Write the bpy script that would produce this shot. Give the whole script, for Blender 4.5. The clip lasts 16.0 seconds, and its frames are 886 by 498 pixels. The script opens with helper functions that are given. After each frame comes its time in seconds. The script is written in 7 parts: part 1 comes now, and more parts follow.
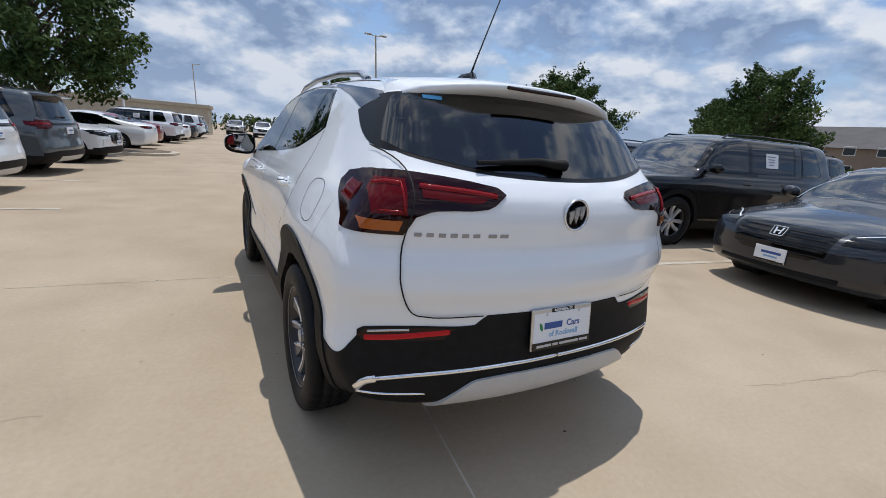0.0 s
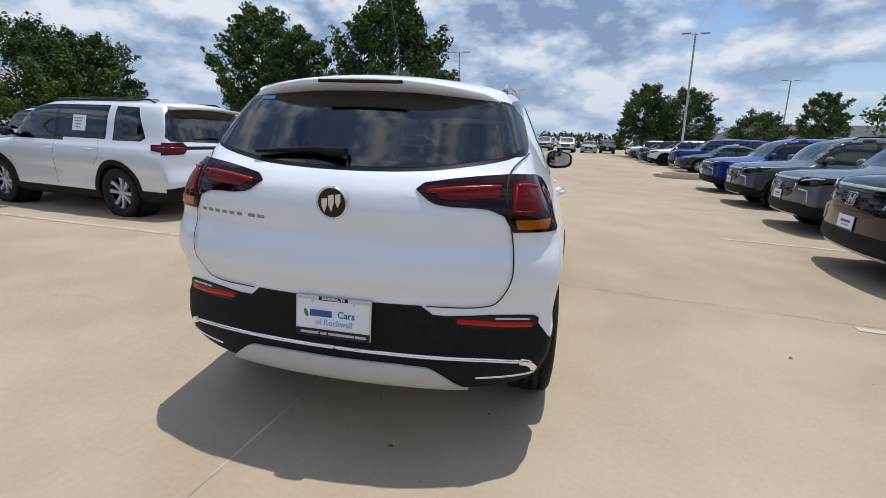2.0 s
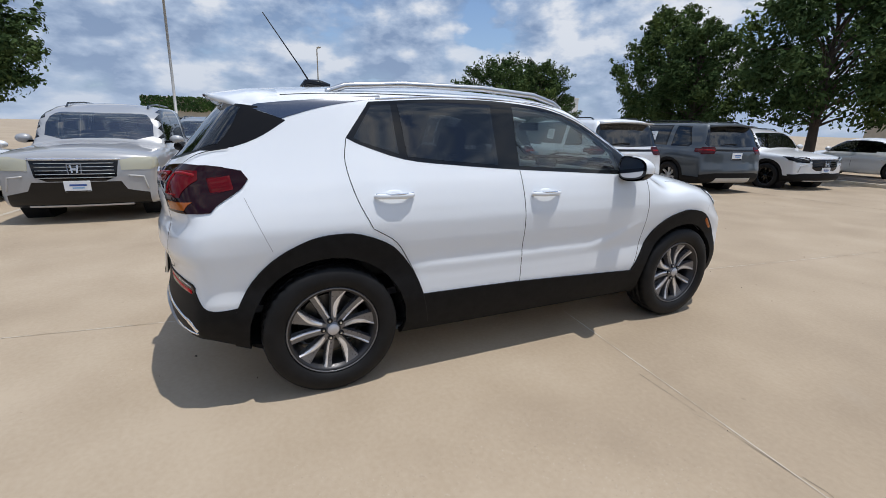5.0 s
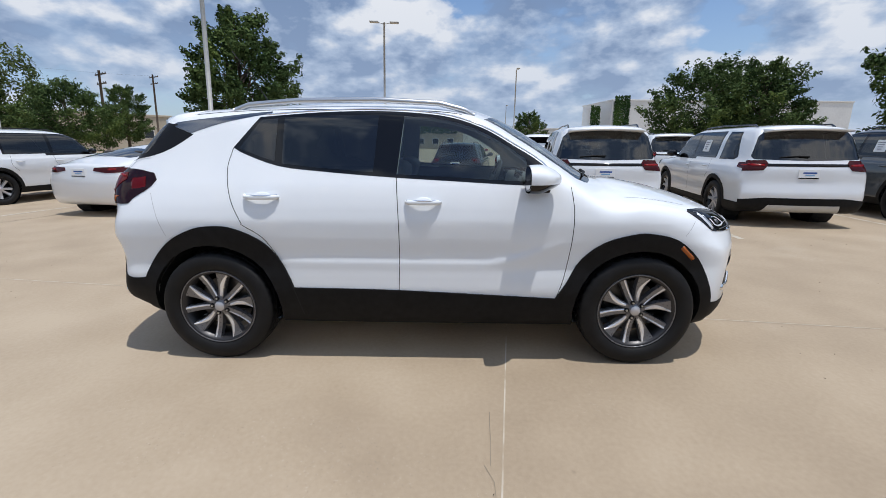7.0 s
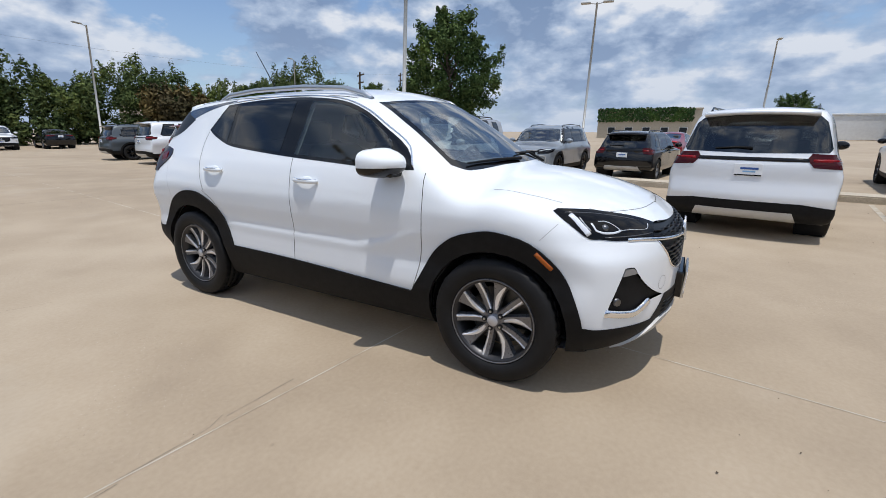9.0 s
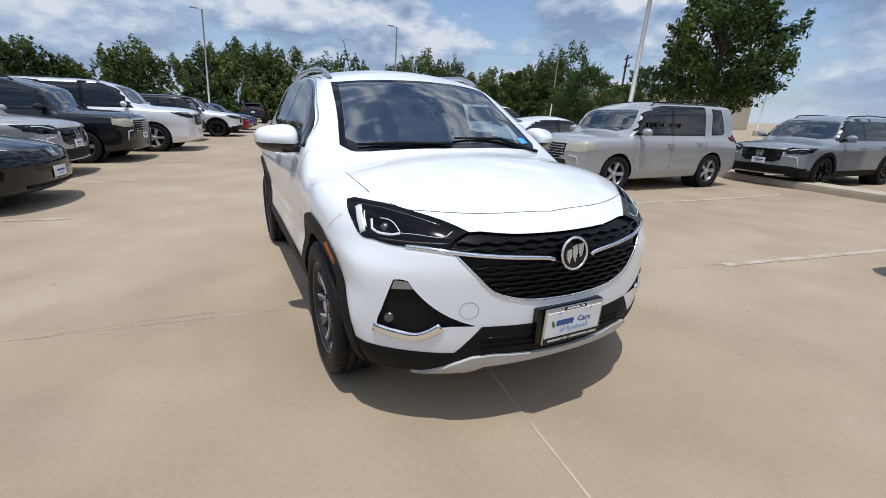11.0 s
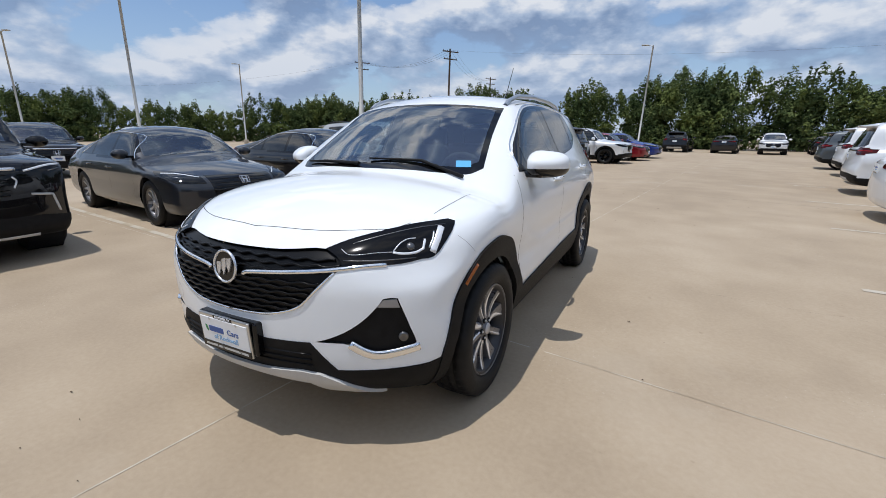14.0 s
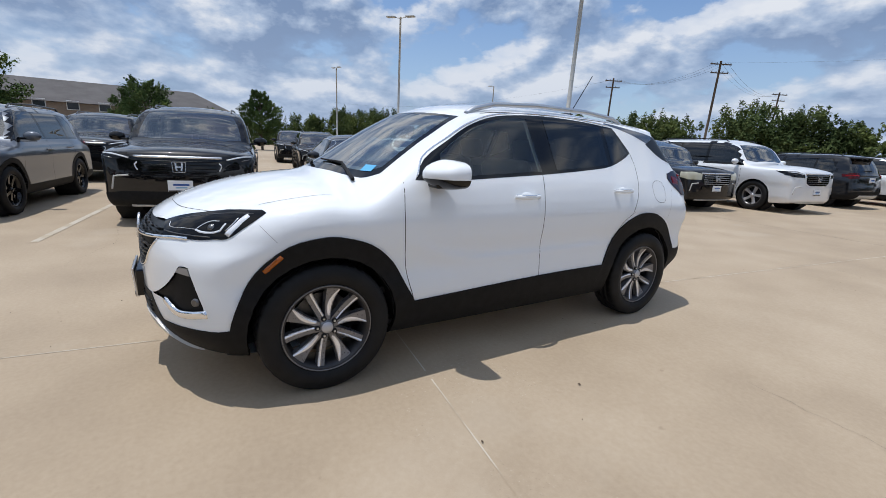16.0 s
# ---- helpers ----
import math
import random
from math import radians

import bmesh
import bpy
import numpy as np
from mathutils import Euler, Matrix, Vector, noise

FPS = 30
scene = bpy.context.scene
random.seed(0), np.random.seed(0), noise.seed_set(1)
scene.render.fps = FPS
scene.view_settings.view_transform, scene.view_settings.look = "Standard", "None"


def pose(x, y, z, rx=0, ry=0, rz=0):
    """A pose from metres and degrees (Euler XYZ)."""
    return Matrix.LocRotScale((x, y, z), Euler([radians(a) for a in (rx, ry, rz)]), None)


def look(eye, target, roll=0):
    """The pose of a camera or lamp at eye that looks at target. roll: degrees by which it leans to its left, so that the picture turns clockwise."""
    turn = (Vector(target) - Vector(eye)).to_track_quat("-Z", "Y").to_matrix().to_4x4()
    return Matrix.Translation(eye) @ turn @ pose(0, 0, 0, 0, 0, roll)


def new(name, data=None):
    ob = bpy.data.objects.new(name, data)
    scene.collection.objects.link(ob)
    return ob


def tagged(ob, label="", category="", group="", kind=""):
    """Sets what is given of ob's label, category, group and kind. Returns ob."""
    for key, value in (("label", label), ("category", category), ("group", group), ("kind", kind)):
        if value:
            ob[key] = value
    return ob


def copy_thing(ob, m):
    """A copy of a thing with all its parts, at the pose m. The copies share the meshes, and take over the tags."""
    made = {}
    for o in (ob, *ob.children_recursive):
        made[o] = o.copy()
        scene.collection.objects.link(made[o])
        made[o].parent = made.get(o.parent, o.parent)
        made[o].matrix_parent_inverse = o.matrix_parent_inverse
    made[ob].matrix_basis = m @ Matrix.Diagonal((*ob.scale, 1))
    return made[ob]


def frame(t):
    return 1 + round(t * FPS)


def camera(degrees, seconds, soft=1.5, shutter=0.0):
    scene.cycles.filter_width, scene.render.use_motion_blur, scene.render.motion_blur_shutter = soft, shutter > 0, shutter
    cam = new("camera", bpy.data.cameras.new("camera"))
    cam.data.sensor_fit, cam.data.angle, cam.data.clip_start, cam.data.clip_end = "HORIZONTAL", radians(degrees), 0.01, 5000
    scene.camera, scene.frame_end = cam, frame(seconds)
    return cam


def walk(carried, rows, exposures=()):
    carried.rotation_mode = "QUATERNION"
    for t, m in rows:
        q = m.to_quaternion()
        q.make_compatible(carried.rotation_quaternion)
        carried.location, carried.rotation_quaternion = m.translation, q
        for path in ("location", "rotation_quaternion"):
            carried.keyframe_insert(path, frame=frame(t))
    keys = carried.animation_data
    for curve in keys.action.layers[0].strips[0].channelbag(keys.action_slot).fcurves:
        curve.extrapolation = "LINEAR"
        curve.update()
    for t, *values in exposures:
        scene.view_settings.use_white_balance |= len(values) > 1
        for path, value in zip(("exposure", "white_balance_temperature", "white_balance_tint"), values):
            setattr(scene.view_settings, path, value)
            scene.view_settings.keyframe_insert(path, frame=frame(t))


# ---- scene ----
cam = camera(91.5, 16.0, 0.5)
PATH = [
    (0, (-1.234, -3.258, 1.298), (-0.276, -1.568, 0.813), 4.7),
    (0.5, (-0.777, -3.425, 1.298), (-0.137, -1.587, 0.818), 4.3),
    (1, (-0.307, -3.585, 1.290), (0.019, -1.662, 0.846), 3.6),
    (1.5, (0.208, -3.639, 1.312), (0.188, -1.695, 0.839), 2.9),
    (2, (0.696, -3.552, 1.321), (0.341, -1.651, 0.813), 2.4),
    (2.5, (1.143, -3.373, 1.35), (0.471, -1.565, 0.823), 2.3),
    (3, (1.545, -3.096, 1.352), (0.585, -1.418, 0.836), 2.1),
    (3.5, (1.98, -2.807, 1.381), (0.768, -1.305, 0.857), 1.6),
    (4, (2.32, -2.419, 1.366), (0.888, -1.127, 0.836), 1.6),
    (4.5, (2.68, -2.053, 1.378), (1.069, -1.0, 0.834), 1.6),
    (7, (3.383, 0.177, 1.351), (1.442, 0.127, 0.871), 0.1),
    (7.5, (3.31, 0.659, 1.327), (1.394, 0.384, 0.826), 0.0),
    (8, (3.232, 1.16, 1.317), (1.365, 0.661, 0.802), -0.1),
    (10.5, (1.712, 3.172, 1.33), (0.591, 1.619, 0.755), 1.7),
    (11, (1.268, 3.388, 1.323), (0.394, 1.693, 0.72), 1.8),
    (11.5, (0.814, 3.597, 1.326), (0.216, 1.793, 0.704), 1.1),
    (12, (0.315, 3.64, 1.311), (0.027, 1.764, 0.681), 0.7),
    (12.5, (-0.193, 3.666, 1.324), (-0.165, 1.765, 0.704), 0.7),
    (13, (-0.675, 3.572, 1.307), (-0.341, 1.69, 0.718), 0.1),
    (13.5, (-1.148, 3.409, 1.309), (-0.535, 1.586, 0.758), -0.1),
    (14, (-1.613, 3.236, 1.32), (-0.72, 1.522, 0.807), 0.2),
    (14.5, (-2.009, 2.949, 1.316), (-0.874, 1.375, 0.833), 1.1),
    (15, (-2.409, 2.673, 1.324), (-1.072, 1.26, 0.862), 1.9),
    (15.5, (-2.688, 2.289, 1.305), (-1.174, 1.065, 0.848), 2.5),
    (16, (-2.966, 1.901, 1.3), (-1.309, 0.882, 0.838), 2.8),
]
EXPOSURES = [(0, -0.06), (0.5, 0.06), (1, 0.12), (1.5, 0.10), (2, 0.02), (3, 0.02), (4, -0.05), (4.5, -0.08), (7, -0.04), (8, -0.04), (10.5, -0.05), (13, -0.10), (14, -0.09), (16, -0.04)]
walk(cam, [(t, look(eye, target, roll)) for t, eye, target, roll in PATH], EXPOSURES)

# ---- world, sun, exposure ----
SUN = Vector((0.115, 0.175, 1.0)).normalized()
world = bpy.data.worlds.new("sky")
scene.world = world
world.use_nodes = True


def ramp(tree, fac, *stops):
    """A colour ramp; stops are (position, grey or colour)."""
    r = tree.nodes.new("ShaderNodeValToRGB")
    while len(r.color_ramp.elements) < len(stops):
        r.color_ramp.elements.new(0.5)
    for e, (p, c) in zip(r.color_ramp.elements, stops):
        e.position, e.color = p, (c, c, c, 1) if isinstance(c, (int, float)) else (*c, 1)
    tree.links.new(fac, r.inputs[0])
    return r.outputs[0]


def mixed(tree, fac, a, b, blend="MIX"):
    """Mix of two colours (sockets or triples)."""
    m = tree.nodes.new("ShaderNodeMix")
    m.data_type, m.blend_type = "RGBA", blend
    for value, socket in ((fac, m.inputs[0]), (a, m.inputs[6]), (b, m.inputs[7])):
        if isinstance(value, bpy.types.NodeSocket):
            tree.links.new(value, socket)
        elif isinstance(value, (int, float)):
            socket.default_value = value if socket.type == "VALUE" else (value, value, value, 1)
        else:
            socket.default_value = (*value, 1)
    return m.outputs[2]


def math_node(tree, op, a, b=0.0):
    m = tree.nodes.new("ShaderNodeMath")
    m.operation = op
    for value, socket in ((a, m.inputs[0]), (b, m.inputs[1])):
        if isinstance(value, bpy.types.NodeSocket):
            tree.links.new(value, socket)
        else:
            socket.default_value = value
    return m.outputs[0]


def make_sky():
    tree = world.node_tree
    tree.nodes.clear()
    out = tree.nodes.new("ShaderNodeOutputWorld")
    back = tree.nodes.new("ShaderNodeBackground")
    sky = tree.nodes.new("ShaderNodeTexSky")
    sky.sky_type, sky.sun_disc = "NISHITA", False
    sky.sun_elevation, sky.sun_rotation = math.asin(SUN.z), math.atan2(SUN.x, SUN.y)
    sky.air_density, sky.dust_density = 1.0, 0.8
    co = tree.nodes.new("ShaderNodeTexCoord")
    sep = tree.nodes.new("ShaderNodeSeparateXYZ")
    tree.links.new(co.outputs["Generated"], sep.inputs[0])
    up = math_node(tree, "MAXIMUM", sep.outputs[2], 0.0)
    # clouds flatten towards the horizon and are seen from below higher up
    lift = math_node(tree, "MULTIPLY", math_node(tree, "POWER", up, 0.85), 1.75)
    comb = tree.nodes.new("ShaderNodeCombineXYZ")
    tree.links.new(sep.outputs[0], comb.inputs[0])
    tree.links.new(sep.outputs[1], comb.inputs[1])
    tree.links.new(lift, comb.inputs[2])

    def puffs(scale, detail, rough, bend, shift):
        n = tree.nodes.new("ShaderNodeTexNoise")
        move = tree.nodes.new("ShaderNodeVectorMath")
        move.operation = "ADD"
        move.inputs[1].default_value = shift
        tree.links.new(comb.outputs[0], move.inputs[0])
        n.inputs["Scale"].default_value, n.inputs["Detail"].default_value = scale, detail
        n.inputs["Roughness"].default_value, n.inputs["Distortion"].default_value = rough, bend
        tree.links.new(move.outputs[0], n.inputs["Vector"])
        return n.outputs[0]

    def billows(scale, shift):
        """Rounded heaps: broken cells mixed with noise."""
        n = tree.nodes.new("ShaderNodeTexVoronoi")
        move = tree.nodes.new("ShaderNodeVectorMath")
        move.operation = "ADD"
        move.inputs[1].default_value = shift
        tree.links.new(comb.outputs[0], move.inputs[0])
        n.normalize = True
        n.inputs["Scale"].default_value, n.inputs["Detail"].default_value, n.inputs["Roughness"].default_value = scale, 4.0, 0.55
        tree.links.new(move.outputs[0], n.inputs["Vector"])
        heap = math_node(tree, "SUBTRACT", 1.0, n.outputs["Distance"])
        return math_node(tree, "ADD", math_node(tree, "MULTIPLY", heap, 0.30), math_node(tree, "MULTIPLY", puffs(scale * 0.8, 10.0, 0.54, 0.0, shift), 0.70))

    at = (3.1, 1.9, 0.9)
    # the sky is clearer towards the trees behind the lot
    clear = math_node(tree, "MULTIPLY", sep.outputs[1], 0.026)
    here = billows(3.8, at)
    cover = ramp(tree, math_node(tree, "ADD", here, clear), (0.492, 0.0), (0.520, 0.72), (0.57, 1.0))
    # a cloud's top is lit where it thins upwards, its underside is blue-grey
    above = billows(3.8, (at[0] + 0.01, at[1] + 0.015, at[2] + 0.055))
    wide = puffs(2.0, 4.0, 0.55, 0.0, (7.3, 2.2, 5.0))
    edge = math_node(tree, "MULTIPLY", math_node(tree, "SUBTRACT", here, above), 5.0)
    lit = math_node(tree, "ADD", math_node(tree, "ADD", edge, 0.46), math_node(tree, "MULTIPLY", math_node(tree, "SUBTRACT", 0.5, wide), 0.7))
    shade = ramp(tree, lit, (0.28, CLOUD_DARK), (0.50, CLOUD_MID), (0.74, CLOUD_LIGHT))
    # thin cloud glows towards the high sun
    toward = tree.nodes.new("ShaderNodeVectorMath")
    toward.operation = "DOT_PRODUCT"
    toward.inputs[1].default_value = SUN
    tree.links.new(co.outputs["Generated"], toward.inputs[0])
    glow = ramp(tree, toward.outputs["Value"], (0.36, 1.0), (0.70, 1.25), (1.0, 1.3))
    shade = mixed(tree, 1.0, shade, glow, "MULTIPLY")
    haze = ramp(tree, up, (0.0, 0.70), (0.08, 0.38), (0.30, 0.0))
    blue = mixed(tree, 1.0, sky.outputs[0], SKY_GAIN, "MULTIPLY")
    col = mixed(tree, cover, blue, shade)
    col = mixed(tree, haze, col, HAZE)
    tree.links.new(col, back.inputs[0])
    back.inputs[1].default_value = SKY_STRENGTH
    tree.links.new(back.outputs[0], out.inputs[0])


SKY_STRENGTH, SKY_GAIN = 0.108, (0.95, 1.08, 1.25)
CLOUD_DARK, CLOUD_MID, CLOUD_LIGHT, HAZE = (1.8, 2.65, 4.35), (3.8, 4.75, 6.4), (7.4, 7.7, 8.3), (4.0, 4.95, 6.5)
make_sky()
sun = new("sun", bpy.data.lights.new("sun", "SUN"))
sun.data.energy, sun.data.angle, sun.data.color = 3.3, radians(0.5), (1.0, 0.965, 0.93)
sun.rotation_mode = "QUATERNION"
sun.rotation_quaternion = SUN.to_track_quat("Z", "Y")

# ---- materials ----
def material(name, color, rough=0.5, metal=0.0, coat=0.0, **more):
    m = bpy.data.materials.new(name)
    m.use_nodes = True
    b = m.node_tree.nodes["Principled BSDF"]
    b.inputs["Base Color"].default_value = (*color, 1)
    b.inputs["Roughness"].default_value, b.inputs["Metallic"].default_value = rough, metal
    b.inputs["Coat Weight"].default_value, b.inputs["Coat Roughness"].default_value = coat, 0.03
    for key, value in more.items():
        b.inputs[key.replace("_", " ")].default_value = value
    return m


def noise_on(m, scale, detail=5.0, space="Object"):
    t = m.node_tree
    co, n = t.nodes.new("ShaderNodeTexCoord"), t.nodes.new("ShaderNodeTexNoise")
    n.inputs["Scale"].default_value, n.inputs["Detail"].default_value = scale, detail
    t.links.new(co.outputs[space], n.inputs["Vector"])
    return n.outputs[0]


def bump_on(m, height, strength, distance):
    t = m.node_tree
    b = t.nodes.new("ShaderNodeBump")
    b.inputs["Strength"].default_value, b.inputs["Distance"].default_value = strength, distance
    t.links.new(height, b.inputs["Height"])
    t.links.new(b.outputs[0], t.nodes["Principled BSDF"].inputs["Normal"])


def grained(name, color, rough, scale, vary=0.25, bump=0.0, metal=0.0, space="Object"):
    """A surface whose colour and roughness vary at two scales."""
    m = material(name, color, rough, metal)
    t, b = m.node_tree, m.node_tree.nodes["Principled BSDF"]
    fine, wide = noise_on(m, scale, 6, space), noise_on(m, scale * 0.08, 4, space)
    both = math_node(t, "ADD", math_node(t, "MULTIPLY", fine, 0.5), math_node(t, "MULTIPLY", wide, 0.5))
    dark, light = tuple(c * (1 - vary) for c in color), tuple(min(1, c * (1 + vary)) for c in color)
    t.links.new(ramp(t, both, (0.35, dark), (0.65, light)), b.inputs["Base Color"])
    t.links.new(ramp(t, fine, (0.3, max(0, rough - 0.08)), (0.7, min(1, rough + 0.08))), b.inputs["Roughness"])
    if bump:
        bump_on(m, fine, 0.5, bump)
    return m


def paint_material(name, color=None, metal=0.0, rough=0.35):
    """Clear-coated car paint; with no colour it takes the object's own."""
    m = material(name, color or (0.8, 0.8, 0.8), rough, metal, 1.0)
    t, b = m.node_tree, m.node_tree.nodes["Principled BSDF"]
    if color is None:
        info = t.nodes.new("ShaderNodeObjectInfo")
        t.links.new(info.outputs["Color"], b.inputs["Base Color"])
    b.inputs["Specular IOR Level"].default_value = 0.1
    dust = noise_on(m, 7.0, 6)
    t.links.new(ramp(t, dust, (0.35, 0.01), (0.75, 0.04)), b.inputs["Coat Roughness"])
    return m


def glass_material(name, tint, rough=0.0, head_on=0.08):
    """A thin pane: what it lets through, and a gloss that grows towards grazing angles from its head-on share."""
    m = bpy.data.materials.new(name)
    m.use_nodes = True
    t = m.node_tree
    t.nodes.clear()
    out, mix = t.nodes.new("ShaderNodeOutputMaterial"), t.nodes.new("ShaderNodeMixShader")
    see, gloss, edge = t.nodes.new("ShaderNodeBsdfTransparent"), t.nodes.new("ShaderNodeBsdfGlossy"), t.nodes.new("ShaderNodeLayerWeight")
    see.inputs[0].default_value, gloss.inputs["Roughness"].default_value, edge.inputs[0].default_value = (*tint, 1), rough, 0.5
    grow = math_node(t, "MULTIPLY", math_node(t, "POWER", edge.outputs["Facing"], 4.0), 1.0 - head_on)
    t.links.new(math_node(t, "ADD", grow, head_on), mix.inputs[0])
    t.links.new(see.outputs[0], mix.inputs[1])
    t.links.new(gloss.outputs[0], mix.inputs[2])
    t.links.new(mix.outputs[0], out.inputs[0])
    return m


WHITE = paint_material("white_paint", (0.805, 0.84, 0.872))
PAINT = paint_material("car_paint", None, 0.25)
CLADDING = grained("black_plastic", (0.009, 0.009, 0.0095), 0.6, 260, 0.35, 0.0006)
CLADDING.node_tree.nodes["Principled BSDF"].inputs["Specular IOR Level"].default_value = 0.16
GLOSS_BLACK = material("gloss_black", (0.004, 0.004, 0.0045), 0.06, 0, 0.0, Specular_IOR_Level=0.42)
PILLAR_BLACK = material("pillar_black", (0.006, 0.006, 0.007), 0.3, 0, 0.0, Specular_IOR_Level=0.2)
GRILLE_BLACK = material("grille_black", (0.003, 0.003, 0.0035), 0.28, Specular_IOR_Level=0.2)
LAMP_HOUSING = material("lamp_housing", (0.006, 0.006, 0.007), 0.08, 0, 0.0, Specular_IOR_Level=0.18)
DASH = grained("dashboard_grey", (0.15, 0.15, 0.15), 0.7, 60, 0.2)
HEADLINER = grained("light_headliner", (0.42, 0.42, 0.40), 0.85, 60, 0.08)
RIM_SILVER = material("silver_rim", (0.55, 0.55, 0.57), 0.3, 0.45)
BADGE_GREY = material("badge_grey", (0.30, 0.31, 0.33), 0.3, 0.6)
BADGE = material("badge_metal", (0.72, 0.73, 0.75), 0.22, 0.75)
DARK = material("dark_cavity", (0.008, 0.008, 0.009), 0.8)
LINER = grained("cabin_trim", (0.045, 0.045, 0.048), 0.8, 60, 0.3)
SEAT = grained("seat_leather", (0.045, 0.042, 0.04), 0.55, 90, 0.25, 0.001)
CHROME = material("chrome", (0.86, 0.87, 0.88), 0.07, 1.0)
MIRROR = material("mirror_glass", (0.5, 0.5, 0.52), 0.02, 1.0)
SATIN = material("satin_metal", (0.62, 0.63, 0.64), 0.28, 1.0)
SILVER = grained("silver_plastic", (0.50, 0.50, 0.49), 0.38, 120, 0.06)
DARK_CHROME = material("dark_chrome", (0.22, 0.23, 0.25), 0.14, 1.0)
GUNMETAL = material("gunmetal", (0.16, 0.16, 0.165), 0.3, 0.9)
MACHINED_METAL = material("machined_alloy", (0.92, 0.92, 0.93), 0.26, 0.55)
RIM_GREY = grained("rim_grey", (0.19, 0.19, 0.20), 0.32, 90, 0.06, 0, 0.6)
RIM_DARK = grained("rim_barrel", (0.05, 0.05, 0.053), 0.4, 90, 0.1, 0, 0.7)
TYRE = grained("tyre_rubber", (0.009, 0.009, 0.0095), 0.6, 140, 0.4, 0.001)
TYRE.node_tree.nodes["Principled BSDF"].inputs["Specular IOR Level"].default_value = 0.25
STEEL = grained("brake_steel", (0.12, 0.12, 0.12), 0.4, 80, 0.2, 0, 0.9)
TINT = glass_material("privacy_glass", (0.05, 0.053, 0.056), 0.0, 0.09)
CLEAR = glass_material("clear_glass", (0.62, 0.70, 0.68), 0.0, 0.10)
SCREEN = glass_material("windscreen_glass", (0.74, 0.84, 0.81), 0.0, 0.32)
REAR_TINT = glass_material("rear_glass", (0.07, 0.073, 0.076), 0.0, 0.10)
LAMP_RED = material("red_lens", (0.24, 0.002, 0.005), 0.2, 0, 0.0, Specular_IOR_Level=0.35)
LAMP_MID = material("mid_red_lens", (0.10, 0.0018, 0.0035), 0.08, 0, 0.0, Specular_IOR_Level=0.22)
LAMP_DARK = material("smoked_red_lens", (0.045, 0.0014, 0.0026), 0.08, 0, 0.0, Specular_IOR_Level=0.3)
LAMP_DEEP = material("dark_red_lens", (0.014, 0.001, 0.0018), 0.05, 0, 0.0, Specular_IOR_Level=0.32)
REFLECTOR_RED = material("reflector_red", (0.50, 0.008, 0.014), 0.25, 0, 0.0, Specular_IOR_Level=0.3)
LAMP_AMBER = material("amber_lens", (0.36, 0.085, 0.004), 0.15, 0, 0.3)
LAMP_PALE = material("aged_clear_lens", (0.52, 0.50, 0.38), 0.2, 0.2, 0.8)
LAMP_CLEAR = material("lamp_reflector", (0.55, 0.57, 0.6), 0.15, 0.7, 1.0)
LED_WHITE = material("light_guide", (0.72, 0.75, 0.80), 0.2, 0.15, 0.5)
PLATE_WHITE = material("plate_white", (0.80, 0.82, 0.84), 0.35)
BLUE_INK = material("blue_ink", (0.03, 0.09, 0.32), 0.4)
PALE_BLUE_INK = material("pale_blue_ink", (0.22, 0.42, 0.66), 0.4)
GREEN_INK = material("green_ink", (0.03, 0.22, 0.08), 0.4)
PAPER = material("paper", (0.85, 0.86, 0.86), 0.7)
GREY_INK = material("grey_ink", (0.3, 0.3, 0.32), 0.7)
STICKER = material("sticker_blue", (0.10, 0.42, 0.75), 0.3)
POLE = grained("galvanised_steel", (0.42, 0.42, 0.40), 0.5, 12, 0.15, 0, 0.3)
WOOD_POLE = grained("weathered_pole_wood", (0.10, 0.075, 0.055), 0.9, 20, 0.35, 0.004)
KERB = grained("kerb_concrete", (0.46, 0.40, 0.31), 0.85, 30, 0.18, 0.002)
STRIPE = grained("stall_paint", (0.44, 0.395, 0.32), 0.75, 40, 0.22)
STRIPE_TREE = STRIPE.node_tree
STRIPE_TREE.links.new(mixed(STRIPE_TREE, ramp(STRIPE_TREE, noise_on(STRIPE, 3.5, 9), (0.40, 0.15), (0.54, 1.0)), (0.36, 0.295, 0.205), (0.47, 0.425, 0.35)), STRIPE_TREE.nodes["Principled BSDF"].inputs["Base Color"])
SEALANT = grained("joint_sealant", (0.46, 0.41, 0.33), 0.8, 40, 0.2)
SEAL_TREE = SEALANT.node_tree
SEAL_TREE.links.new(mixed(SEAL_TREE, ramp(SEAL_TREE, noise_on(SEALANT, 2.6, 8), (0.38, 0.0), (0.55, 1.0)), (0.33, 0.26, 0.18), (0.50, 0.45, 0.37)), SEAL_TREE.nodes["Principled BSDF"].inputs["Base Color"])
CRACK = grained("crack_grey", (0.20, 0.17, 0.13), 0.9, 40, 0.3)
LITTER = grained("dry_litter", (0.09, 0.06, 0.035), 0.9, 30, 0.4)
BARK = grained("bark", (0.075, 0.055, 0.04), 0.9, 30, 0.35, 0.01)
WALL_TAN = grained("tan_render", (0.42, 0.37, 0.29), 0.85, 3, 0.12)
WALL_WHITE = grained("pale_panel", (0.66, 0.67, 0.66), 0.7, 2, 0.08)
ROOF_DARK = grained("shingle_roof", (0.09, 0.085, 0.085), 0.9, 6, 0.25)
WALL_BROWN = grained("brown_wall", (0.22, 0.17, 0.13), 0.9, 4, 0.2)
WINDOW_DARK = material("dark_window", (0.02, 0.025, 0.03), 0.1)
WIRE = material("cable", (0.10, 0.10, 0.11), 0.6)


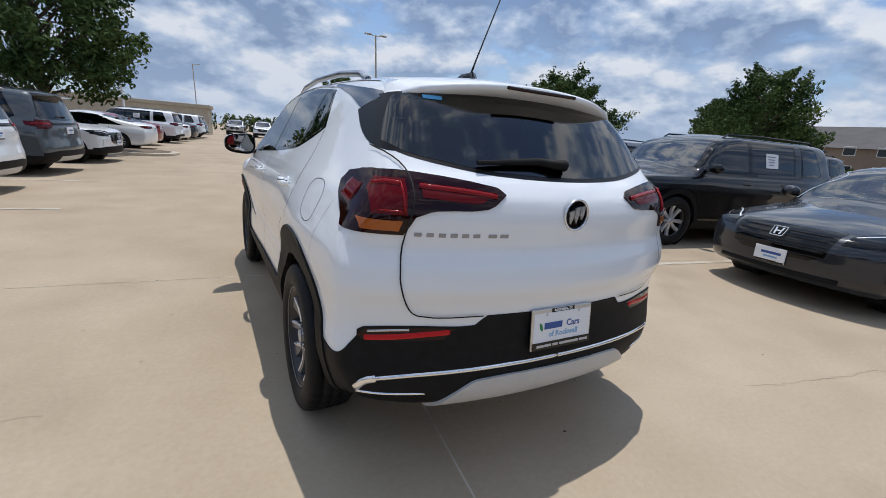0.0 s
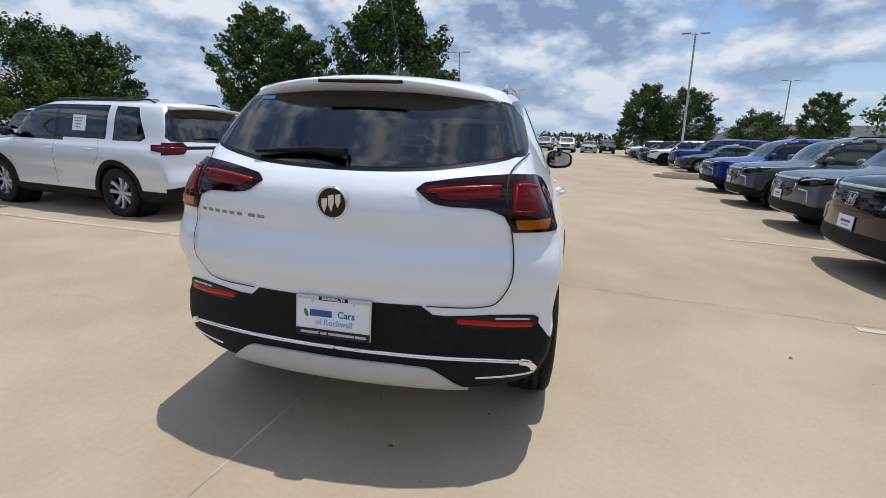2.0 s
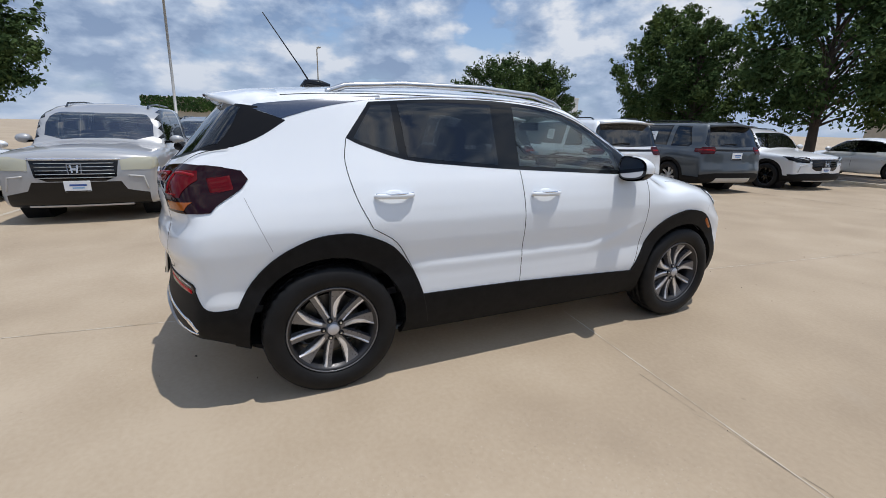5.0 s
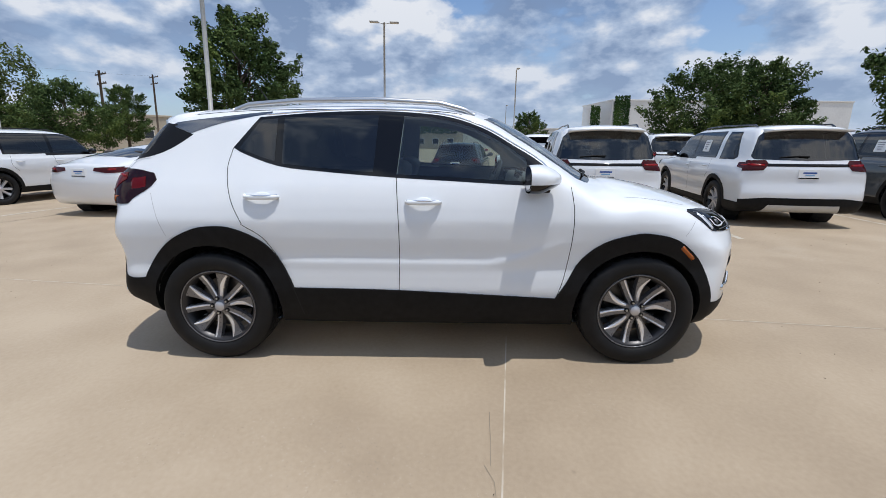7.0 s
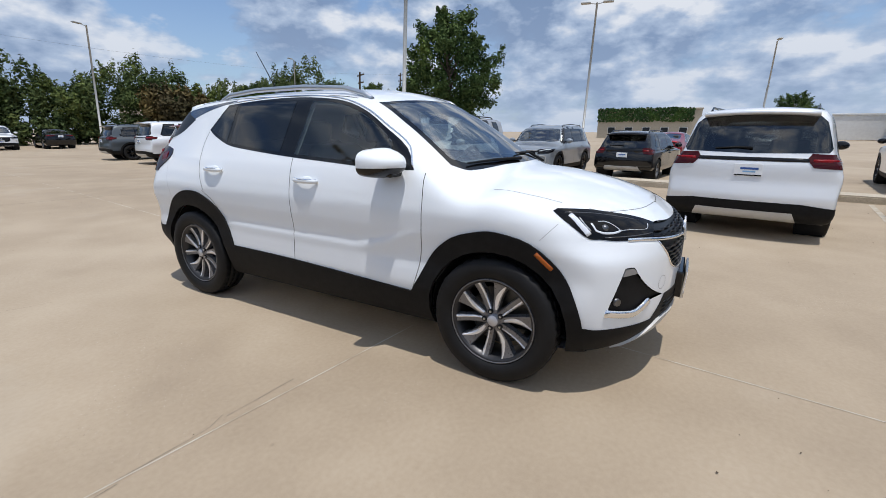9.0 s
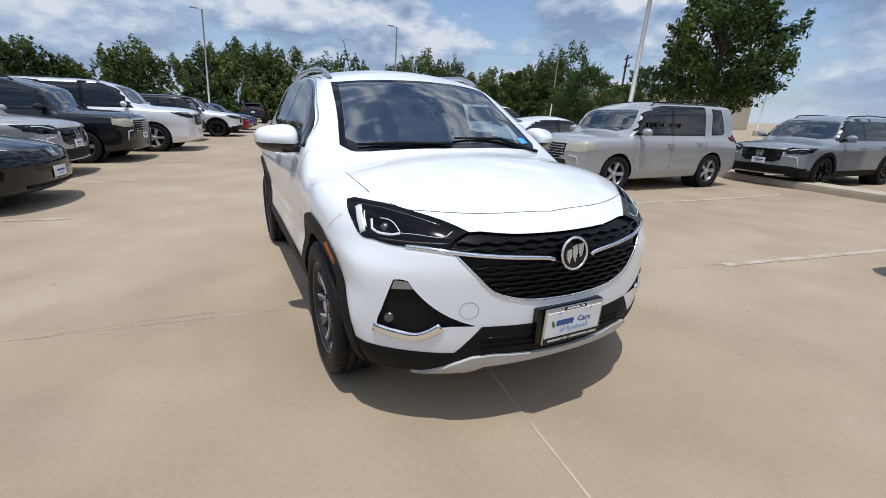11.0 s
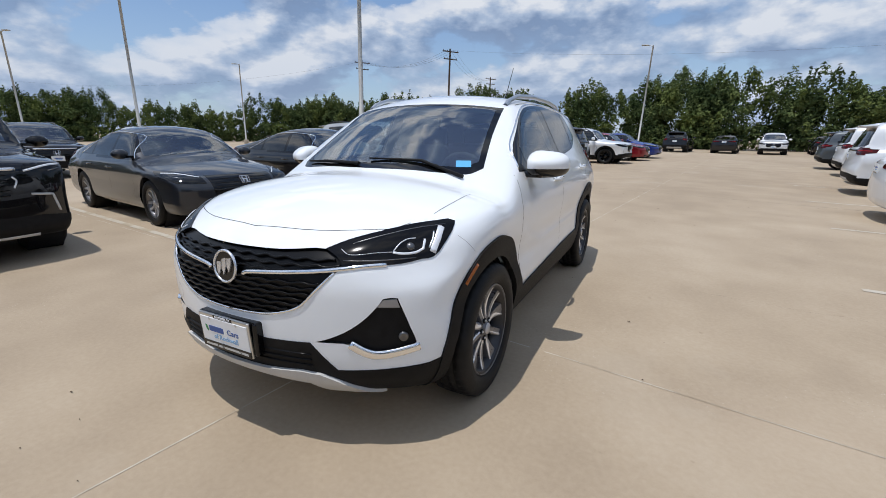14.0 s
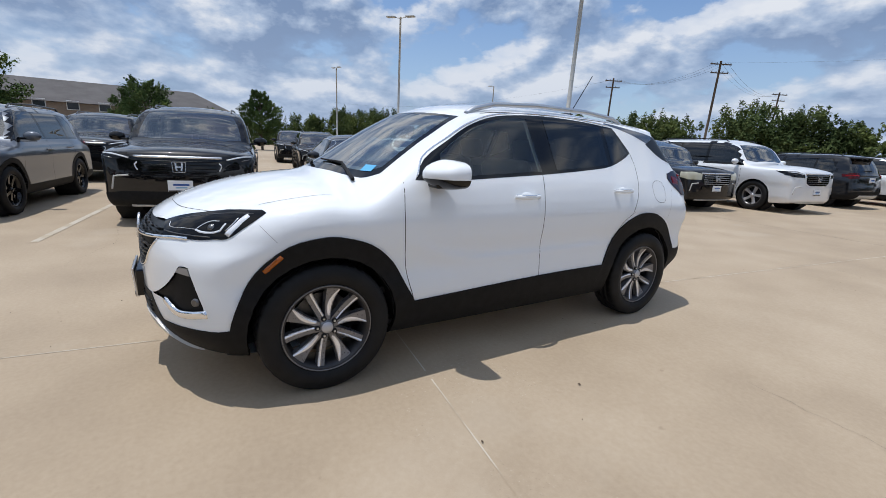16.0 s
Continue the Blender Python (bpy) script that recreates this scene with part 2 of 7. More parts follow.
def leaf_material(name, dark, light):
    m = material(name, dark, 0.85, Specular_IOR_Level=0.1)
    t, b = m.node_tree, m.node_tree.nodes["Principled BSDF"]
    geo = t.nodes.new("ShaderNodeNewGeometry")
    leaf = ramp(t, geo.outputs["Random Per Island"], (0.0, dark), (1.0, light))
    # whole crowns differ from one another
    patch = ramp(t, noise_on(m, 0.28, 2), (0.35, (0.55, 0.62, 0.60)), (0.5, (1.0, 1.0, 1.0)), (0.65, (1.35, 1.25, 0.95)))
    t.links.new(mixed(t, 1.0, leaf, patch, "MULTIPLY"), b.inputs["Base Color"])
    b.inputs["Subsurface Weight"].default_value = 0.0
    return m


LEAF = leaf_material("oak_leaf", (0.045, 0.080, 0.026), (0.105, 0.150, 0.052))
LEAF_WOODS = leaf_material("woods_leaf", (0.048, 0.076, 0.027), (0.115, 0.148, 0.056))
LEAF_RUSTY = leaf_material("rusty_leaf", (0.055, 0.045, 0.025), (0.115, 0.095, 0.05))
IVY = leaf_material("ivy_leaf", (0.018, 0.045, 0.014), (0.05, 0.09, 0.03))


def concrete_material():
    m = material("lot_concrete", (0.5, 0.42, 0.31), 0.85)
    t, b = m.node_tree, m.node_tree.nodes["Principled BSDF"]
    wide, mid, fine, grit = noise_on(m, 0.16, 5), noise_on(m, 1.3, 8), noise_on(m, 38, 6), noise_on(m, 190, 3)
    mix = math_node(t, "ADD", math_node(t, "MULTIPLY", wide, 0.40), math_node(t, "MULTIPLY", mid, 0.34))
    mix = math_node(t, "ADD", mix, math_node(t, "ADD", math_node(t, "MULTIPLY", fine, 0.16), math_node(t, "MULTIPLY", grit, 0.10)))
    base = ramp(t, mix, (0.38, (0.294, 0.228, 0.156)), (0.5, (0.360, 0.286, 0.201)), (0.62, (0.418, 0.342, 0.250)))
    # old drips, tyre smudges and pale worn patches
    stain = ramp(t, noise_on(m, 0.9, 9), (0.60, 0.0), (0.70, 0.22))
    spots = ramp(t, noise_on(m, 9.0, 3), (0.73, 0.0), (0.78, 0.4))
    worn = ramp(t, noise_on(m, 0.35, 10), (0.55, 0.0), (0.66, 0.22))
    pale = ramp(t, noise_on(m, 0.55, 6), (0.60, 0.0), (0.66, 0.30))
    col = mixed(t, worn, base, (0.41, 0.325, 0.24))
    col = mixed(t, pale, col, (0.43, 0.365, 0.28))
    col = mixed(t, stain, col, (0.26, 0.2, 0.14))
    col = mixed(t, spots, col, (0.2, 0.15, 0.105))
    # scaled patches where the cement skin is gone and the aggregate shows
    scaled = ramp(t, noise_on(m, 0.8, 7), (0.54, 0.0), (0.64, 1.0))
    stones = t.nodes.new("ShaderNodeTexVoronoi")
    co = t.nodes.new("ShaderNodeTexCoord")
    stones.inputs["Scale"].default_value = 75
    t.links.new(co.outputs["Object"], stones.inputs["Vector"])
    pebble = ramp(t, stones.outputs["Distance"], (0.20, 1.0), (0.34, 0.0))
    some = ramp(t, noise_on(m, 55, 2), (0.50, 0.0), (0.58, 1.0))
    chips = math_node(t, "MULTIPLY", math_node(t, "MULTIPLY", pebble, some), scaled)
    tone = ramp(t, noise_on(m, 95, 1), (0.42, (0.17, 0.13, 0.095)), (0.58, (0.56, 0.49, 0.40)))
    t.links.new(mixed(t, math_node(t, "MULTIPLY", chips, 0.6), col, tone), b.inputs["Base Color"])
    t.links.new(ramp(t, mid, (0.3, 0.74), (0.7, 0.92)), b.inputs["Roughness"])
    bump_on(m, math_node(t, "ADD", math_node(t, "MULTIPLY", grit, 0.5), chips), 0.3, 0.002)
    return m


CONCRETE = concrete_material()
GRASS = grained("grass", (0.06, 0.075, 0.025), 0.95, 1.5, 0.35)
MULCH = grained("island_soil", (0.16, 0.12, 0.085), 0.95, 18, 0.35, 0.01)

# ---- building kit ----
def mesh_object(name, verts, faces, mat, parent=None, label="", smooth=False):
    me = bpy.data.meshes.new(name)
    me.from_pydata([tuple(v) for v in verts], [], [tuple(f) for f in faces])
    me.materials.append(mat)
    if smooth:
        me.shade_smooth()
    ob = new(name, me)
    if parent:
        ob.parent = parent
    if label:
        ob["label"] = label
    return ob


def part(name, bm, mat, parent, label="", smooth=False):
    me = bpy.data.meshes.new(name)
    bm.to_mesh(me)
    bm.free()
    me.materials.append(mat)
    if smooth:
        me.shade_smooth()
    ob = new(name, me)
    ob.parent = parent
    if label:
        ob["label"] = label
    return ob


def thing(name, m, label, category, group="", kind=""):
    ob = new(name)
    ob.matrix_basis = m
    return tagged(ob, label, category, group, kind)


def box_bm(bm, size, m=None, bevel=0.0):
    made = bmesh.ops.create_cube(bm, size=1, matrix=(m or Matrix()) @ Matrix.Diagonal((*size, 1)))
    if bevel:
        edges = list({e for v in made["verts"] for e in v.link_edges})
        bmesh.ops.bevel(bm, geom=edges, offset=bevel, segments=2, affect="EDGES", profile=0.5)
    return bm


def box_part(name, size, m, mat, parent, label="", bevel=0.004):
    return part(name, box_bm(bmesh.new(), size, m, bevel), mat, parent, label)


def lathe(profile, steps, closed=False):
    """Verts and faces of a profile of (axis, radius) turned round the x axis."""
    verts, faces, n = [], [], len(profile)
    for i in range(steps):
        a = 2 * math.pi * i / steps
        verts += [(x, r * math.cos(a), r * math.sin(a)) for x, r in profile]
    for i in range(steps):
        j = (i + 1) % steps
        for k in range(n if closed else n - 1):
            l = (k + 1) % n
            faces.append((i * n + k, i * n + l, j * n + l, j * n + k))
    return verts, faces


def tube(points, radius, sides=8, caps=True):
    """Verts and faces of a tube along points; radius may be a list."""
    pts = [Vector(p) for p in points]
    rad = radius if isinstance(radius, (list, tuple)) else [radius] * len(pts)
    verts, faces = [], []
    ref = Vector((0, 0, 1)) if abs((pts[-1] - pts[0]).normalized().z) < 0.9 else Vector((1, 0, 0))
    for i, p in enumerate(pts):
        d = (pts[min(i + 1, len(pts) - 1)] - pts[max(i - 1, 0)]).normalized()
        a = d.cross(ref).normalized()
        b = d.cross(a).normalized()
        for k in range(sides):
            w = 2 * math.pi * k / sides
            verts.append(p + rad[i] * (math.cos(w) * a + math.sin(w) * b))
    for i in range(len(pts) - 1):
        for k in range(sides):
            l = (k + 1) % sides
            faces.append((i * sides + k, i * sides + l, (i + 1) * sides + l, (i + 1) * sides + k))
    if caps:
        faces += [tuple(range(sides)), tuple(range((len(pts) - 1) * sides, len(pts) * sides))[::-1]]
    return verts, faces


def tube_part(name, points, radius, mat, parent, label="", sides=8):
    v, f = tube(points, radius, sides)
    return mesh_object(name, v, f, mat, parent, label, True)


def pchip(xs, ys):
    """A monotone cubic through the points."""
    xs, ys = np.array(xs, float), np.array(ys, float)
    h, d = np.diff(xs), np.diff(ys) / np.diff(xs)
    m = np.zeros(len(xs))
    for i in range(1, len(xs) - 1):
        if d[i - 1] * d[i] > 0:
            w1, w2 = 2 * h[i] + h[i - 1], h[i] + 2 * h[i - 1]
            m[i] = (w1 + w2) / (w1 / d[i - 1] + w2 / d[i])
    m[0], m[-1] = d[0], d[-1]

    def at(x):
        x = np.asarray(x, float)
        i = np.minimum(np.maximum(np.searchsorted(xs, x) - 1, 0), len(xs) - 2)
        w = h[i]
        t = (x - xs[i]) / w
        c = np.minimum(np.maximum(t, 0), 1)
        y0, d0, d1 = ys[i], w * m[i], w * m[i + 1]
        rise = ys[i + 1] - y0
        return y0 + c * (d0 + c * (3 * rise - 2 * d0 - d1 + c * (d0 + d1 - 2 * rise))) + np.minimum(t, 0) * d0 + np.maximum(t - 1, 0) * d1

    return at


def body_field(s):
    """The implicit shell of a car body, from its profiles: negative inside."""
    top, crown, wide, rear, front, bot = (pchip(*zip(*s[k])) for k in ("top", "crown", "wide", "rear", "front", "bottom"))
    e, k = 1e-3, s.get("round", 0.022)
    r2, r4, f2, f4 = s["bow"]
    hx, hr, hf, taper_r, taper_f = s["haunch"]
    ybk, yfr, zb = s["taper"]

    def field(p):
        x, y, z = np.abs(p[..., 0]), p[..., 1], p[..., 2]
        t_y = (top(y + e) - top(y - e)) / (2 * e)
        d_top = (z - top(y) + crown(y) * x * x) / np.sqrt(1 + t_y * t_y)
        high = 1 / (1 + np.exp(-(z - zb) / 0.07))
        back, fore = np.clip((ybk - y) / 0.95, 0, 2), np.clip((y - yfr) / 0.7, 0, 2)
        half = wide(z) - back**2 * taper_r * (0.4 + 1.1 * high) - fore**2 * taper_f
        half = half + hx * (np.exp(-(((y - hf) / 0.33) ** 2)) + np.exp(-(((y - hr) / 0.36) ** 2))) * np.exp(-(((z - zb + 0.1) / 0.16) ** 2))
        for y0, y1, z0, rise, deep in s.get("crease", ()):
            # a pressed line along the doors, rising at its fore end; the panel steps out below it
            line = z0 + rise * np.clip((y - 0.35) / 0.45, 0, 1) ** 1.5
            step = 1 / (1 + np.exp(-(line - z) / 0.010)) * np.exp(-(np.clip(line - z, 0, 1) / 0.085) ** 2)
            half = half + deep * step / ((1 + np.exp(-(y - y0) / 0.05)) * (1 + np.exp((y - y1) / 0.06)))
        half = half - s.get("tuck", 0.0) * 0.45 * np.clip((-1.62 - y) / 0.25, 0, 1) * np.clip((0.56 - z) / 0.18, 0, 1)
        s_z = (wide(z + e) - wide(z - e)) / (2 * e)
        d_side = (x - half) / np.sqrt(1 + s_z * s_z)
        r_z = (rear(z + e) - rear(z - e)) / (2 * e)
        d_rear = (rear(z) + r2 * x * x + r4 * x**4 - y) / np.sqrt(1 + r_z * r_z + (2.2 * r2 * x) ** 2)
        f_z = (front(z + e) - front(z - e)) / (2 * e)
        g4 = f4 + s.get("brow", 0.0) / (1 + np.exp(-(z - 0.765) / 0.025))
        d_front = (y - front(z) + f2 * x * x + g4 * x**4) / np.sqrt(1 + f_z * f_z + (2 * f2 * x + 4 * g4 * x**3) ** 2)
        tuck = s.get("tuck", 0.0) * np.clip((-1.62 - y) / 0.25, 0, 1)
        d = np.stack([d_top, d_side, d_rear, d_front, bot(y) + tuck * np.clip((x - 0.48) / 0.36, 0, 1.3) ** 1.5 - z])
        m = d.max(0)
        return m + k * np.log(np.exp((d - m) / k).sum(0))

    return field


def gradient(field, p):
    e = 2e-3
    g = np.stack([field(p + e * a) - field(p - e * a) for a in np.eye(3)], -1)
    return g / np.linalg.norm(g, axis=-1, keepdims=True)


def root(field, start, way, reach):
    """Where rays from inside leave the shell."""
    lo, hi = np.zeros(len(start)), np.full(len(start), reach)
    for _ in range(23):
        mid = (lo + hi) / 2
        inside = field(start + mid[:, None] * way) < 0
        lo, hi = np.where(inside, mid, lo), np.where(inside, hi, mid)
    return start + lo[:, None] * way


def shell_mesh(field, inner, counts, fan):
    """A bmesh of the shell: rays from a box inside it, fanned out at the box's edges."""
    axes = []
    for (lo, hi), n in zip(inner, counts):
        q = [lo] * fan + list(np.linspace(lo, hi, n + 1)) + [hi] * fan
        d = [-(fan - i) / fan for i in range(fan)] + [0.0] * (n + 1) + [(i + 1) / fan for i in range(fan)]
        axes.append((q, [math.tan(math.pi / 4 * v) for v in d]))
    size = [len(a[0]) for a in axes]
    index, start, way, faces = {}, [], [], []

    def vert(i):
        if i not in index:
            index[i] = len(start)
            start.append([axes[a][0][i[a]] for a in range(3)])
            way.append([axes[a][1][i[a]] for a in range(3)])
        return index[i]

    for a in range(3):
        b, c = (a + 1) % 3, (a + 2) % 3
        for end in (0, size[a] - 1):
            for j in range(size[b] - 1):
                for l in range(size[c] - 1):
                    loop = []
                    for dj, dl in ((0, 0), (1, 0), (1, 1), (0, 1)):
                        i = [0, 0, 0]
                        i[a], i[b], i[c] = end, j + dj, l + dl
                        loop.append(vert(tuple(i)))
                    faces.append(loop if end else loop[::-1])
    way = np.array(way)
    pts = root(field, np.array(start), way / np.linalg.norm(way, axis=1, keepdims=True), 3.6)
    bm = bmesh.new()
    vs = [bm.verts.new(p) for p in pts]
    for f in faces:
        bm.faces.new([vs[i] for i in f])
    return bm


PLANES = {"side": (1, 2), "rear": (0, 2), "front": (0, 2), "top": (0, 1)}


def facing(plane, c, n):
    """Whether a face at c with normal n belongs to a view of the body."""
    if plane == "side":
        return abs(n[0]) > 0.2
    if plane == "rear":
        return n[1] < -0.15 and c[1] < 0
    if plane == "front":
        return n[1] > 0.12 and c[1] > 0
    return n[2] > 0.1


def cut_outline(bm, plane, outline):
    """Cuts the mesh along an outline seen in one view."""
    u, v = PLANES[plane]
    us, vs = [p[0] for p in outline], [p[1] for p in outline]
    box = min(us) - 0.02, max(us) + 0.02, min(vs) - 0.02, max(vs) + 0.02
    near = []
    for f in bm.faces:
        c = f.calc_center_median()
        if box[0] - 0.1 < c[u] < box[1] + 0.1 and box[2] - 0.1 < c[v] < box[3] + 0.1 and facing(plane, c, f.normal):
            near.append(f)
    for (a0, a1), (b0, b1) in zip(outline, outline[1:] + outline[:1]):
        lo_u, hi_u, lo_v, hi_v = min(a0, b0) - 0.004, max(a0, b0) + 0.004, min(a1, b1) - 0.004, max(a1, b1) + 0.004
        hit, rest = [], []
        for f in near:
            fu, fv = [w.co[u] for w in f.verts], [w.co[v] for w in f.verts]
            (hit if max(fu) > lo_u and min(fu) < hi_u and max(fv) > lo_v and min(fv) < hi_v else rest).append(f)
        if not hit:
            continue
        co, no = Vector((0, 0, 0)), Vector((0, 0, 0))
        co[u], co[v], no[u], no[v] = a0, a1, a1 - b1, b0 - a0
        if no.length < 1e-6:
            continue
        geom = list({w for f in hit for w in f.verts}) + list({e for f in hit for e in f.edges}) + hit
        made = bmesh.ops.bisect_plane(bm, geom=geom, dist=1e-5, plane_co=co, plane_no=no.normalized())
        near = rest + [g for g in made["geom"] if isinstance(g, bmesh.types.BMFace)]
    bm.normal_update()


def within(outline, u, v):
    """Which points lie inside an outline."""
    inside = np.zeros(len(u), bool)
    for (a0, a1), (b0, b1) in zip(outline, outline[1:] + outline[:1]):
        if a1 != b1:
            inside ^= ((a1 > v) != (b1 > v)) & (u < (b0 - a0) * (v - a1) / (b1 - a1) + a0)
    return inside


def clipped(outline, axis, value, keep_more):
    """The part of an outline on one side of a line."""
    out = []
    for p, q in zip(outline, outline[1:] + outline[:1]):
        a, b = (p[axis] >= value) == keep_more, (q[axis] >= value) == keep_more
        if a:
            out.append(p)
        if a != b:
            t = (value - p[axis]) / (q[axis] - p[axis])
            out.append((p[0] + t * (q[0] - p[0]), p[1] + t * (q[1] - p[1])))
    return out


def mirrored(outline):
    return [(-a, b) for a, b in outline]


def rounded_outline(points, times=1):
    """An outline with its corners cut smooth."""
    for _ in range(times):
        points = [q for a, b in zip(points, points[1:] + points[:1]) for q in ((0.75 * a[0] + 0.25 * b[0], 0.75 * a[1] + 0.25 * b[1]), (0.25 * a[0] + 0.75 * b[0], 0.25 * a[1] + 0.75 * b[1]))]
    return points


def smooth(outline, n=3, corner=38.0, closed=True):
    """A curve through the points of an outline that keeps its sharp corners."""
    pts = [Vector(p) for p in outline]
    m, out = len(pts), []

    def sharp(i):
        if not closed and i in (0, m - 1):
            return True
        a, b = pts[i] - pts[i - 1], pts[(i + 1) % m] - pts[i]
        return a.length < 1e-9 or b.length < 1e-9 or math.degrees(a.angle(b)) > corner

    for i in range(m if closed else m - 1):
        p1, p2 = pts[i], pts[(i + 1) % m]
        p0 = p1 - (p2 - p1) if sharp(i) else pts[i - 1]
        p3 = p2 + (p2 - p1) if sharp((i + 1) % m) else pts[(i + 2) % m]
        d = (p2 - p1).length
        t1 = (p2 - p0) * (d / max(1e-9, d + (p1 - p0).length))
        t2 = (p3 - p1) * (d / max(1e-9, d + (p3 - p2).length))
        for k in range(n):
            t = k / n
            q = (2 * t**3 - 3 * t**2 + 1) * p1 + (t**3 - 2 * t**2 + t) * t1 + (3 * t**2 - 2 * t**3) * p2 + (t**3 - t**2) * t2
            out.append((q.x, q.y))
    if not closed:
        out.append(tuple(pts[-1]))
    return out


def ring(cy, cz, r, n=28):
    return [(cy + r * math.cos(2 * math.pi * i / n), cz + r * math.sin(2 * math.pi * i / n)) for i in range(n)]


class Shell:
    """A cut-up body: faces with labels, from which parts are taken."""

    def __init__(self, field, bm, zones):
        self.field = field
        for _, plane, outline in zones:
            cut_outline(bm, plane, outline)
        bm.verts.index_update()
        self.co = np.array([v.co for v in bm.verts])
        self.normals = gradient(field, self.co)
        self.faces = [[v.index for v in f.verts] for f in bm.faces]
        mid = np.array([f.calc_center_median() for f in bm.faces])
        no = gradient(field, mid)
        self.mid = mid
        self.label = np.array(["body"] * len(self.faces), dtype=object)
        for name, plane, outline in zones:
            u, v = PLANES[plane]
            ok = within(outline, mid[:, u], mid[:, v])
            ok &= {"side": np.abs(no[:, 0]) > 0.2, "rear": (no[:, 1] < -0.15) & (mid[:, 1] < 0), "front": (no[:, 1] > 0.12) & (mid[:, 1] > 0), "top": no[:, 2] > 0.1}[plane]
            if name.startswith("+"):
                self.label[ok & (self.label == "body")] = name[1:]
            else:
                self.label[ok] = name
        bm.free()

    def take(self, name, label, mat, parent, side=0, off=0.0, depth=0.0, text="", flip=False, also=None):
        """The faces of a label as a part, lifted by off, with a rim of the given depth."""
        pick = self.label == label if isinstance(label, str) else np.isin(self.label, label)
        if side:
            pick = pick & (self.mid[:, 0] * side > 0)
        if also is not None:
            pick = pick & also(self.mid)
        faces = [self.faces[i] for i in np.nonzero(pick)[0]]
        if not faces:
            return None
        ids = sorted({i for f in faces for i in f})
        at = {i: n for n, i in enumerate(ids)}
        no = self.normals[ids]
        verts = (self.co[ids] + off * no).tolist()
        loops = [[at[i] for i in (f[::-1] if flip else f)] for f in faces]
        normals = (-no if flip else no).tolist()
        if depth:
            edges = {}
            for f in loops:
                for a, b in zip(f, f[1:] + f[:1]):
                    edges[(a, b)] = edges.get((a, b), 0) + 1
            for a, b in [ab for ab in edges if (ab[1], ab[0]) not in edges]:
                pa, pb = np.array(verts[a]), np.array(verts[b])
                na, nb = np.array(normals[a]), np.array(normals[b])
                out = np.cross(pb - pa, na)
                length = np.linalg.norm(out)
                if length < 1e-9:
                    continue
                n = len(verts)
                verts += [pa.tolist(), pb.tolist(), (pb - depth * nb).tolist(), (pa - depth * na).tolist()]
                normals += [(out / length).tolist()] * 4
                loops.append([n + 3, n + 2, n + 1, n])
        me = bpy.data.meshes.new(name)
        me.from_pydata(verts, [], loops)
        me.materials.append(mat)
        me.shade_smooth()
        me.normals_split_custom_set_from_vertices(normals)
        ob = new(name, me)
        ob.parent = parent
        if text:
            ob["label"] = text
        return ob

    def on(self, plane, pts, sign=1):
        """Places on the shell for points of one view."""
        pts = np.array(pts, float)
        n = len(pts)
        start, way = np.zeros((n, 3)), np.zeros((n, 3))
        u, v = PLANES[plane]
        start[:, u], start[:, v] = pts[:, 0], pts[:, 1]
        w = 3 - u - v
        way[:, w] = -1.0 if plane == "rear" else 1.0 if plane in ("front", "top") else sign
        if plane == "top":
            start[:, 2] = 0.7
        p = root(self.field, start, way, 3.2)
        return p, gradient(self.field, p)

    def ribbon(self, name, plane, pts, width, mat, parent, sign=1, lift=0.0008, text="", closed=False, step=0.02, thick=0.0, swell=0.17):
        """A strip laid along a line on the shell."""
        if len(pts) > 2 and not closed:
            pts = smooth(pts, 4, 60.0, False)
        line, pts = [], list(pts) + (list(pts[:1]) if closed else [])
        for a, b in zip(pts, pts[1:]):
            n = max(1, int(math.dist(a, b) / step))
            line += [(a[0] + (b[0] - a[0]) * i / n, a[1] + (b[1] - a[1]) * i / n) for i in range(n)]
        line.append(pts[-1])
        p, no = self.on(plane, line, sign)
        d = np.gradient(p, axis=0)
        across = np.cross(d, no)
        across /= np.linalg.norm(across, axis=1, keepdims=True)
        a, b = p + across * width / 2 + lift * no, p - across * width / 2 + lift * no
        n = len(p)
        if thick:
            rows = [a - thick * no, a + (p - a) * 0.06 - lift * 0.4 * no, a + (p - a) * 0.35 + 0.7 * swell * width * no, p + (lift + swell * width) * no, b + (p - b) * 0.35 + 0.7 * swell * width * no, b + (p - b) * 0.06 - lift * 0.4 * no, b - thick * no]
            r = len(rows)
            verts = np.concatenate(rows).tolist()
            faces = [[k * n + i, k * n + i + 1, (k + 1) * n + i + 1, (k + 1) * n + i] for k in range(r - 1) for i in range(n - 1)]
            faces += [[k * n for k in range(r)], [k * n + n - 1 for k in range(r)][::-1]]
        else:
            verts = np.concatenate([a, b]).tolist()
            faces = [[i, i + 1, n + i + 1, n + i] for i in range(n - 1)]
        return mesh_object(name, verts, faces, mat, parent, text, True)

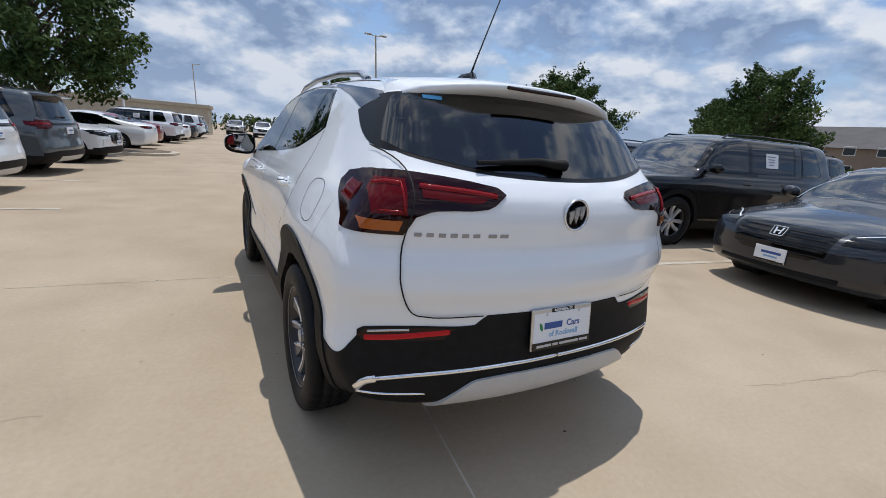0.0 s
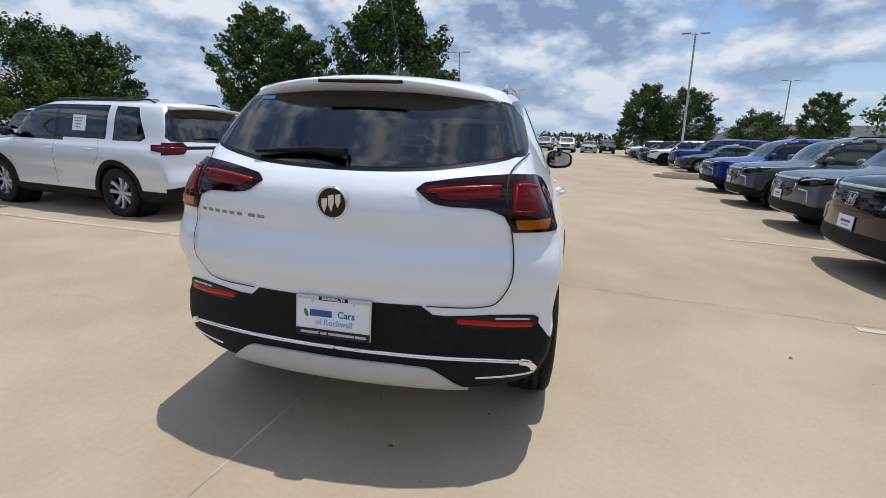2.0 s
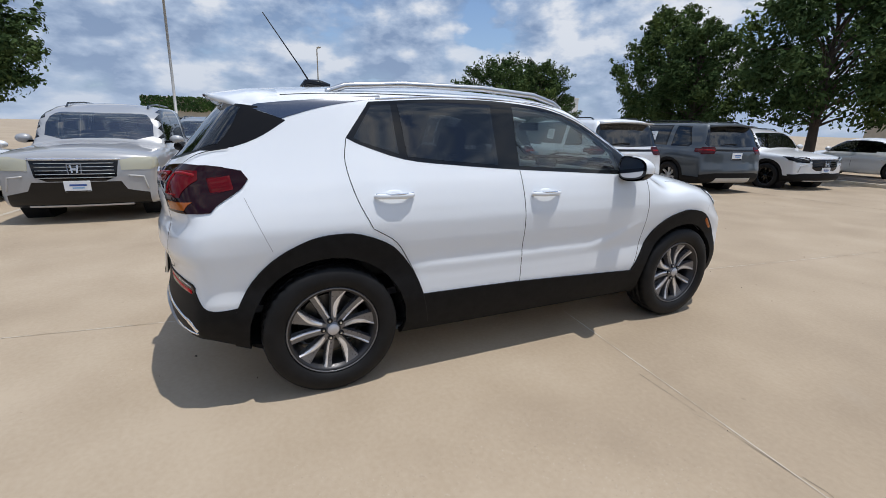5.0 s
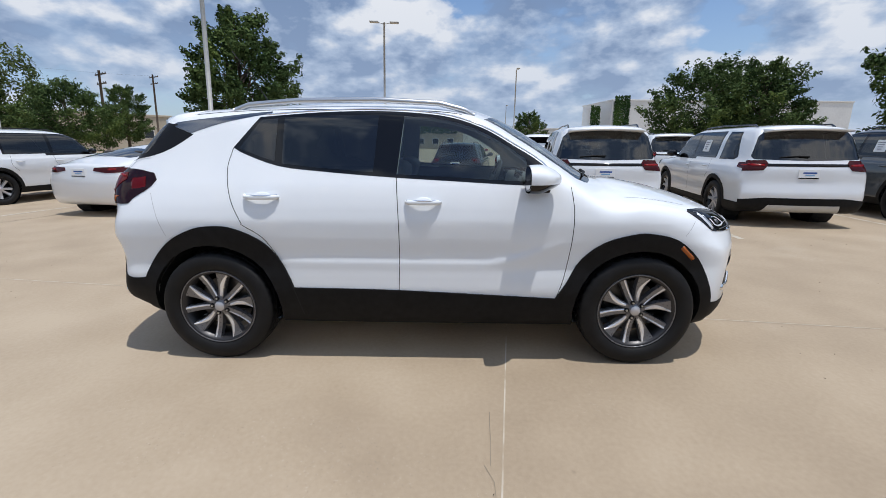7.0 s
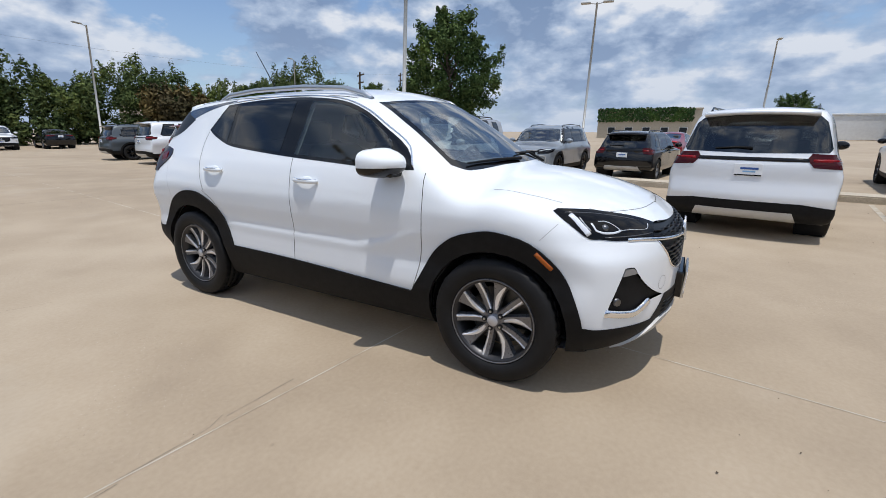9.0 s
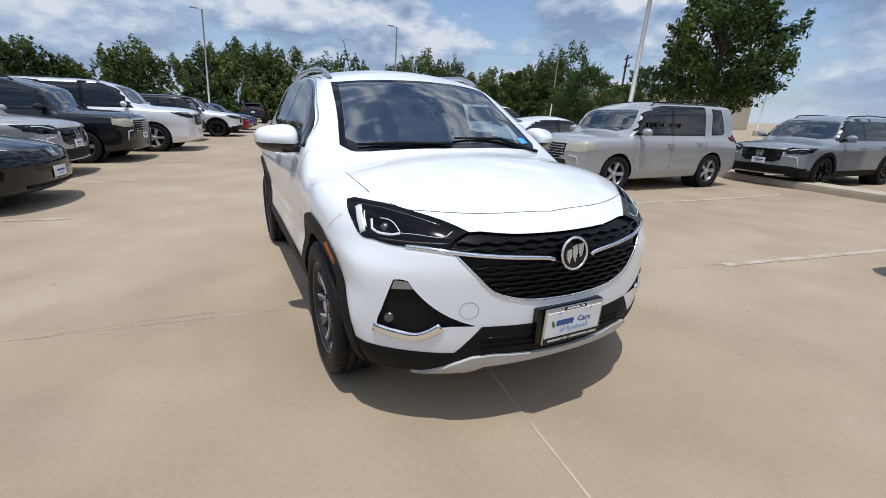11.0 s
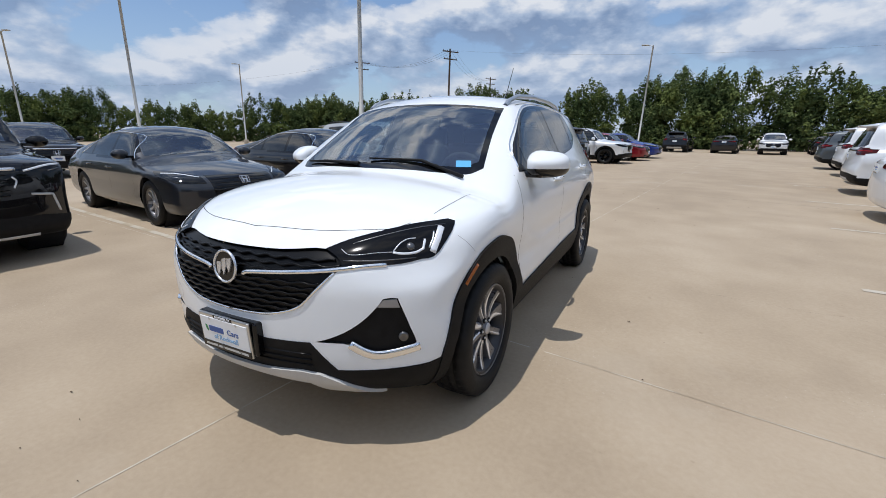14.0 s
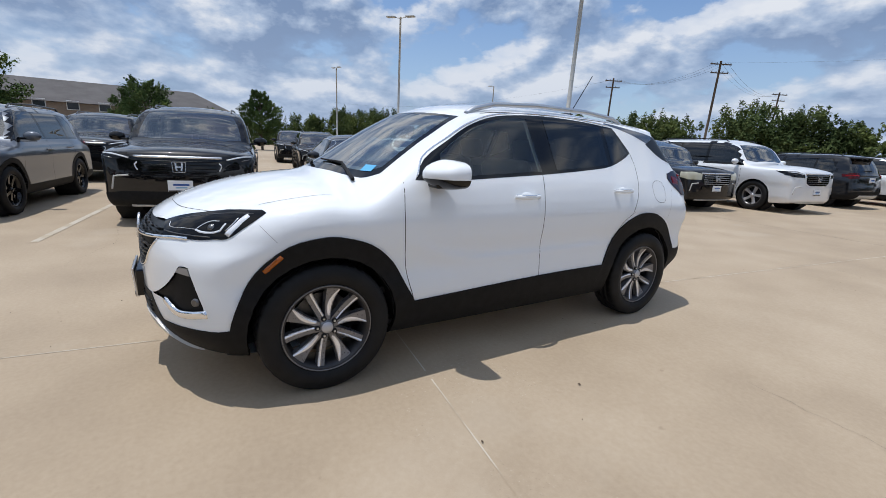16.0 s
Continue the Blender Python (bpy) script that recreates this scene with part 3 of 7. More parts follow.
# ---- wheels ----
def make_wheel(parent, at, out, r, width, rim_r, style):
    """A wheel with its outer face towards out (+1 or -1 in x), as a part of a car."""
    dish = [(-width * 0.42, rim_r * 0.93), (-width * 0.3, rim_r * 0.86), (width * 0.1, rim_r * 0.86), (width * 0.40, rim_r * 0.93), (width * 0.43, rim_r * 1.0), (width * 0.36, rim_r * 1.02), (-width * 0.42, rim_r * 1.02)]
    v, f = lathe(dish, 48 if style["fine"] else 24, True)
    wheel = mesh_object("wheel", v, f, style["barrel"], parent, "", True)
    wheel.matrix_basis = Matrix.Translation(at) @ Matrix.Rotation(0 if out > 0 else math.pi, 4, "Z")
    if style["fine"]:
        v, f = lathe([(width * 0.43, rim_r * 0.975), (width * 0.445, rim_r * 0.985), (width * 0.44, rim_r * 1.005), (width * 0.40, rim_r * 1.015)], 64)
        mesh_object("rim_lip", v, f, RIM_GREY, wheel, "grey rim lip", True)
    h = r - rim_r
    half = width / 2
    profile = [(half * 0.78, rim_r * 1.0), (half * 0.96, rim_r + 0.12 * h), (half * 1.04, rim_r + 0.45 * h), (half * 0.97, rim_r + 0.78 * h), (half * 0.86, rim_r + 0.92 * h), (half * 0.74, r - 0.004)]
    for g in (0.42, 0.02, -0.38) if style["fine"] else ():
        profile += [(half * (g + 0.06), r), (half * (g + 0.05), r - 0.008), (half * (g - 0.03), r - 0.008), (half * (g - 0.04), r)]
    profile += [(-half * 0.74, r - 0.004), (-half * 0.97, rim_r + 0.78 * h), (-half * 1.02, rim_r + 0.45 * h), (-half * 0.78, rim_r)]
    v, f = lathe(profile, 120 if style["fine"] else 28)
    if style["fine"]:
        v, n = [list(q) for q in v], len(profile)
        for i in range(120):
            for k in range(n):
                rr = math.hypot(v[i * n + k][1], v[i * n + k][2])
                if rr > r - 0.006 and (i + k // 4) % 3 == 0:
                    v[i * n + k][1:] = [c * (1 - 0.007 / rr) for c in v[i * n + k][1:]]
    mesh_object("tyre", v, f, TYRE, wheel, "black rubber tyre", True)
    if style["fine"]:
        v, f = lathe([(-0.02, 0.04), (-0.02, rim_r * 0.70), (-0.04, rim_r * 0.70), (-0.04, 0.04)], 32, True)
        mesh_object("brake_disc", v, f, STEEL, wheel)
    else:
        v, f = lathe([(-0.03, rim_r * 0.9), (-0.03, 0.0)], 24)
        mesh_object("back_plate", v, f, DARK, wheel)
    face = half * 0.62

    def spoke(turn, left, right, metal, bright=None):
        """One spoke; left and right give its edges, bright the inner edge of a machined band on the right, as tangential offsets over t."""
        def at(t, dw, dx):
            rr = 0.040 + (rim_r * 0.975 - 0.040) * t
            x = face - 0.016 * math.sin(math.pi * t) + 0.014 * t + dx
            c, s = math.cos(turn), math.sin(turn)
            return (x, rr * c - dw * s, rr * s + dw * c)

        steps, verts = 7, []
        for k in range(steps + 1):
            t = k / steps
            verts += [at(t, right(t), 0), at(t, left(t), 0), at(t, left(t) + 0.006, -0.032), at(t, right(t) - 0.006, -0.032)]
        faces = [(k * 4 + q, (k + 1) * 4 + q, (k + 1) * 4 + (q + 1) % 4, k * 4 + (q + 1) % 4) for k in range(steps) for q in range(4)]
        faces += [(0, 1, 2, 3), tuple(range(steps * 4, steps * 4 + 4))[::-1]]
        ob = mesh_object("spoke", verts, faces, metal, wheel)
        if bright:
            band = []
            for k in range(11):
                t = 0.12 + 0.83 * k / 10
                band += [at(t, right(t) - 0.001, -0.002), at(t, right(t) * 0.5 + bright(t) * 0.5, 0.0035), at(t, bright(t), 0.0015)]
            quads = [(3 * k + q, 3 * k + q + 1, 3 * k + q + 4, 3 * k + q + 3) for k in range(10) for q in (0, 1)]
            mesh_object("machined_edge", band, quads, MACHINED_METAL, ob)

    n = style["spokes"]
    if style["fine"]:
        for i in range(5):
            a = 2 * math.pi * (i + 0.15) / 5
            edge = lambda t: -(0.013 + 0.046 * t**2.4)
            spoke(a, lambda t: 0.014 + 0.014 * t**1.3, edge, style["metal"][0], lambda t: edge(t) + 0.008 + 0.020 * math.sin(math.pi * min(1, t * 1.05)) ** 1.2)
            spoke(a - 0.68, lambda t: 0.015 + 0.004 * t, lambda t: -0.015 - 0.004 * t, style["metal"][0], lambda t: -0.006 + 0.002 * t)
    else:
        for i in range(n):
            a, b = style["wide"]
            bend = style["skew"] * rim_r * (1 if i % 2 else -1)
            spoke(2 * math.pi * i / n, lambda t: (a + (b - a) * t) / 2 + bend * t**1.5, lambda t: -(a + (b - a) * t) / 2 + bend * t**1.5, style["metal"][0])
    v, f = lathe([(face + 0.014, 0.0), (face + 0.014, 0.024), (face + 0.008, 0.031), (face - 0.02, 0.062), (face - 0.05, 0.07)], 24)
    mesh_object("hub", v, f, style["metal"][0], wheel, "", True)
    if style["fine"]:
        v, f = lathe([(face + 0.0175, 0.0), (face + 0.0175, 0.027), (face + 0.012, 0.031)], 24)
        mesh_object("centre_cap", v, f, RIM_SILVER, wheel, "satin silver centre cap", True)
        for i in range(5):
            a = 2 * math.pi * (i + 0.5) / 5
            # raised black disc paints the shade of the hole round each nut
            v, f = lathe([(face + 0.0045, 0.0), (face + 0.0045, 0.014), (face - 0.004, 0.015)], 14)
            mesh_object("lug_pocket", [(x, y + 0.05 * math.cos(a), z + 0.05 * math.sin(a)) for x, y, z in v], f, DARK, wheel)
            v, f = lathe([(face + 0.010, 0.0), (face + 0.010, 0.006), (face + 0.004, 0.008), (face - 0.02, 0.008)], 6)
            v = [(x, y + 0.05 * math.cos(a), z + 0.05 * math.sin(a)) for x, y, z in v]
            mesh_object("lug_nut", v, f, SATIN, wheel)
    return wheel


MACHINED = dict(barrel=RIM_DARK, metal=[RIM_GREY], spokes=10, skew=0.05, wide=(0.024, 0.050), fine=True)
PLAIN_RIM = dict(barrel=GUNMETAL, metal=[RIM_SILVER], spokes=5, skew=0.0, wide=(0.05, 0.08), fine=False)
BLACK_RIM = dict(barrel=GLOSS_BLACK, metal=[GLOSS_BLACK], spokes=7, skew=0.1, wide=(0.045, 0.05), fine=False)
TWO_TONE_RIM = dict(barrel=GLOSS_BLACK, metal=[RIM_SILVER], spokes=8, skew=0.08, wide=(0.035, 0.055), fine=False)
SILVER_RIM = dict(barrel=GUNMETAL, metal=[RIM_SILVER], spokes=10, skew=0.05, wide=(0.026, 0.034), fine=False)

# ---- the white crossover ----
HERO = dict(
    top=[(-2.2, 1.45), (-1.78, 1.535), (-1.5, 1.578), (-1.0, 1.612), (-0.5, 1.625), (0, 1.615), (0.25, 1.588), (0.42, 1.54), (0.6, 1.455), (0.8, 1.335), (1.0, 1.205), (1.12, 1.135), (1.2, 1.108), (1.35, 1.092), (1.5, 1.068), (1.65, 1.035), (1.8, 0.99), (1.92, 0.942), (2.0, 0.90), (2.08, 0.85), (2.3, 0.68)],
    crown=[(-2, 0.17), (-0.3, 0.17), (0.3, 0.2), (0.6, 0.28), (1.0, 0.25), (1.3, 0.14), (1.9, 0.14)],
    wide=[(0.1, 0.74), (0.2, 0.80), (0.3, 0.85), (0.4, 0.878), (0.48, 0.888), (0.54, 0.884), (0.62, 0.874), (0.7, 0.880), (0.8, 0.894), (0.88, 0.897), (0.96, 0.886), (1.04, 0.866), (1.1, 0.845), (1.14, 0.826), (1.3, 0.745), (1.5, 0.645), (1.62, 0.58), (1.8, 0.48)],
    rear=[(0.1, -1.8), (0.2, -1.93), (0.28, -2.03), (0.36, -2.085), (0.45, -2.10), (0.55, -2.085), (0.65, -2.075), (0.72, -2.085), (0.8, -2.112), (0.86, -2.105), (0.95, -2.078), (1.03, -2.083), (1.1, -2.07), (1.16, -2.03), (1.2, -1.985), (1.3, -1.895), (1.4, -1.81), (1.5, -1.715), (1.6, -1.60), (1.8, -1.35)],
    front=[(0.1, 1.85), (0.2, 1.98), (0.27, 2.06), (0.35, 2.105), (0.45, 2.12), (0.6, 2.125), (0.7, 2.125), (0.78, 2.12), (0.84, 2.10), (0.9, 2.05), (0.96, 1.98), (1.1, 1.8)],
    bottom=[(-2.2, 0.36), (-1.9, 0.30), (-1.5, 0.24), (0, 0.22), (1.5, 0.22), (1.9, 0.235), (2.2, 0.265)],
    bow=(0.2, 0.12, 0.27, 0.3), haunch=(0.012, -1.3, 1.3, 0.055, 0.06), taper=(-0.8, 1.25, 1.0), brow=0.22, tuck=0.075, crease=[(-0.86, 0.76, 0.655, 0.13, 0.013)])


def both(half):
    """An outline over the full width from its half, given from the middle outwards and back to the middle."""
    return half + [(-a, b) for a, b in reversed(half) if a > 1e-6]


def hero_zones():
    clad = [(-1.755, 0.1), (-1.755, 0.47), (-1.70, 0.60), (-1.634, 0.69), (-1.534, 0.778), (-1.386, 0.848), (-1.264, 0.866), (-1.146, 0.856), (-0.983, 0.782), (-0.89, 0.677), (-0.825, 0.553), (-0.80, 0.484), (-0.177, 0.474), (0.795, 0.428), (0.858, 0.534), (0.938, 0.676), (1.061, 0.78), (1.22, 0.832), (1.316, 0.839), (1.484, 0.80), (1.631, 0.682), (1.71, 0.543), (1.755, 0.39), (1.755, 0.1)]
    dlo = [(-1.165, 1.318), (-1.10, 1.285), (-0.88, 1.213), (-0.64, 1.184), (-0.2, 1.15), (0.16, 1.13), (0.58, 1.108), (0.79, 1.112), (0.70, 1.225), (0.524, 1.335), (0.367, 1.425), (0.194, 1.488), (0.024, 1.518), (-0.29, 1.537), (-0.66, 1.528), (-1.02, 1.50)]
    front_pane = [(-0.165, 1.168), (0.16, 1.151), (0.58, 1.130), (0.62, 1.135), (0.60, 1.255), (0.50, 1.325), (0.35, 1.408), (0.185, 1.468), (0.02, 1.497), (-0.13, 1.507)]
    rear_pane = [(-0.855, 1.226), (-0.64, 1.203), (-0.305, 1.177), (-0.285, 1.510), (-0.66, 1.506), (-0.865, 1.495)]
    quarter_pane = [(-1.128, 1.315), (-1.08, 1.295), (-0.90, 1.238), (-0.905, 1.490), (-1.01, 1.482)]
    hood = both([(0, 1.95), (0.34, 1.905), (0.60, 1.785), (0.70, 1.60), (0.722, 1.37), (0.712, 1.10), (0.67, 0.975), (0.6, 1.035), (0.36, 1.10), (0, 1.148)])
    screen = both([(0, 1.142), (0.36, 1.094), (0.60, 1.02), (0.668, 0.93), (0.612, 0.66), (0.572, 0.36), (0.5, 0.385), (0.2, 0.448), (0, 0.462)])
    screen_pane = both([(0, 1.085), (0.36, 1.04), (0.56, 0.975), (0.625, 0.90), (0.575, 0.66), (0.535, 0.41), (0.5, 0.42), (0.2, 0.485), (0, 0.50)])
    tail = [(0.305, 1.128), (0.336, 1.152), (0.617, 1.187), (0.725, 1.182), (0.79, 1.14), (0.83, 1.08), (0.85, 1.02), (0.83, 0.985), (0.66, 0.985), (0.625, 1.045), (0.56, 1.068), (0.38, 1.08)]
    z = [
        ("+front_door", "side", [(-0.165, 0.40), (-0.165, 1.14), (-0.19, 1.54), (0.2, 1.49), (0.55, 1.33), (0.86, 1.10), (0.875, 0.95), (0.868, 0.75), (0.845, 0.58), (0.80, 0.43)]),
        ("+rear_door", "side", [(-0.165, 0.40), (-0.165, 1.14), (-0.19, 1.54), (-1.02, 1.50), (-1.175, 1.31), (-1.185, 1.18), (-1.15, 1.03), (-1.08, 0.87), (-0.95, 0.79), (-0.88, 0.68), (-0.80, 0.47)]),
        ("+hood", "top", hood),
        ("+tailgate", "rear", both([(0, 1.56), (0.60, 1.50), (0.69, 1.262), (0.63, 1.2), (0.655, 0.985), (0.672, 0.84), (0.652, 0.765), (0.60, 0.70), (0.36, 0.69), (0, 0.69)])),
        ("frame", "side", dlo), ("front_pane", "side", front_pane), ("rear_pane", "side", rear_pane), ("quarter_pane", "side", quarter_pane),
        ("screen_frame", "top", screen), ("screen", "top", screen_pane),
        ("pillar", "side", [(-1.80, 1.252), (-1.66, 1.278), (-1.55, 1.325), (-1.44, 1.396), (-1.53, 1.428), (-1.60, 1.446), (-1.75, 1.450), (-2.0, 1.450), (-2.0, 1.252)]),
        ("strip", "side", [(-1.60, 1.452), (-1.56, 1.470), (-1.25, 1.505), (-1.06, 1.525), (-0.95, 1.534), (-0.95, 1.520), (-1.06, 1.505), (-1.27, 1.462), (-1.46, 1.403), (-1.53, 1.43)]),
        ("pillar", "rear", both([(0, 1.48), (0.55, 1.468), (0.615, 1.455), (0.67, 1.40), (0.70, 1.30), (0.70, 1.270), (0.682, 1.268), (0.615, 1.240), (0.49, 1.214), (0.31, 1.190), (0, 1.180)])),
        ("rear_glass", "rear", both([(0, 1.49), (0.50, 1.47), (0.595, 1.45), (0.628, 1.387), (0.653, 1.326), (0.667, 1.284), (0.615, 1.252), (0.48, 1.227), (0.31, 1.203), (0, 1.193)])),
        ("rear_black", "rear", both([(0, 0.69), (0.34, 0.69), (0.385, 0.652), (0.45, 0.650), (0.61, 0.656), (0.765, 0.648), (0.787, 0.635), (0.787, 0.1), (0, 0.1)])),
        ("rear_black", "side", [(-2.25, 0.636), (-1.912, 0.632), (-1.895, 0.585), (-1.88, 0.552), (-1.855, 0.534), (-1.80, 0.528), (-1.73, 0.535), (-1.72, 0.1), (-2.25, 0.1)]),
        ("rear_skid", "rear", both([(0, 0.452), (0.365, 0.444), (0.43, 0.41), (0.53, 0.325), (0.50, 0.2), (0, 0.2)])),
        ("front_black", "front", both([(0, 0.497), (0.17, 0.495), (0.40, 0.503), (0.50, 0.381), (0.763, 0.376), (0.84, 0.40), (1.0, 0.40), (1.0, 0.1), (0, 0.1)])),
        ("front_black", "side", [(1.745, 0.40), (1.80, 0.39), (2.25, 0.375), (2.25, 0.1), (1.745, 0.1)]),
        ("front_skid", "front", both([(0, 0.352), (0.17, 0.355), (0.43, 0.364), (0.62, 0.245), (0.44, 0.245), (0.37, 0.312), (0, 0.318)])),
        ("clad", "side", clad),
        ("hole", "side", ring(-1.2975, 0.345, 0.402)), ("hole", "side", ring(1.2975, 0.345, 0.388)),
        ("hole", "side", [(-1.68, 0.1), (-1.68, 0.33), (-0.92, 0.33), (-0.92, 0.1)]), ("hole", "side", [(0.93, 0.1), (0.93, 0.33), (1.665, 0.33), (1.665, 0.1)]),
        ("grille", "front", both([(0, 0.862), (0.24, 0.866), (0.45, 0.877), (0.57, 0.826), (0.50, 0.795), (0.43, 0.72), (0.36, 0.652), (0.24, 0.612), (0.12, 0.600), (0, 0.597)])),
    ]
    head = [(0.43, 0.877), (0.49, 0.905), (0.558, 0.926), (0.678, 0.951), (0.778, 0.960), (0.803, 0.939), (0.808, 0.891), (0.787, 0.838), (0.705, 0.821), (0.53, 0.821), (0.489, 0.854)]
    fog = [(0.718, 0.694), (0.695, 0.698), (0.672, 0.694), (0.645, 0.652), (0.60, 0.602), (0.54, 0.557), (0.47, 0.523), (0.42, 0.507), (0.565, 0.500), (0.63, 0.448), (0.765, 0.463), (0.772, 0.50), (0.757, 0.56), (0.738, 0.63)]
    refl = [(0.46, 0.642), (0.61, 0.650), (0.765, 0.640), (0.787, 0.616), (0.765, 0.598), (0.63, 0.600), (0.50, 0.604)]
    for m in (lambda o: o, mirrored):
        z += [("head", "front", m(head)), ("fog", "front", m(fog)), ("tail", "rear", m(tail)), ("reflector", "rear", m(refl)),
              ("tail_bright", "rear", m([(0.37, 1.118), (0.40, 1.132), (0.60, 1.152), (0.60, 1.110), (0.41, 1.098)])),
              ("tail_bright", "rear", m([(0.645, 1.162), (0.725, 1.162), (0.745, 1.12), (0.755, 1.05), (0.65, 1.05)])),
              ("tail_bright", "rear", m([(0.775, 1.128), (0.797, 1.118), (0.812, 1.075), (0.785, 1.068)])),
              ("amber", "rear", m([(0.665, 1.032), (0.79, 1.032), (0.785, 0.998), (0.675, 0.998)])),
              ("fog_top", "front", m([(0.715, 0.690), (0.674, 0.690), (0.652, 0.662), (0.725, 0.655)]))]
    z += [("head", "side", [(1.562, 0.953), (1.575, 0.962), (1.696, 0.953), (1.80, 0.935), (1.80, 0.832), (1.739, 0.834), (1.659, 0.889), (1.587, 0.937)])]
    z += [("tail", "side", [(-1.635, 1.128), (-1.66, 1.165), (-1.79, 1.186), (-1.84, 1.186), (-1.84, 0.985), (-1.80, 0.988), (-1.77, 1.02), (-1.67, 1.085)])]
    return [(n, plane, o if n == "hole" else smooth(o)) for n, plane, o in z]


def seat(parent, x, y, wide=0.5):
    bm = bmesh.new()
    box_bm(bm, (wide, 0.5, 0.16), pose(x, y, 0.62, 6), 0.05)
    part("seat_cushion", bm, SEAT, parent, smooth=True)
    bm = bmesh.new()
    box_bm(bm, (wide * 0.96, 0.15, 0.62), pose(x, y - 0.30, 0.93, -18), 0.055)
    part("seat_back", bm, SEAT, parent, smooth=True)
    bm = bmesh.new()
    box_bm(bm, (0.26, 0.10, 0.17), pose(x, y - 0.42, 1.30, -14), 0.04)
    part("head_restraint", bm, SEAT, parent, smooth=True)


def letters(name, text, size, mat, parent, m, depth=0.0008, align="CENTER"):
    """Raised lettering in the built-in font, as a mesh part."""
    cu = bpy.data.curves.new(name, "FONT")
    cu.offset = 0.0006
    cu.body, cu.size, cu.extrude, cu.align_x, cu.align_y, cu.resolution_u = text, size, depth, align, "CENTER", 2
    tmp = bpy.data.objects.new(name, cu)
    me = bpy.data.meshes.new_from_object(tmp)
    bpy.data.objects.remove(tmp)
    bpy.data.curves.remove(cu)
    me.materials.clear()
    me.materials.append(mat)
    ob = new(name, me)
    ob.parent, ob.matrix_basis = parent, m
    return ob


def dealer_plate(parent, m):
    """A dealer's plate in a frame; its own x is to the right, y up, z out of the face."""
    frame_ob = part("plate_frame", box_bm(bmesh.new(), (0.315, 0.165, 0.012), m @ pose(0, 0, 0.002), 0.004), SATIN, parent, "bright metal dealer plate frame")
    box_part("frame_strip", (0.306, 0.030, 0.002), m @ pose(0, -0.0655, 0.0118), GLOSS_BLACK, frame_ob, bevel=0)
    box_part("frame_strip", (0.12, 0.015, 0.002), m @ pose(0, 0.0735, 0.0078), GLOSS_BLACK, frame_ob, bevel=0)
    part("plate", box_bm(bmesh.new(), (0.298, 0.120, 0.008), m @ pose(0, 0.006, 0.0065), 0.002), PLATE_WHITE, frame_ob, "white dealer plate with blue lettering")
    box_part("brand_bar", (0.092, 0.026, 0.002), m @ pose(-0.050, 0.014, 0.011), BLUE_INK, frame_ob, bevel=0)
    letters("plate_word", "Cars", 0.038, BLUE_INK, frame_ob, m @ pose(0.055, 0.014, 0.0108))
    letters("plate_line", "of Rockwall", 0.033, PALE_BLUE_INK, frame_ob, m @ pose(0.005, -0.022, 0.0108))
    letters("plate_town", "ROCKWALL, TX", 0.013, PLATE_WHITE, frame_ob, m @ pose(0, 0.0735, 0.0092))
    for i, w in enumerate((0.075, 0.028, 0.105, 0.045)):
        box_part("address_bar", (w, 0.010, 0.001), m @ pose(-0.095 + (0, 0.058, 0.132, 0.212)[i], -0.0655, 0.0132), SILVER, frame_ob, bevel=0)
    bm = bmesh.new()
    bmesh.ops.create_uvsphere(bm, u_segments=8, v_segments=6, radius=1, matrix=m @ pose(-0.112, 0.012, 0.0105, 0, 0, 20) @ Matrix.Diagonal((0.008, 0.019, 0.0012, 1)))
    part("leaf_mark", bm, GREEN_INK, frame_ob)
    for x in (-0.085, 0.085):
        bm = bmesh.new()
        bmesh.ops.create_uvsphere(bm, u_segments=10, v_segments=6, radius=1, matrix=m @ pose(x, 0.060, 0.010) @ Matrix.Diagonal((0.007, 0.007, 0.003, 1)))
        part("plate_screw", bm, SATIN, frame_ob, "zinc screw head")
    return frame_ob


def emblem(parent, m, r):
    """A round chrome ring with three slanted shields in it; its z is out of the face."""
    v, f = lathe([(0.0, r), (0.006, r), (0.010, r * 0.94), (0.006, r * 0.86), (0.0, r * 0.86)], 40)
    ob = mesh_object("emblem", [m @ Vector((y, z, x)) for x, y, z in v], f, BADGE, parent, "round chrome emblem with three shields", True)
    v, f = lathe([(0.002, 0.0), (0.002, r * 0.88)], 32)
    mesh_object("emblem_back", [m @ Vector((y, z, x)) for x, y, z in v], f, GLOSS_BLACK, ob)
    for i in (-1, 0, 1):
        s = [(-0.19, 0.40), (0.16, 0.50), (0.16, -0.02), (-0.02, -0.55), (-0.19, -0.12)]
        pts = [(r * (a + 0.43 * i), r * (b * (1 - 0.18 * abs(i)) + 0.14 * i + 0.02)) for a, b in s]
        n = len(pts)
        verts = [m @ Vector((a, b, 0.003)) for a, b in pts] + [m @ Vector((a, b, 0.009)) for a, b in pts]
        faces = [tuple(range(n, 2 * n))] + [(k, (k + 1) % n, n + (k + 1) % n, n + k) for k in range(n)]
        mesh_object("shield", verts, faces, BADGE, ob)
    return ob


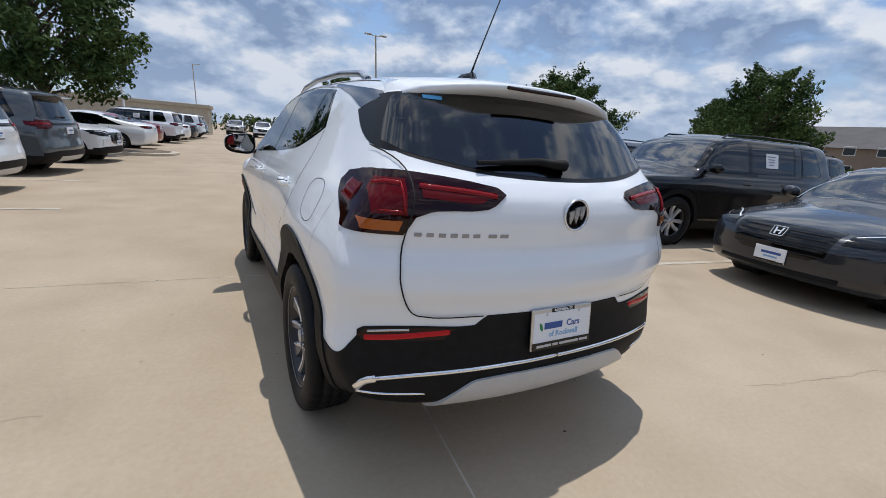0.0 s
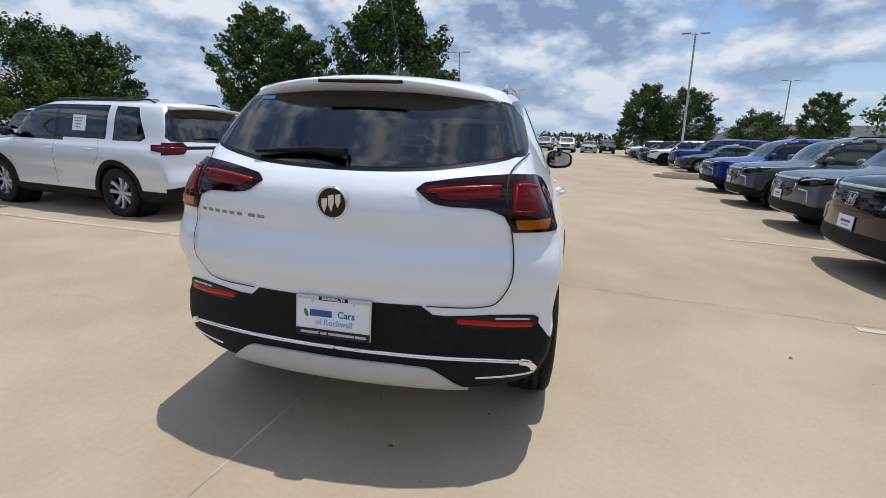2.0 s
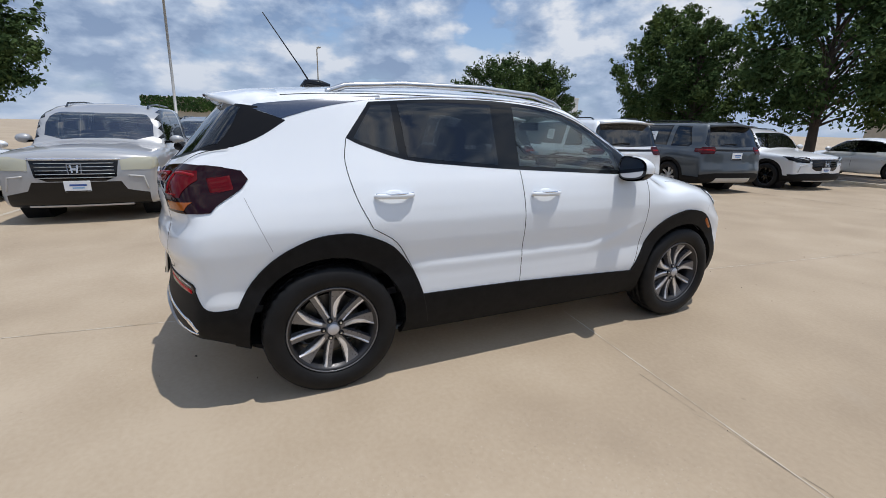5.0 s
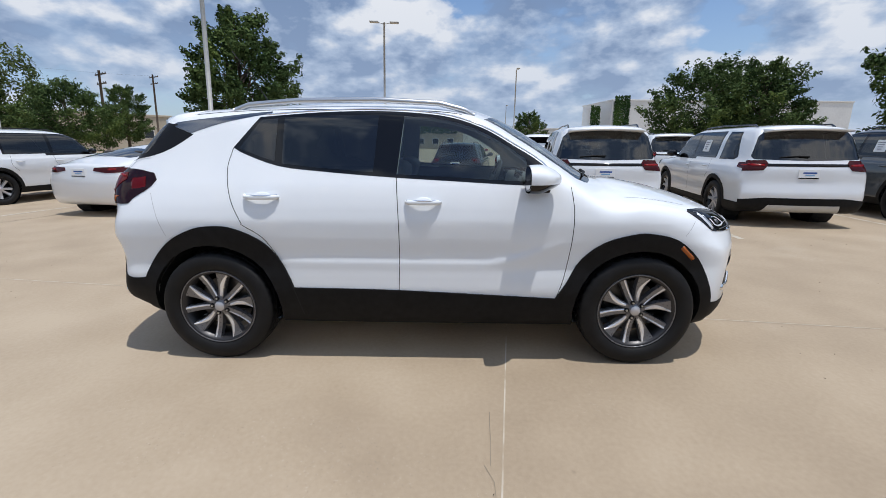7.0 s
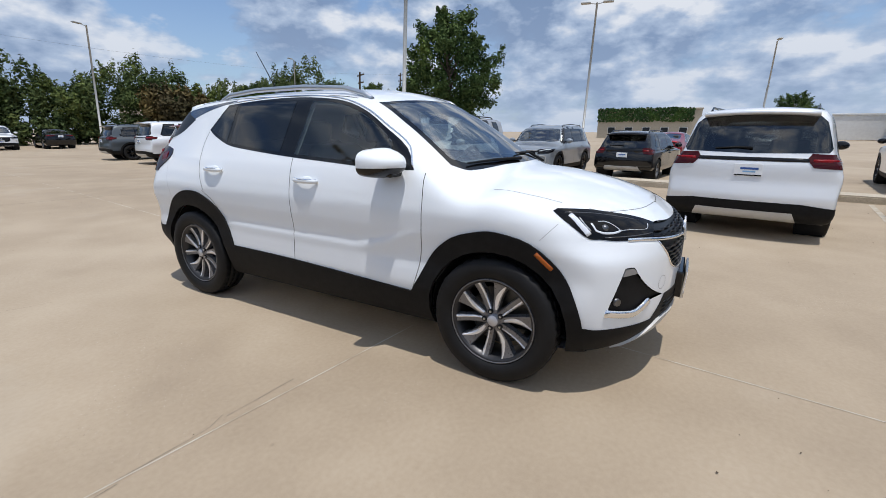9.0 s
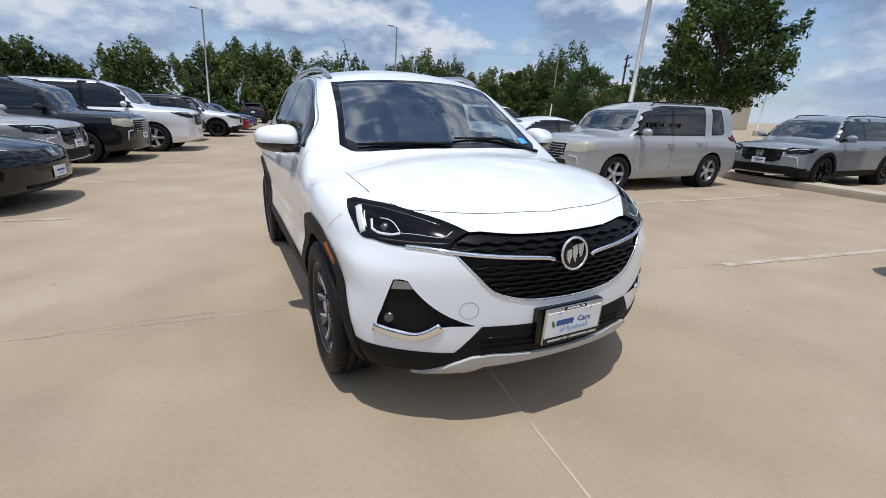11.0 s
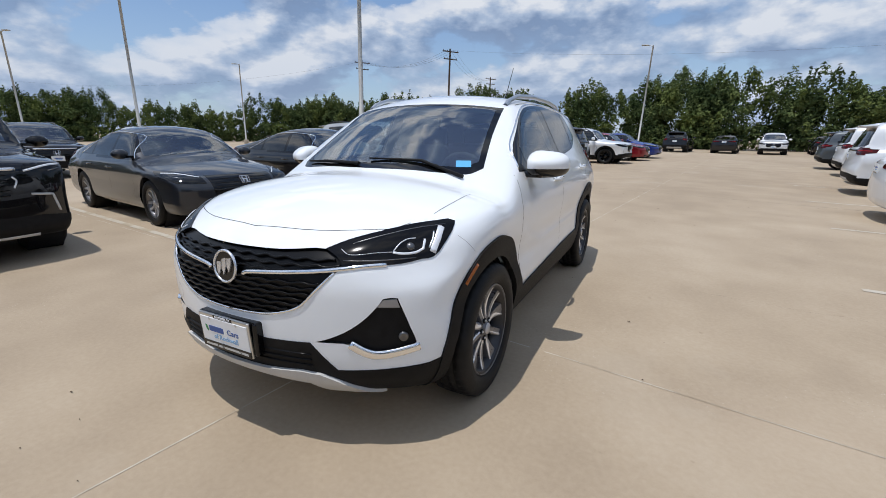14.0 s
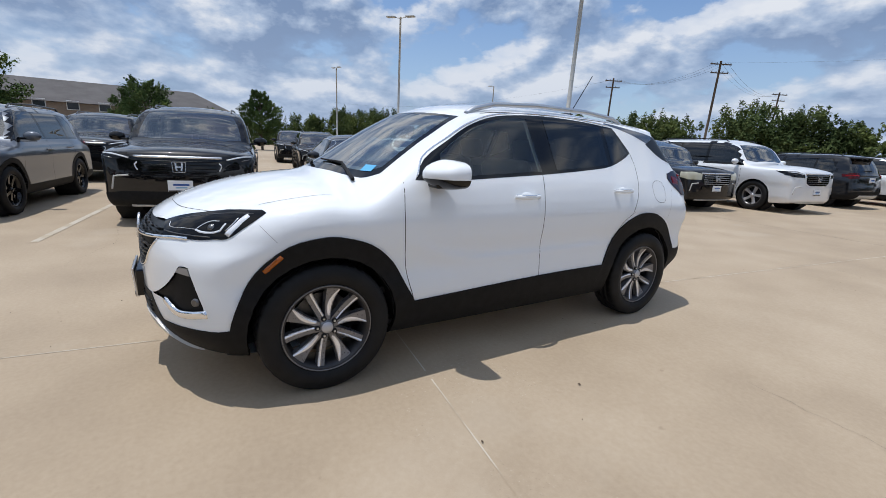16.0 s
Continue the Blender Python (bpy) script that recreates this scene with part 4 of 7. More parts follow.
def make_hero():
    car = thing("crossover_car", Matrix(), "white compact crossover with black wheel-arch cladding, parked in the aisle", "car")
    field = body_field(HERO)
    bm = shell_mesh(field, ((-0.42, 0.42), (-1.68, 1.74), (0.5, 0.85)), (22, 84, 16), 20)
    sh = Shell(field, bm, hero_zones())
    body = sh.take("body", "body", WHITE, car, text="glossy white painted body shell")
    sh.take("hood", "hood", WHITE, car)
    sh.take("tailgate", "tailgate", WHITE, car)
    for s in (1, -1):
        for d in ("front_door", "rear_door"):
            door = sh.take(d, d, WHITE, car, s)
            y = 0.0 if d == "front_door" else -0.955
            p, no = sh.on("side", [(y, 1.012 if d == "front_door" else 1.038)], s)
            c = Vector(p[0])
            verts, faces = tube([c + Vector((s * w, a, 0)) for a, w in ((-0.105, 0.004), (-0.085, 0.022), (-0.03, 0.032), (0.04, 0.032), (0.085, 0.020), (0.10, 0.004))], [0.011, 0.014, 0.015, 0.015, 0.014, 0.010], 10)
            mesh_object("handle", verts, faces, WHITE, door, "white pull handle with a chrome strip", True)
            verts, faces = tube([c + Vector((s * w, a, 0.010)) for a, w in ((-0.10, 0.010), (-0.03, 0.040), (0.04, 0.040), (0.095, 0.012))], 0.006, 6)
            mesh_object("handle_strip", verts, faces, CHROME, door, "", True)
            bm2 = bmesh.new()
            bmesh.ops.create_uvsphere(bm2, u_segments=16, v_segments=8, radius=1, matrix=Matrix.Translation(c + Vector((-s * 0.009, 0, -0.006))) @ Matrix.Diagonal((0.0125, 0.062, 0.034, 1)))
            part("handle_cup", bm2, WHITE, door, smooth=True)
        sh.take("window_frame", "frame", GLOSS_BLACK, car, s, 0.001, 0.004, "gloss black window surround")
        sh.take("front_window", "front_pane", CLEAR, car, s, 0.0025, 0, "clear front side glass")
        sh.take("rear_window", "rear_pane", TINT, car, s, 0.0025, 0, "dark privacy glass")
        sh.take("quarter_window", "quarter_pane", TINT, car, s, 0.0025, 0, "dark privacy glass")
        sh.take("pillar_trim", "pillar", PILLAR_BLACK, car, s, 0.001, 0.004)
        sh.take("cladding", "clad", CLADDING, car, s, 0.010, 0.03, "black plastic arch and sill cladding")
        lamp = sh.take("tail_lamp", ("tail", "tail_bright", "amber"), LAMP_DEEP, car, s, 0.006, 0.014, "dark red tail lamp")
        sh.take("red_section", "tail_bright", LAMP_MID, lamp, s, 0.0085, 0.003)
        for line, w in (([(0.345, 1.122), (0.46, 1.135), (0.605, 1.145)], 0.022), ([(0.66, 1.148), (0.70, 1.150), (0.728, 1.142)], 0.022), ([(0.655, 1.062), (0.735, 1.062)], 0.010), ([(0.66, 1.150), (0.658, 1.062)], 0.012)):
            sh.ribbon("light_bar", "rear", [(s * a, b) for a, b in line], w, LAMP_RED, lamp, 1, 0.012, thick=0.003)
        sh.ribbon("side_lens", "side", [(-1.705, 1.118), (-1.75, 1.108), (-1.80, 1.098)], 0.080, LAMP_MID, lamp, s, 0.009, thick=0.003, swell=0.02)
        sh.take("amber_section", "amber", LAMP_AMBER, lamp, s, 0.0085, 0.003)
        glow = sh.take("rear_reflector", "reflector", LAMP_DEEP, car, s, 0.004, 0.01, "red bumper reflector with a clear outer end")
        sh.ribbon("red_lens", "rear", [(s * a, b) for a, b in ((0.478, 0.630), (0.56, 0.624), (0.66, 0.615), (0.765, 0.608))], 0.026, REFLECTOR_RED, glow, 1, 0.006, thick=0.003, swell=0.05)
        sh.ribbon("clear_lens", "rear", [(s * a, b) for a, b in ((0.62, 0.641), (0.69, 0.638), (0.755, 0.632))], 0.012, LAMP_CLEAR, glow, 1, 0.006, thick=0.003, swell=0.05)
        head = sh.take("headlamp", "head", LAMP_HOUSING, car, s, 0.004, 0.012, "black headlamp under a glossy lens")
        guides = (("light_guide", [(0.668, 0.863), (0.70, 0.856), (0.735, 0.857), (0.752, 0.868), (0.744, 0.900)], 0.012, LED_WHITE), ("light_guide", [(0.668, 0.866), (0.676, 0.892), (0.690, 0.904), (0.715, 0.906)], 0.006, LED_WHITE), ("lamp_trim", [(0.490, 0.877), (0.533, 0.859), (0.619, 0.864), (0.668, 0.864)], 0.004, LED_WHITE), ("side_reflector", [(0.770, 0.938), (0.780, 0.900), (0.782, 0.850)], 0.030, LED_WHITE), ("side_reflector", [(0.757, 0.925), (0.766, 0.900), (0.768, 0.868)], 0.008, SATIN), ("lamp_trim", [(0.775, 0.946), (0.690, 0.938), (0.60, 0.918), (0.52, 0.894)], 0.005, GUNMETAL), ("lamp_trim", [(0.52, 0.840), (0.62, 0.838), (0.74, 0.838)], 0.006, GUNMETAL))
        for name, line, w, mat in guides:
            sh.ribbon(name, "front", [(s * a, b) for a, b in line], w, mat, head, 1, 0.0065, thick=0.004, swell=0.05)
        p, no = sh.on("front", [(s * 0.712, 0.880)])
        bm2 = bmesh.new()
        bmesh.ops.create_uvsphere(bm2, u_segments=16, v_segments=10, radius=0.022, matrix=Matrix.Translation(Vector(p[0]) - 0.010 * Vector(no[0])))
        part("projector", bm2, GUNMETAL, head, "clear projector lens", True)
        fog = sh.take("fog_lamp_pocket", ("fog", "fog_top"), CLADDING, car, s, -0.012, 0.0, "black fog lamp pocket")
        sh.take("turn_lamp", "fog_top", BADGE_GREY, fog, s, 0.0, 0.008)
        p, no = sh.on("front", [(s * 0.735, 0.525)])
        v, f = lathe([(0.0, 0.0), (0.003, 0.012), (0.004, 0.018), (-0.012, 0.021)], 20)
        turn = Vector(no[0]).to_track_quat("X", "Z").to_matrix().to_4x4()
        mesh_object("fog_lamp", [Matrix.Translation(Vector(p[0]) - 0.004 * Vector(no[0])) @ turn @ Vector(q) for q in v], f, GUNMETAL, fog, "round fog lamp", True)
        sh.ribbon("bumper_chrome", "front", [(s * a, b) for a, b in ((0.555, 0.504), (0.60, 0.470), (0.645, 0.452), (0.71, 0.458), (0.782, 0.476))], 0.040, CHROME, car, 1, 0.006, "chrome fog lamp blade", thick=0.01, swell=0.10)
        sh.ribbon("grille_bar", "front", [(s * a, b) for a, b in ((0.10, 0.765), (0.125, 0.775), (0.28, 0.789), (0.47, 0.806), (0.60, 0.820), (0.662, 0.822))], 0.018, CHROME, car, 1, 0.008, "chrome grille bar", thick=0.02, swell=0.08)
        sh.ribbon("grille_edge", "front", [(s * a, b) for a, b in ((0.50, 0.797), (0.43, 0.72), (0.36, 0.652), (0.24, 0.612), (0.12, 0.600), (0, 0.597))], 0.010, CHROME, car, 1, 0.003, thick=0.008)
        sh.ribbon("marker_lamp", "side", [(1.515, 0.757), (1.595, 0.683)], 0.030, LAMP_AMBER, car, s, 0.014, "amber side marker", thick=0.012)
        strip = sh.ribbon("bumper_chrome", "rear", [(s * a, b) for a, b in ((0, 0.490), (0.3, 0.486), (0.60, 0.474), (0.74, 0.458))], 0.018, CHROME, car, 1, 0.008, "chrome rear bumper strip", thick=0.012, swell=0.1)
        sh.ribbon("strip_corner", "rear", [(s * a, b) for a, b in ((0.73, 0.459), (0.768, 0.445), (0.790, 0.414))], 0.030, CHROME, strip, 1, 0.008, thick=0.012, swell=0.06)
        sh.ribbon("strip_return", "rear", [(s * a, b) for a, b in ((0.785, 0.403), (0.70, 0.398), (0.56, 0.397))], 0.009, CHROME, strip, 1, 0.008, thick=0.012)
        sh.ribbon("window_trim", "side", [(0.775, 1.128), (0.705, 1.235), (0.53, 1.346), (0.37, 1.436), (0.196, 1.499), (0.024, 1.530), (-0.29, 1.549), (-0.66, 1.540), (-0.98, 1.516)], 0.011, CHROME, car, s, 0.004, "thin chrome strip over the side windows", thick=0.006, step=0.04)
        # panel gaps
        for line in ([(0.86, 1.10), (0.875, 0.95), (0.868, 0.75), (0.845, 0.58), (0.80, 0.43)], [(-0.165, 1.15), (-0.150, 0.90), (-0.148, 0.70), (-0.155, 0.475), (-0.16, 0.30)], [(-1.165, 1.315), (-1.185, 1.20), (-1.15, 1.03), (-1.08, 0.88)], [(-1.08, 0.88), (-0.96, 0.80), (-0.885, 0.68), (-0.83, 0.56), (-0.79, 0.44), (-0.76, 0.30)]):
            sh.ribbon("panel_gap", "side", line, 0.0042, DARK, car, s, 0.0115 if line[0][1] < 0.9 else 0.0006)
        sh.ribbon("panel_gap", "top", [(s * a, b) for a, b in ((0, 1.95), (0.34, 1.905), (0.60, 1.785), (0.66, 1.70))], 0.0032, DARK, car, 1, 0.0006)
        sh.ribbon("panel_gap", "top", [(s * a, b) for a, b in ((0.705, 1.58), (0.722, 1.37), (0.720, 1.22))], 0.0032, DARK, car, 1, 0.0006)
        sh.ribbon("panel_gap", "rear", [(s * a, b) for a, b in ((0.69, 1.262), (0.632, 1.195), (0.628, 1.10), (0.655, 0.985), (0.672, 0.84), (0.652, 0.765), (0.60, 0.70), (0.36, 0.692))], 0.0055, DARK, car, 1, 0.0075 if s else 0)
        sh.ribbon("panel_gap", "side", [(-1.66, 1.05), (-1.60, 0.90), (-1.56, 0.80)], 0.002, GREY_INK, car, s, 0.0006)
        sh.ribbon("panel_gap", "side", [(1.60, 0.90), (1.53, 0.82)], 0.002, GREY_INK, car, s, 0.0006)
        # roof rail
        rail = [(0.30, 0.0), (0.24, 0.022), (0.08, 0.040), (-0.3, 0.046), (-0.8, 0.044), (-1.12, 0.030), (-1.22, 0.0)]
        pts = []
        for y, up in rail:
            x = 0.565 - 0.03 * max(0, -y - 0.6) - 0.02 * max(0, y)
            p, _ = sh.on("top", [(x, y)])
            pts.append(Vector((s * x, y, p[0][2] + up - 0.004)))
        fine = [pts[i].lerp(pts[i + 1], k / 4) for i in range(len(pts) - 1) for k in range(4)] + [pts[-1]]
        verts, faces = tube(fine, 0.017, 8)
        mesh_object("roof_rail", verts, faces, SATIN, car, "satin silver roof rail", True)
        sh.ribbon("roof_channel", "top", [(s * 0.60, 0.22), (s * 0.605, -0.3), (s * 0.595, -0.9), (s * 0.57, -1.45)], 0.008, DARK, car, 1, 0.0006)
        sh.take("pillar_strip", "strip", DARK_CHROME, car, s, 0.002, 0.006, "satin strip at the rear pillar")
        # door mirror
        mirror = bmesh.new()
        bmesh.ops.create_uvsphere(mirror, u_segments=28, v_segments=16, radius=1)
        for v in mirror.verts:
            a, b, c = v.co
            k = 1 / max(1e-6, (abs(a) ** 3.2 + abs(b) ** 3.2 + abs(c) ** 3.2)) ** (1 / 3.2)
            a, b, c = a * k, b * k, c * k
            slim = 1 - 0.55 * max(0.0, b) ** 1.3
            v.co = Vector((s * (0.965 + 0.115 * a * (0.7 + 0.3 * slim)), 0.645 + (0.115 - 0.02 * a) * b - 0.03 * a, 1.150 + (0.078 - 0.012 * a) * c * slim))
        bmesh.ops.bisect_plane(mirror, geom=mirror.verts[:] + mirror.edges[:] + mirror.faces[:], plane_co=(0, 0.585, 0), plane_no=(0, 1, 0), clear_inner=True)
        low = mirror.copy()
        for keep_top, m in ((True, mirror), (False, low)):
            bmesh.ops.bisect_plane(m, geom=m.verts[:] + m.edges[:] + m.faces[:], plane_co=(0, 0, 1.130), plane_no=(0, 0, 1), clear_inner=keep_top, clear_outer=not keep_top)
        if s < 0:
            bmesh.ops.reverse_faces(mirror, faces=mirror.faces[:]), bmesh.ops.reverse_faces(low, faces=low.faces[:])
        cap = part("mirror_cap", mirror, WHITE, car, "white door mirror cap", True)
        part("mirror_base", low, GLOSS_BLACK, cap, "black mirror underside", True)
        bm2 = bmesh.new()
        box_bm(bm2, (0.17, 0.075, 0.035), pose(s * 0.865, 0.68, 1.092), 0.012)
        part("mirror_stalk", bm2, GLOSS_BLACK, cap, smooth=True)
        for name, mat, y, k, tag in (("mirror_rim", GLOSS_BLACK, 0.587, 1.0, "black rim round the mirror"), ("mirror_glass", MIRROR, 0.584, 0.86, "dark mirror glass")):
            rim = []
            for i in range(36):
                w = 2 * math.pi * i / 36
                q = 1 / (abs(math.cos(w)) ** 3.2 + abs(math.sin(w)) ** 3.2) ** (1 / 3.2)
                a, c = q * math.cos(w), q * math.sin(w)
                rim.append((s * (0.965 + 0.108 * k * a), y, 1.157 + (0.071 - 0.012 * a) * k * c))
            mesh_object(name, rim, [tuple(range(36)) if s > 0 else tuple(range(36))[::-1]], mat, cap, tag)
        for y, r_hole in ((-1.2975, 0.41), (1.2975, 0.40)):
            v, f = lathe([(-0.32, 0.06), (-0.32, r_hole), (-0.02, r_hole)], 40)
            v = [(a, b, max(c, -0.03)) for a, b, c in v]
            well = mesh_object("wheel_well", [(0.84 + x, y + a, 0.345 + b) for x, a, b in v] if s > 0 else [(-0.84 - x, y + a, 0.345 + b) for x, a, b in v], f, DARK, car, "dark wheel well")
            make_wheel(car, (s * 0.785, y, 0.345), s, 0.350, 0.222, 0.236, MACHINED)
    sh.take("windscreen_surround", "screen_frame", GLOSS_BLACK, car, 0, 0.001, 0.003)
    sh.take("windscreen", "screen", SCREEN, car, 0, 0.002, 0, "clear windscreen reflecting the sky")
    sh.take("rear_window", "rear_glass", REAR_TINT, car, 0, 0.002, 0, "tinted tailgate glass")
    sh.take("rear_bumper", "rear_black", CLADDING, car, 0, 0.004, 0.02, "black plastic lower rear bumper")
    sh.take("rear_skid_plate", "rear_skid", SILVER, car, 0, 0.016, 0.03, "silver rear skid plate")
    sh.take("front_bumper", "front_black", CLADDING, car, 0, 0.004, 0.02, "black lower front bumper")
    sh.take("front_skid_plate", "front_skid", SILVER, car, 0, 0.018, 0.03, "silver front skid plate")
    grille = sh.take("grille", "grille", GRILLE_BLACK, car, 0, -0.012, 0.0, "gloss black grille with waved bars")
    for i in range(11):
        z = 0.618 + 0.0225 * i
        edge = float(np.interp(z, [0.6, 0.612, 0.652, 0.72, 0.795, 0.826, 0.87], [0.10, 0.23, 0.35, 0.42, 0.49, 0.52, 0.44]))
        line = [(x, z + 0.0035 * math.cos(x * 2 * math.pi / 0.094 + math.pi * i)) for x in np.linspace(-edge, edge, max(6, int(edge * 100)))]
        if abs(z - 0.782) > 0.008:
            sh.ribbon("grille_slat", "front", line, 0.009, GRILLE_BLACK, grille, 1, 0.001, thick=0.014, step=0.03)
    for z in (0.40, 0.425, 0.45):
        sh.ribbon("intake_slat", "front", [(-0.40, z), (0.40, z)], 0.009, GRILLE_BLACK, car, 1, 0.010, thick=0.008, step=0.05)
    p, no = sh.on("front", [(0, 0.782)])
    emblem(car, Matrix.Translation(p[0]) @ pose(0, 0.004, 0, 90, 0, 180) @ pose(0, 0, 0, -6), 0.072)
    p, no = sh.on("rear", [(0, 1.066)])
    emblem(car, Matrix.Translation(p[0]) @ pose(0, -0.002, 0, 90, 0, 0), 0.062)
    # inner lining, floor, seats and controls
    inner = ("body", "hood", "tailgate", "front_door", "rear_door", "pillar", "strip", "clad", "frame", "screen_frame")
    sh.take("lining", inner, LINER, car, 0, -0.03, 0, "dark cabin lining", True, lambda m: (m[:, 2] > 0.5) & (m[:, 2] <= 1.14) & (m[:, 1] < 1.25))
    sh.take("headliner", inner, HEADLINER, car, 0, -0.03, 0, "light grey headliner and pillar trim", True, lambda m: (m[:, 2] > 1.14) & (m[:, 1] < 1.1))
    box_part("cabin_floor", (1.45, 2.9, 0.04), pose(0, -0.35, 0.46), LINER, car)
    bm2 = bmesh.new()
    box_bm(bm2, (1.26, 0.40, 0.24), pose(0, 0.83, 0.975, -8), 0.05)
    dash = part("dashboard", bm2, DASH, car, "dark dashboard", True)
    box_part("dash_screen", (0.26, 0.02, 0.13), pose(0, 0.66, 1.08, -12), GLOSS_BLACK, dash)
    v, f = [], []
    wheel_m = pose(-0.36, 0.50, 1.03, 68, 0, 0)
    for i in range(28):
        a = 2 * math.pi * i / 28
        for k in range(8):
            b = 2 * math.pi * k / 8
            rr = 0.178 + 0.015 * math.cos(b)
            v.append(wheel_m @ Vector((rr * math.cos(a), rr * math.sin(a), 0.015 * math.sin(b))))
    f = [(i * 8 + k, i * 8 + (k + 1) % 8, ((i + 1) % 28) * 8 + (k + 1) % 8, ((i + 1) % 28) * 8 + k) for i in range(28) for k in range(8)]
    steer = mesh_object("steering_wheel", v, f, LINER, car, "black steering wheel", True)
    part("steering_hub", box_bm(bmesh.new(), (0.30, 0.10, 0.03), wheel_m, 0.012), LINER, steer)
    seat(car, -0.37, 0.02), seat(car, 0.37, 0.02)
    seat(car, -0.36, -0.88, 0.6), seat(car, 0.36, -0.88, 0.6)
    part("rear_shelf", box_bm(bmesh.new(), (1.2, 0.45, 0.03), pose(0, -1.5, 1.02), 0.01), LINER, car)
    box_part("inner_mirror", (0.23, 0.03, 0.06), pose(0, 0.46, 1.40), GLOSS_BLACK, car)
    # spoiler
    verts, faces, n = [], [], 33
    for i in range(n):
        x = -0.615 + 1.23 * i / (n - 1)
        tip_y, tip_z = -1.805 + 0.10 * x * x + 0.85 * max(0, abs(x) - 0.2) ** 2, 1.528 - 0.17 * x * x - 0.5 * max(0, abs(x) - 0.5) ** 1.3
        p, _ = sh.on("top", [(x, -1.48)])
        z0 = p[0][2] + 0.003
        for y, z in ((-1.46, z0), (-1.60, z0 - 0.012), (tip_y + 0.02, tip_z + 0.012), (tip_y, tip_z), (tip_y + 0.012, tip_z - 0.018), (tip_y + 0.10, tip_z - 0.036), (-1.60, z0 - 0.10), (-1.46, z0 - 0.05)):
            if i in (0, n - 1):
                q, _ = sh.on("top", [(0.612 * (1 if x > 0 else -1), -1.53)])
                verts.append(tuple(Vector((x, y, z)).lerp(Vector(q[0]) - Vector((0, 0, 0.02)), 0.5)))
            else:
                verts.append((x, y, z))
    for i in range(n - 1):
        for k in range(8):
            l = (k + 1) % 8
            faces.append((i * 8 + k, i * 8 + l, (i + 1) * 8 + l, (i + 1) * 8 + k))
    faces += [tuple(range(8))[::-1], tuple(range((n - 1) * 8, n * 8))]
    spoiler = mesh_object("roof_spoiler", verts, faces, WHITE, car, "white roof spoiler", True)
    bm2 = bmesh.new()
    box_bm(bm2, (0.36, 0.014, 0.013), pose(0, -1.803, 1.519, 20), 0.004)
    part("brake_light", bm2, LAMP_DEEP, spoiler, "high dark red brake light")
    # aerial
    base = [(0, -1.10, 1.602), (0, -1.16, 1.622), (0, -1.24, 1.628), (0, -1.26, 1.60)]
    fin = tube_part("aerial_base", base, [0.03, 0.03, 0.022, 0.02], GLOSS_BLACK, car, "black aerial base")
    tube_part("aerial_mast", [(0, -1.21, 1.625), (0, -1.27, 1.72), (0, -1.46, 2.00)], [0.006, 0.004, 0.003], GLOSS_BLACK, fin, "thin aerial mast")
    # wipers
    for a, b, c in (((-0.60, 1.06), (-0.32, 1.03), (0.02, 1.06)), ((0.06, 1.115), (0.34, 1.06), (0.58, 0.985))):
        p, no = sh.on("top", [a, b, c])
        tube_part("wiper", [Vector(q) + 0.016 * Vector(m) for q, m in zip(p, no)], [0.011, 0.009, 0.005], CLADDING, car, "black windscreen wiper")
    p, no = sh.on("rear", [(0.01, 1.225), (-0.12, 1.235), (-0.38, 1.218)])
    tube_part("rear_wiper", [Vector(q) + 0.022 * Vector(m) for q, m in zip(p, no)], [0.022, 0.014, 0.008], CLADDING, car, "black rear wiper")
    p, no = sh.on("top", [(-0.555, 0.955)])
    q = Vector(no[0]).to_track_quat("Z", "Y").to_matrix().to_4x4()
    box_part("windscreen_sticker", (0.085, 0.06, 0.001), Matrix.Translation(Vector(p[0]) + 0.004 * Vector(no[0])) @ q, STICKER, car, "blue windscreen sticker", 0)
    p, no = sh.on("rear", [(-0.46, 1.452)])
    q = Vector(no[0]).to_track_quat("Z", "Y").to_matrix().to_4x4()
    box_part("window_sticker", (0.075, 0.02, 0.001), Matrix.Translation(Vector(p[0]) + 0.004 * Vector(no[0])) @ q, STICKER, car, "small blue glass sticker", 0)
    # model name as plain chrome bars
    for i, (x, w) in enumerate(((-0.615, 0.028), (-0.575, 0.028), (-0.535, 0.028), (-0.495, 0.028), (-0.455, 0.028), (-0.415, 0.028), (-0.355, 0.036), (-0.31, 0.036))):
        p, no = sh.on("rear", [(x, 0.988)])
        q = Vector(no[0]).to_track_quat("Z", "Y").to_matrix().to_4x4()
        box_part("badge_bar", (w * 0.92, 0.014, 0.005), Matrix.Translation(p[0]) @ q, BADGE_GREY, car, "dark chrome badge bar" if not i else "", 0.002)
    dealer_plate(car, pose(0, -2.092, 0.615, 84, 0, 0))
    bracket = part("plate_bracket", box_bm(bmesh.new(), (0.36, 0.045, 0.15), pose(0, 2.128, 0.49, 0), 0.008), GLOSS_BLACK, car, "black front plate bracket")
    dealer_plate(car, pose(0, 2.155, 0.487, 94, 0, 180))
    sh.ribbon("tow_cover", "front", [(0.455 + 0.036 * math.cos(2 * math.pi * i / 24), 0.577 + 0.036 * math.sin(2 * math.pi * i / 24)) for i in range(24)], 0.0025, GREY_INK, car, 1, 0.0006, closed=True, step=0.01)
    fuel = [(-1.52, 0.93), (-1.36, 0.95), (-1.35, 1.10), (-1.50, 1.115), (-1.545, 1.05)]
    sh.ribbon("fuel_flap_gap", "side", rounded_outline(fuel, 2), 0.003, DARK, car, -1, 0.0006, closed=True)
    return car, sh


hero, hero_shell = make_hero()

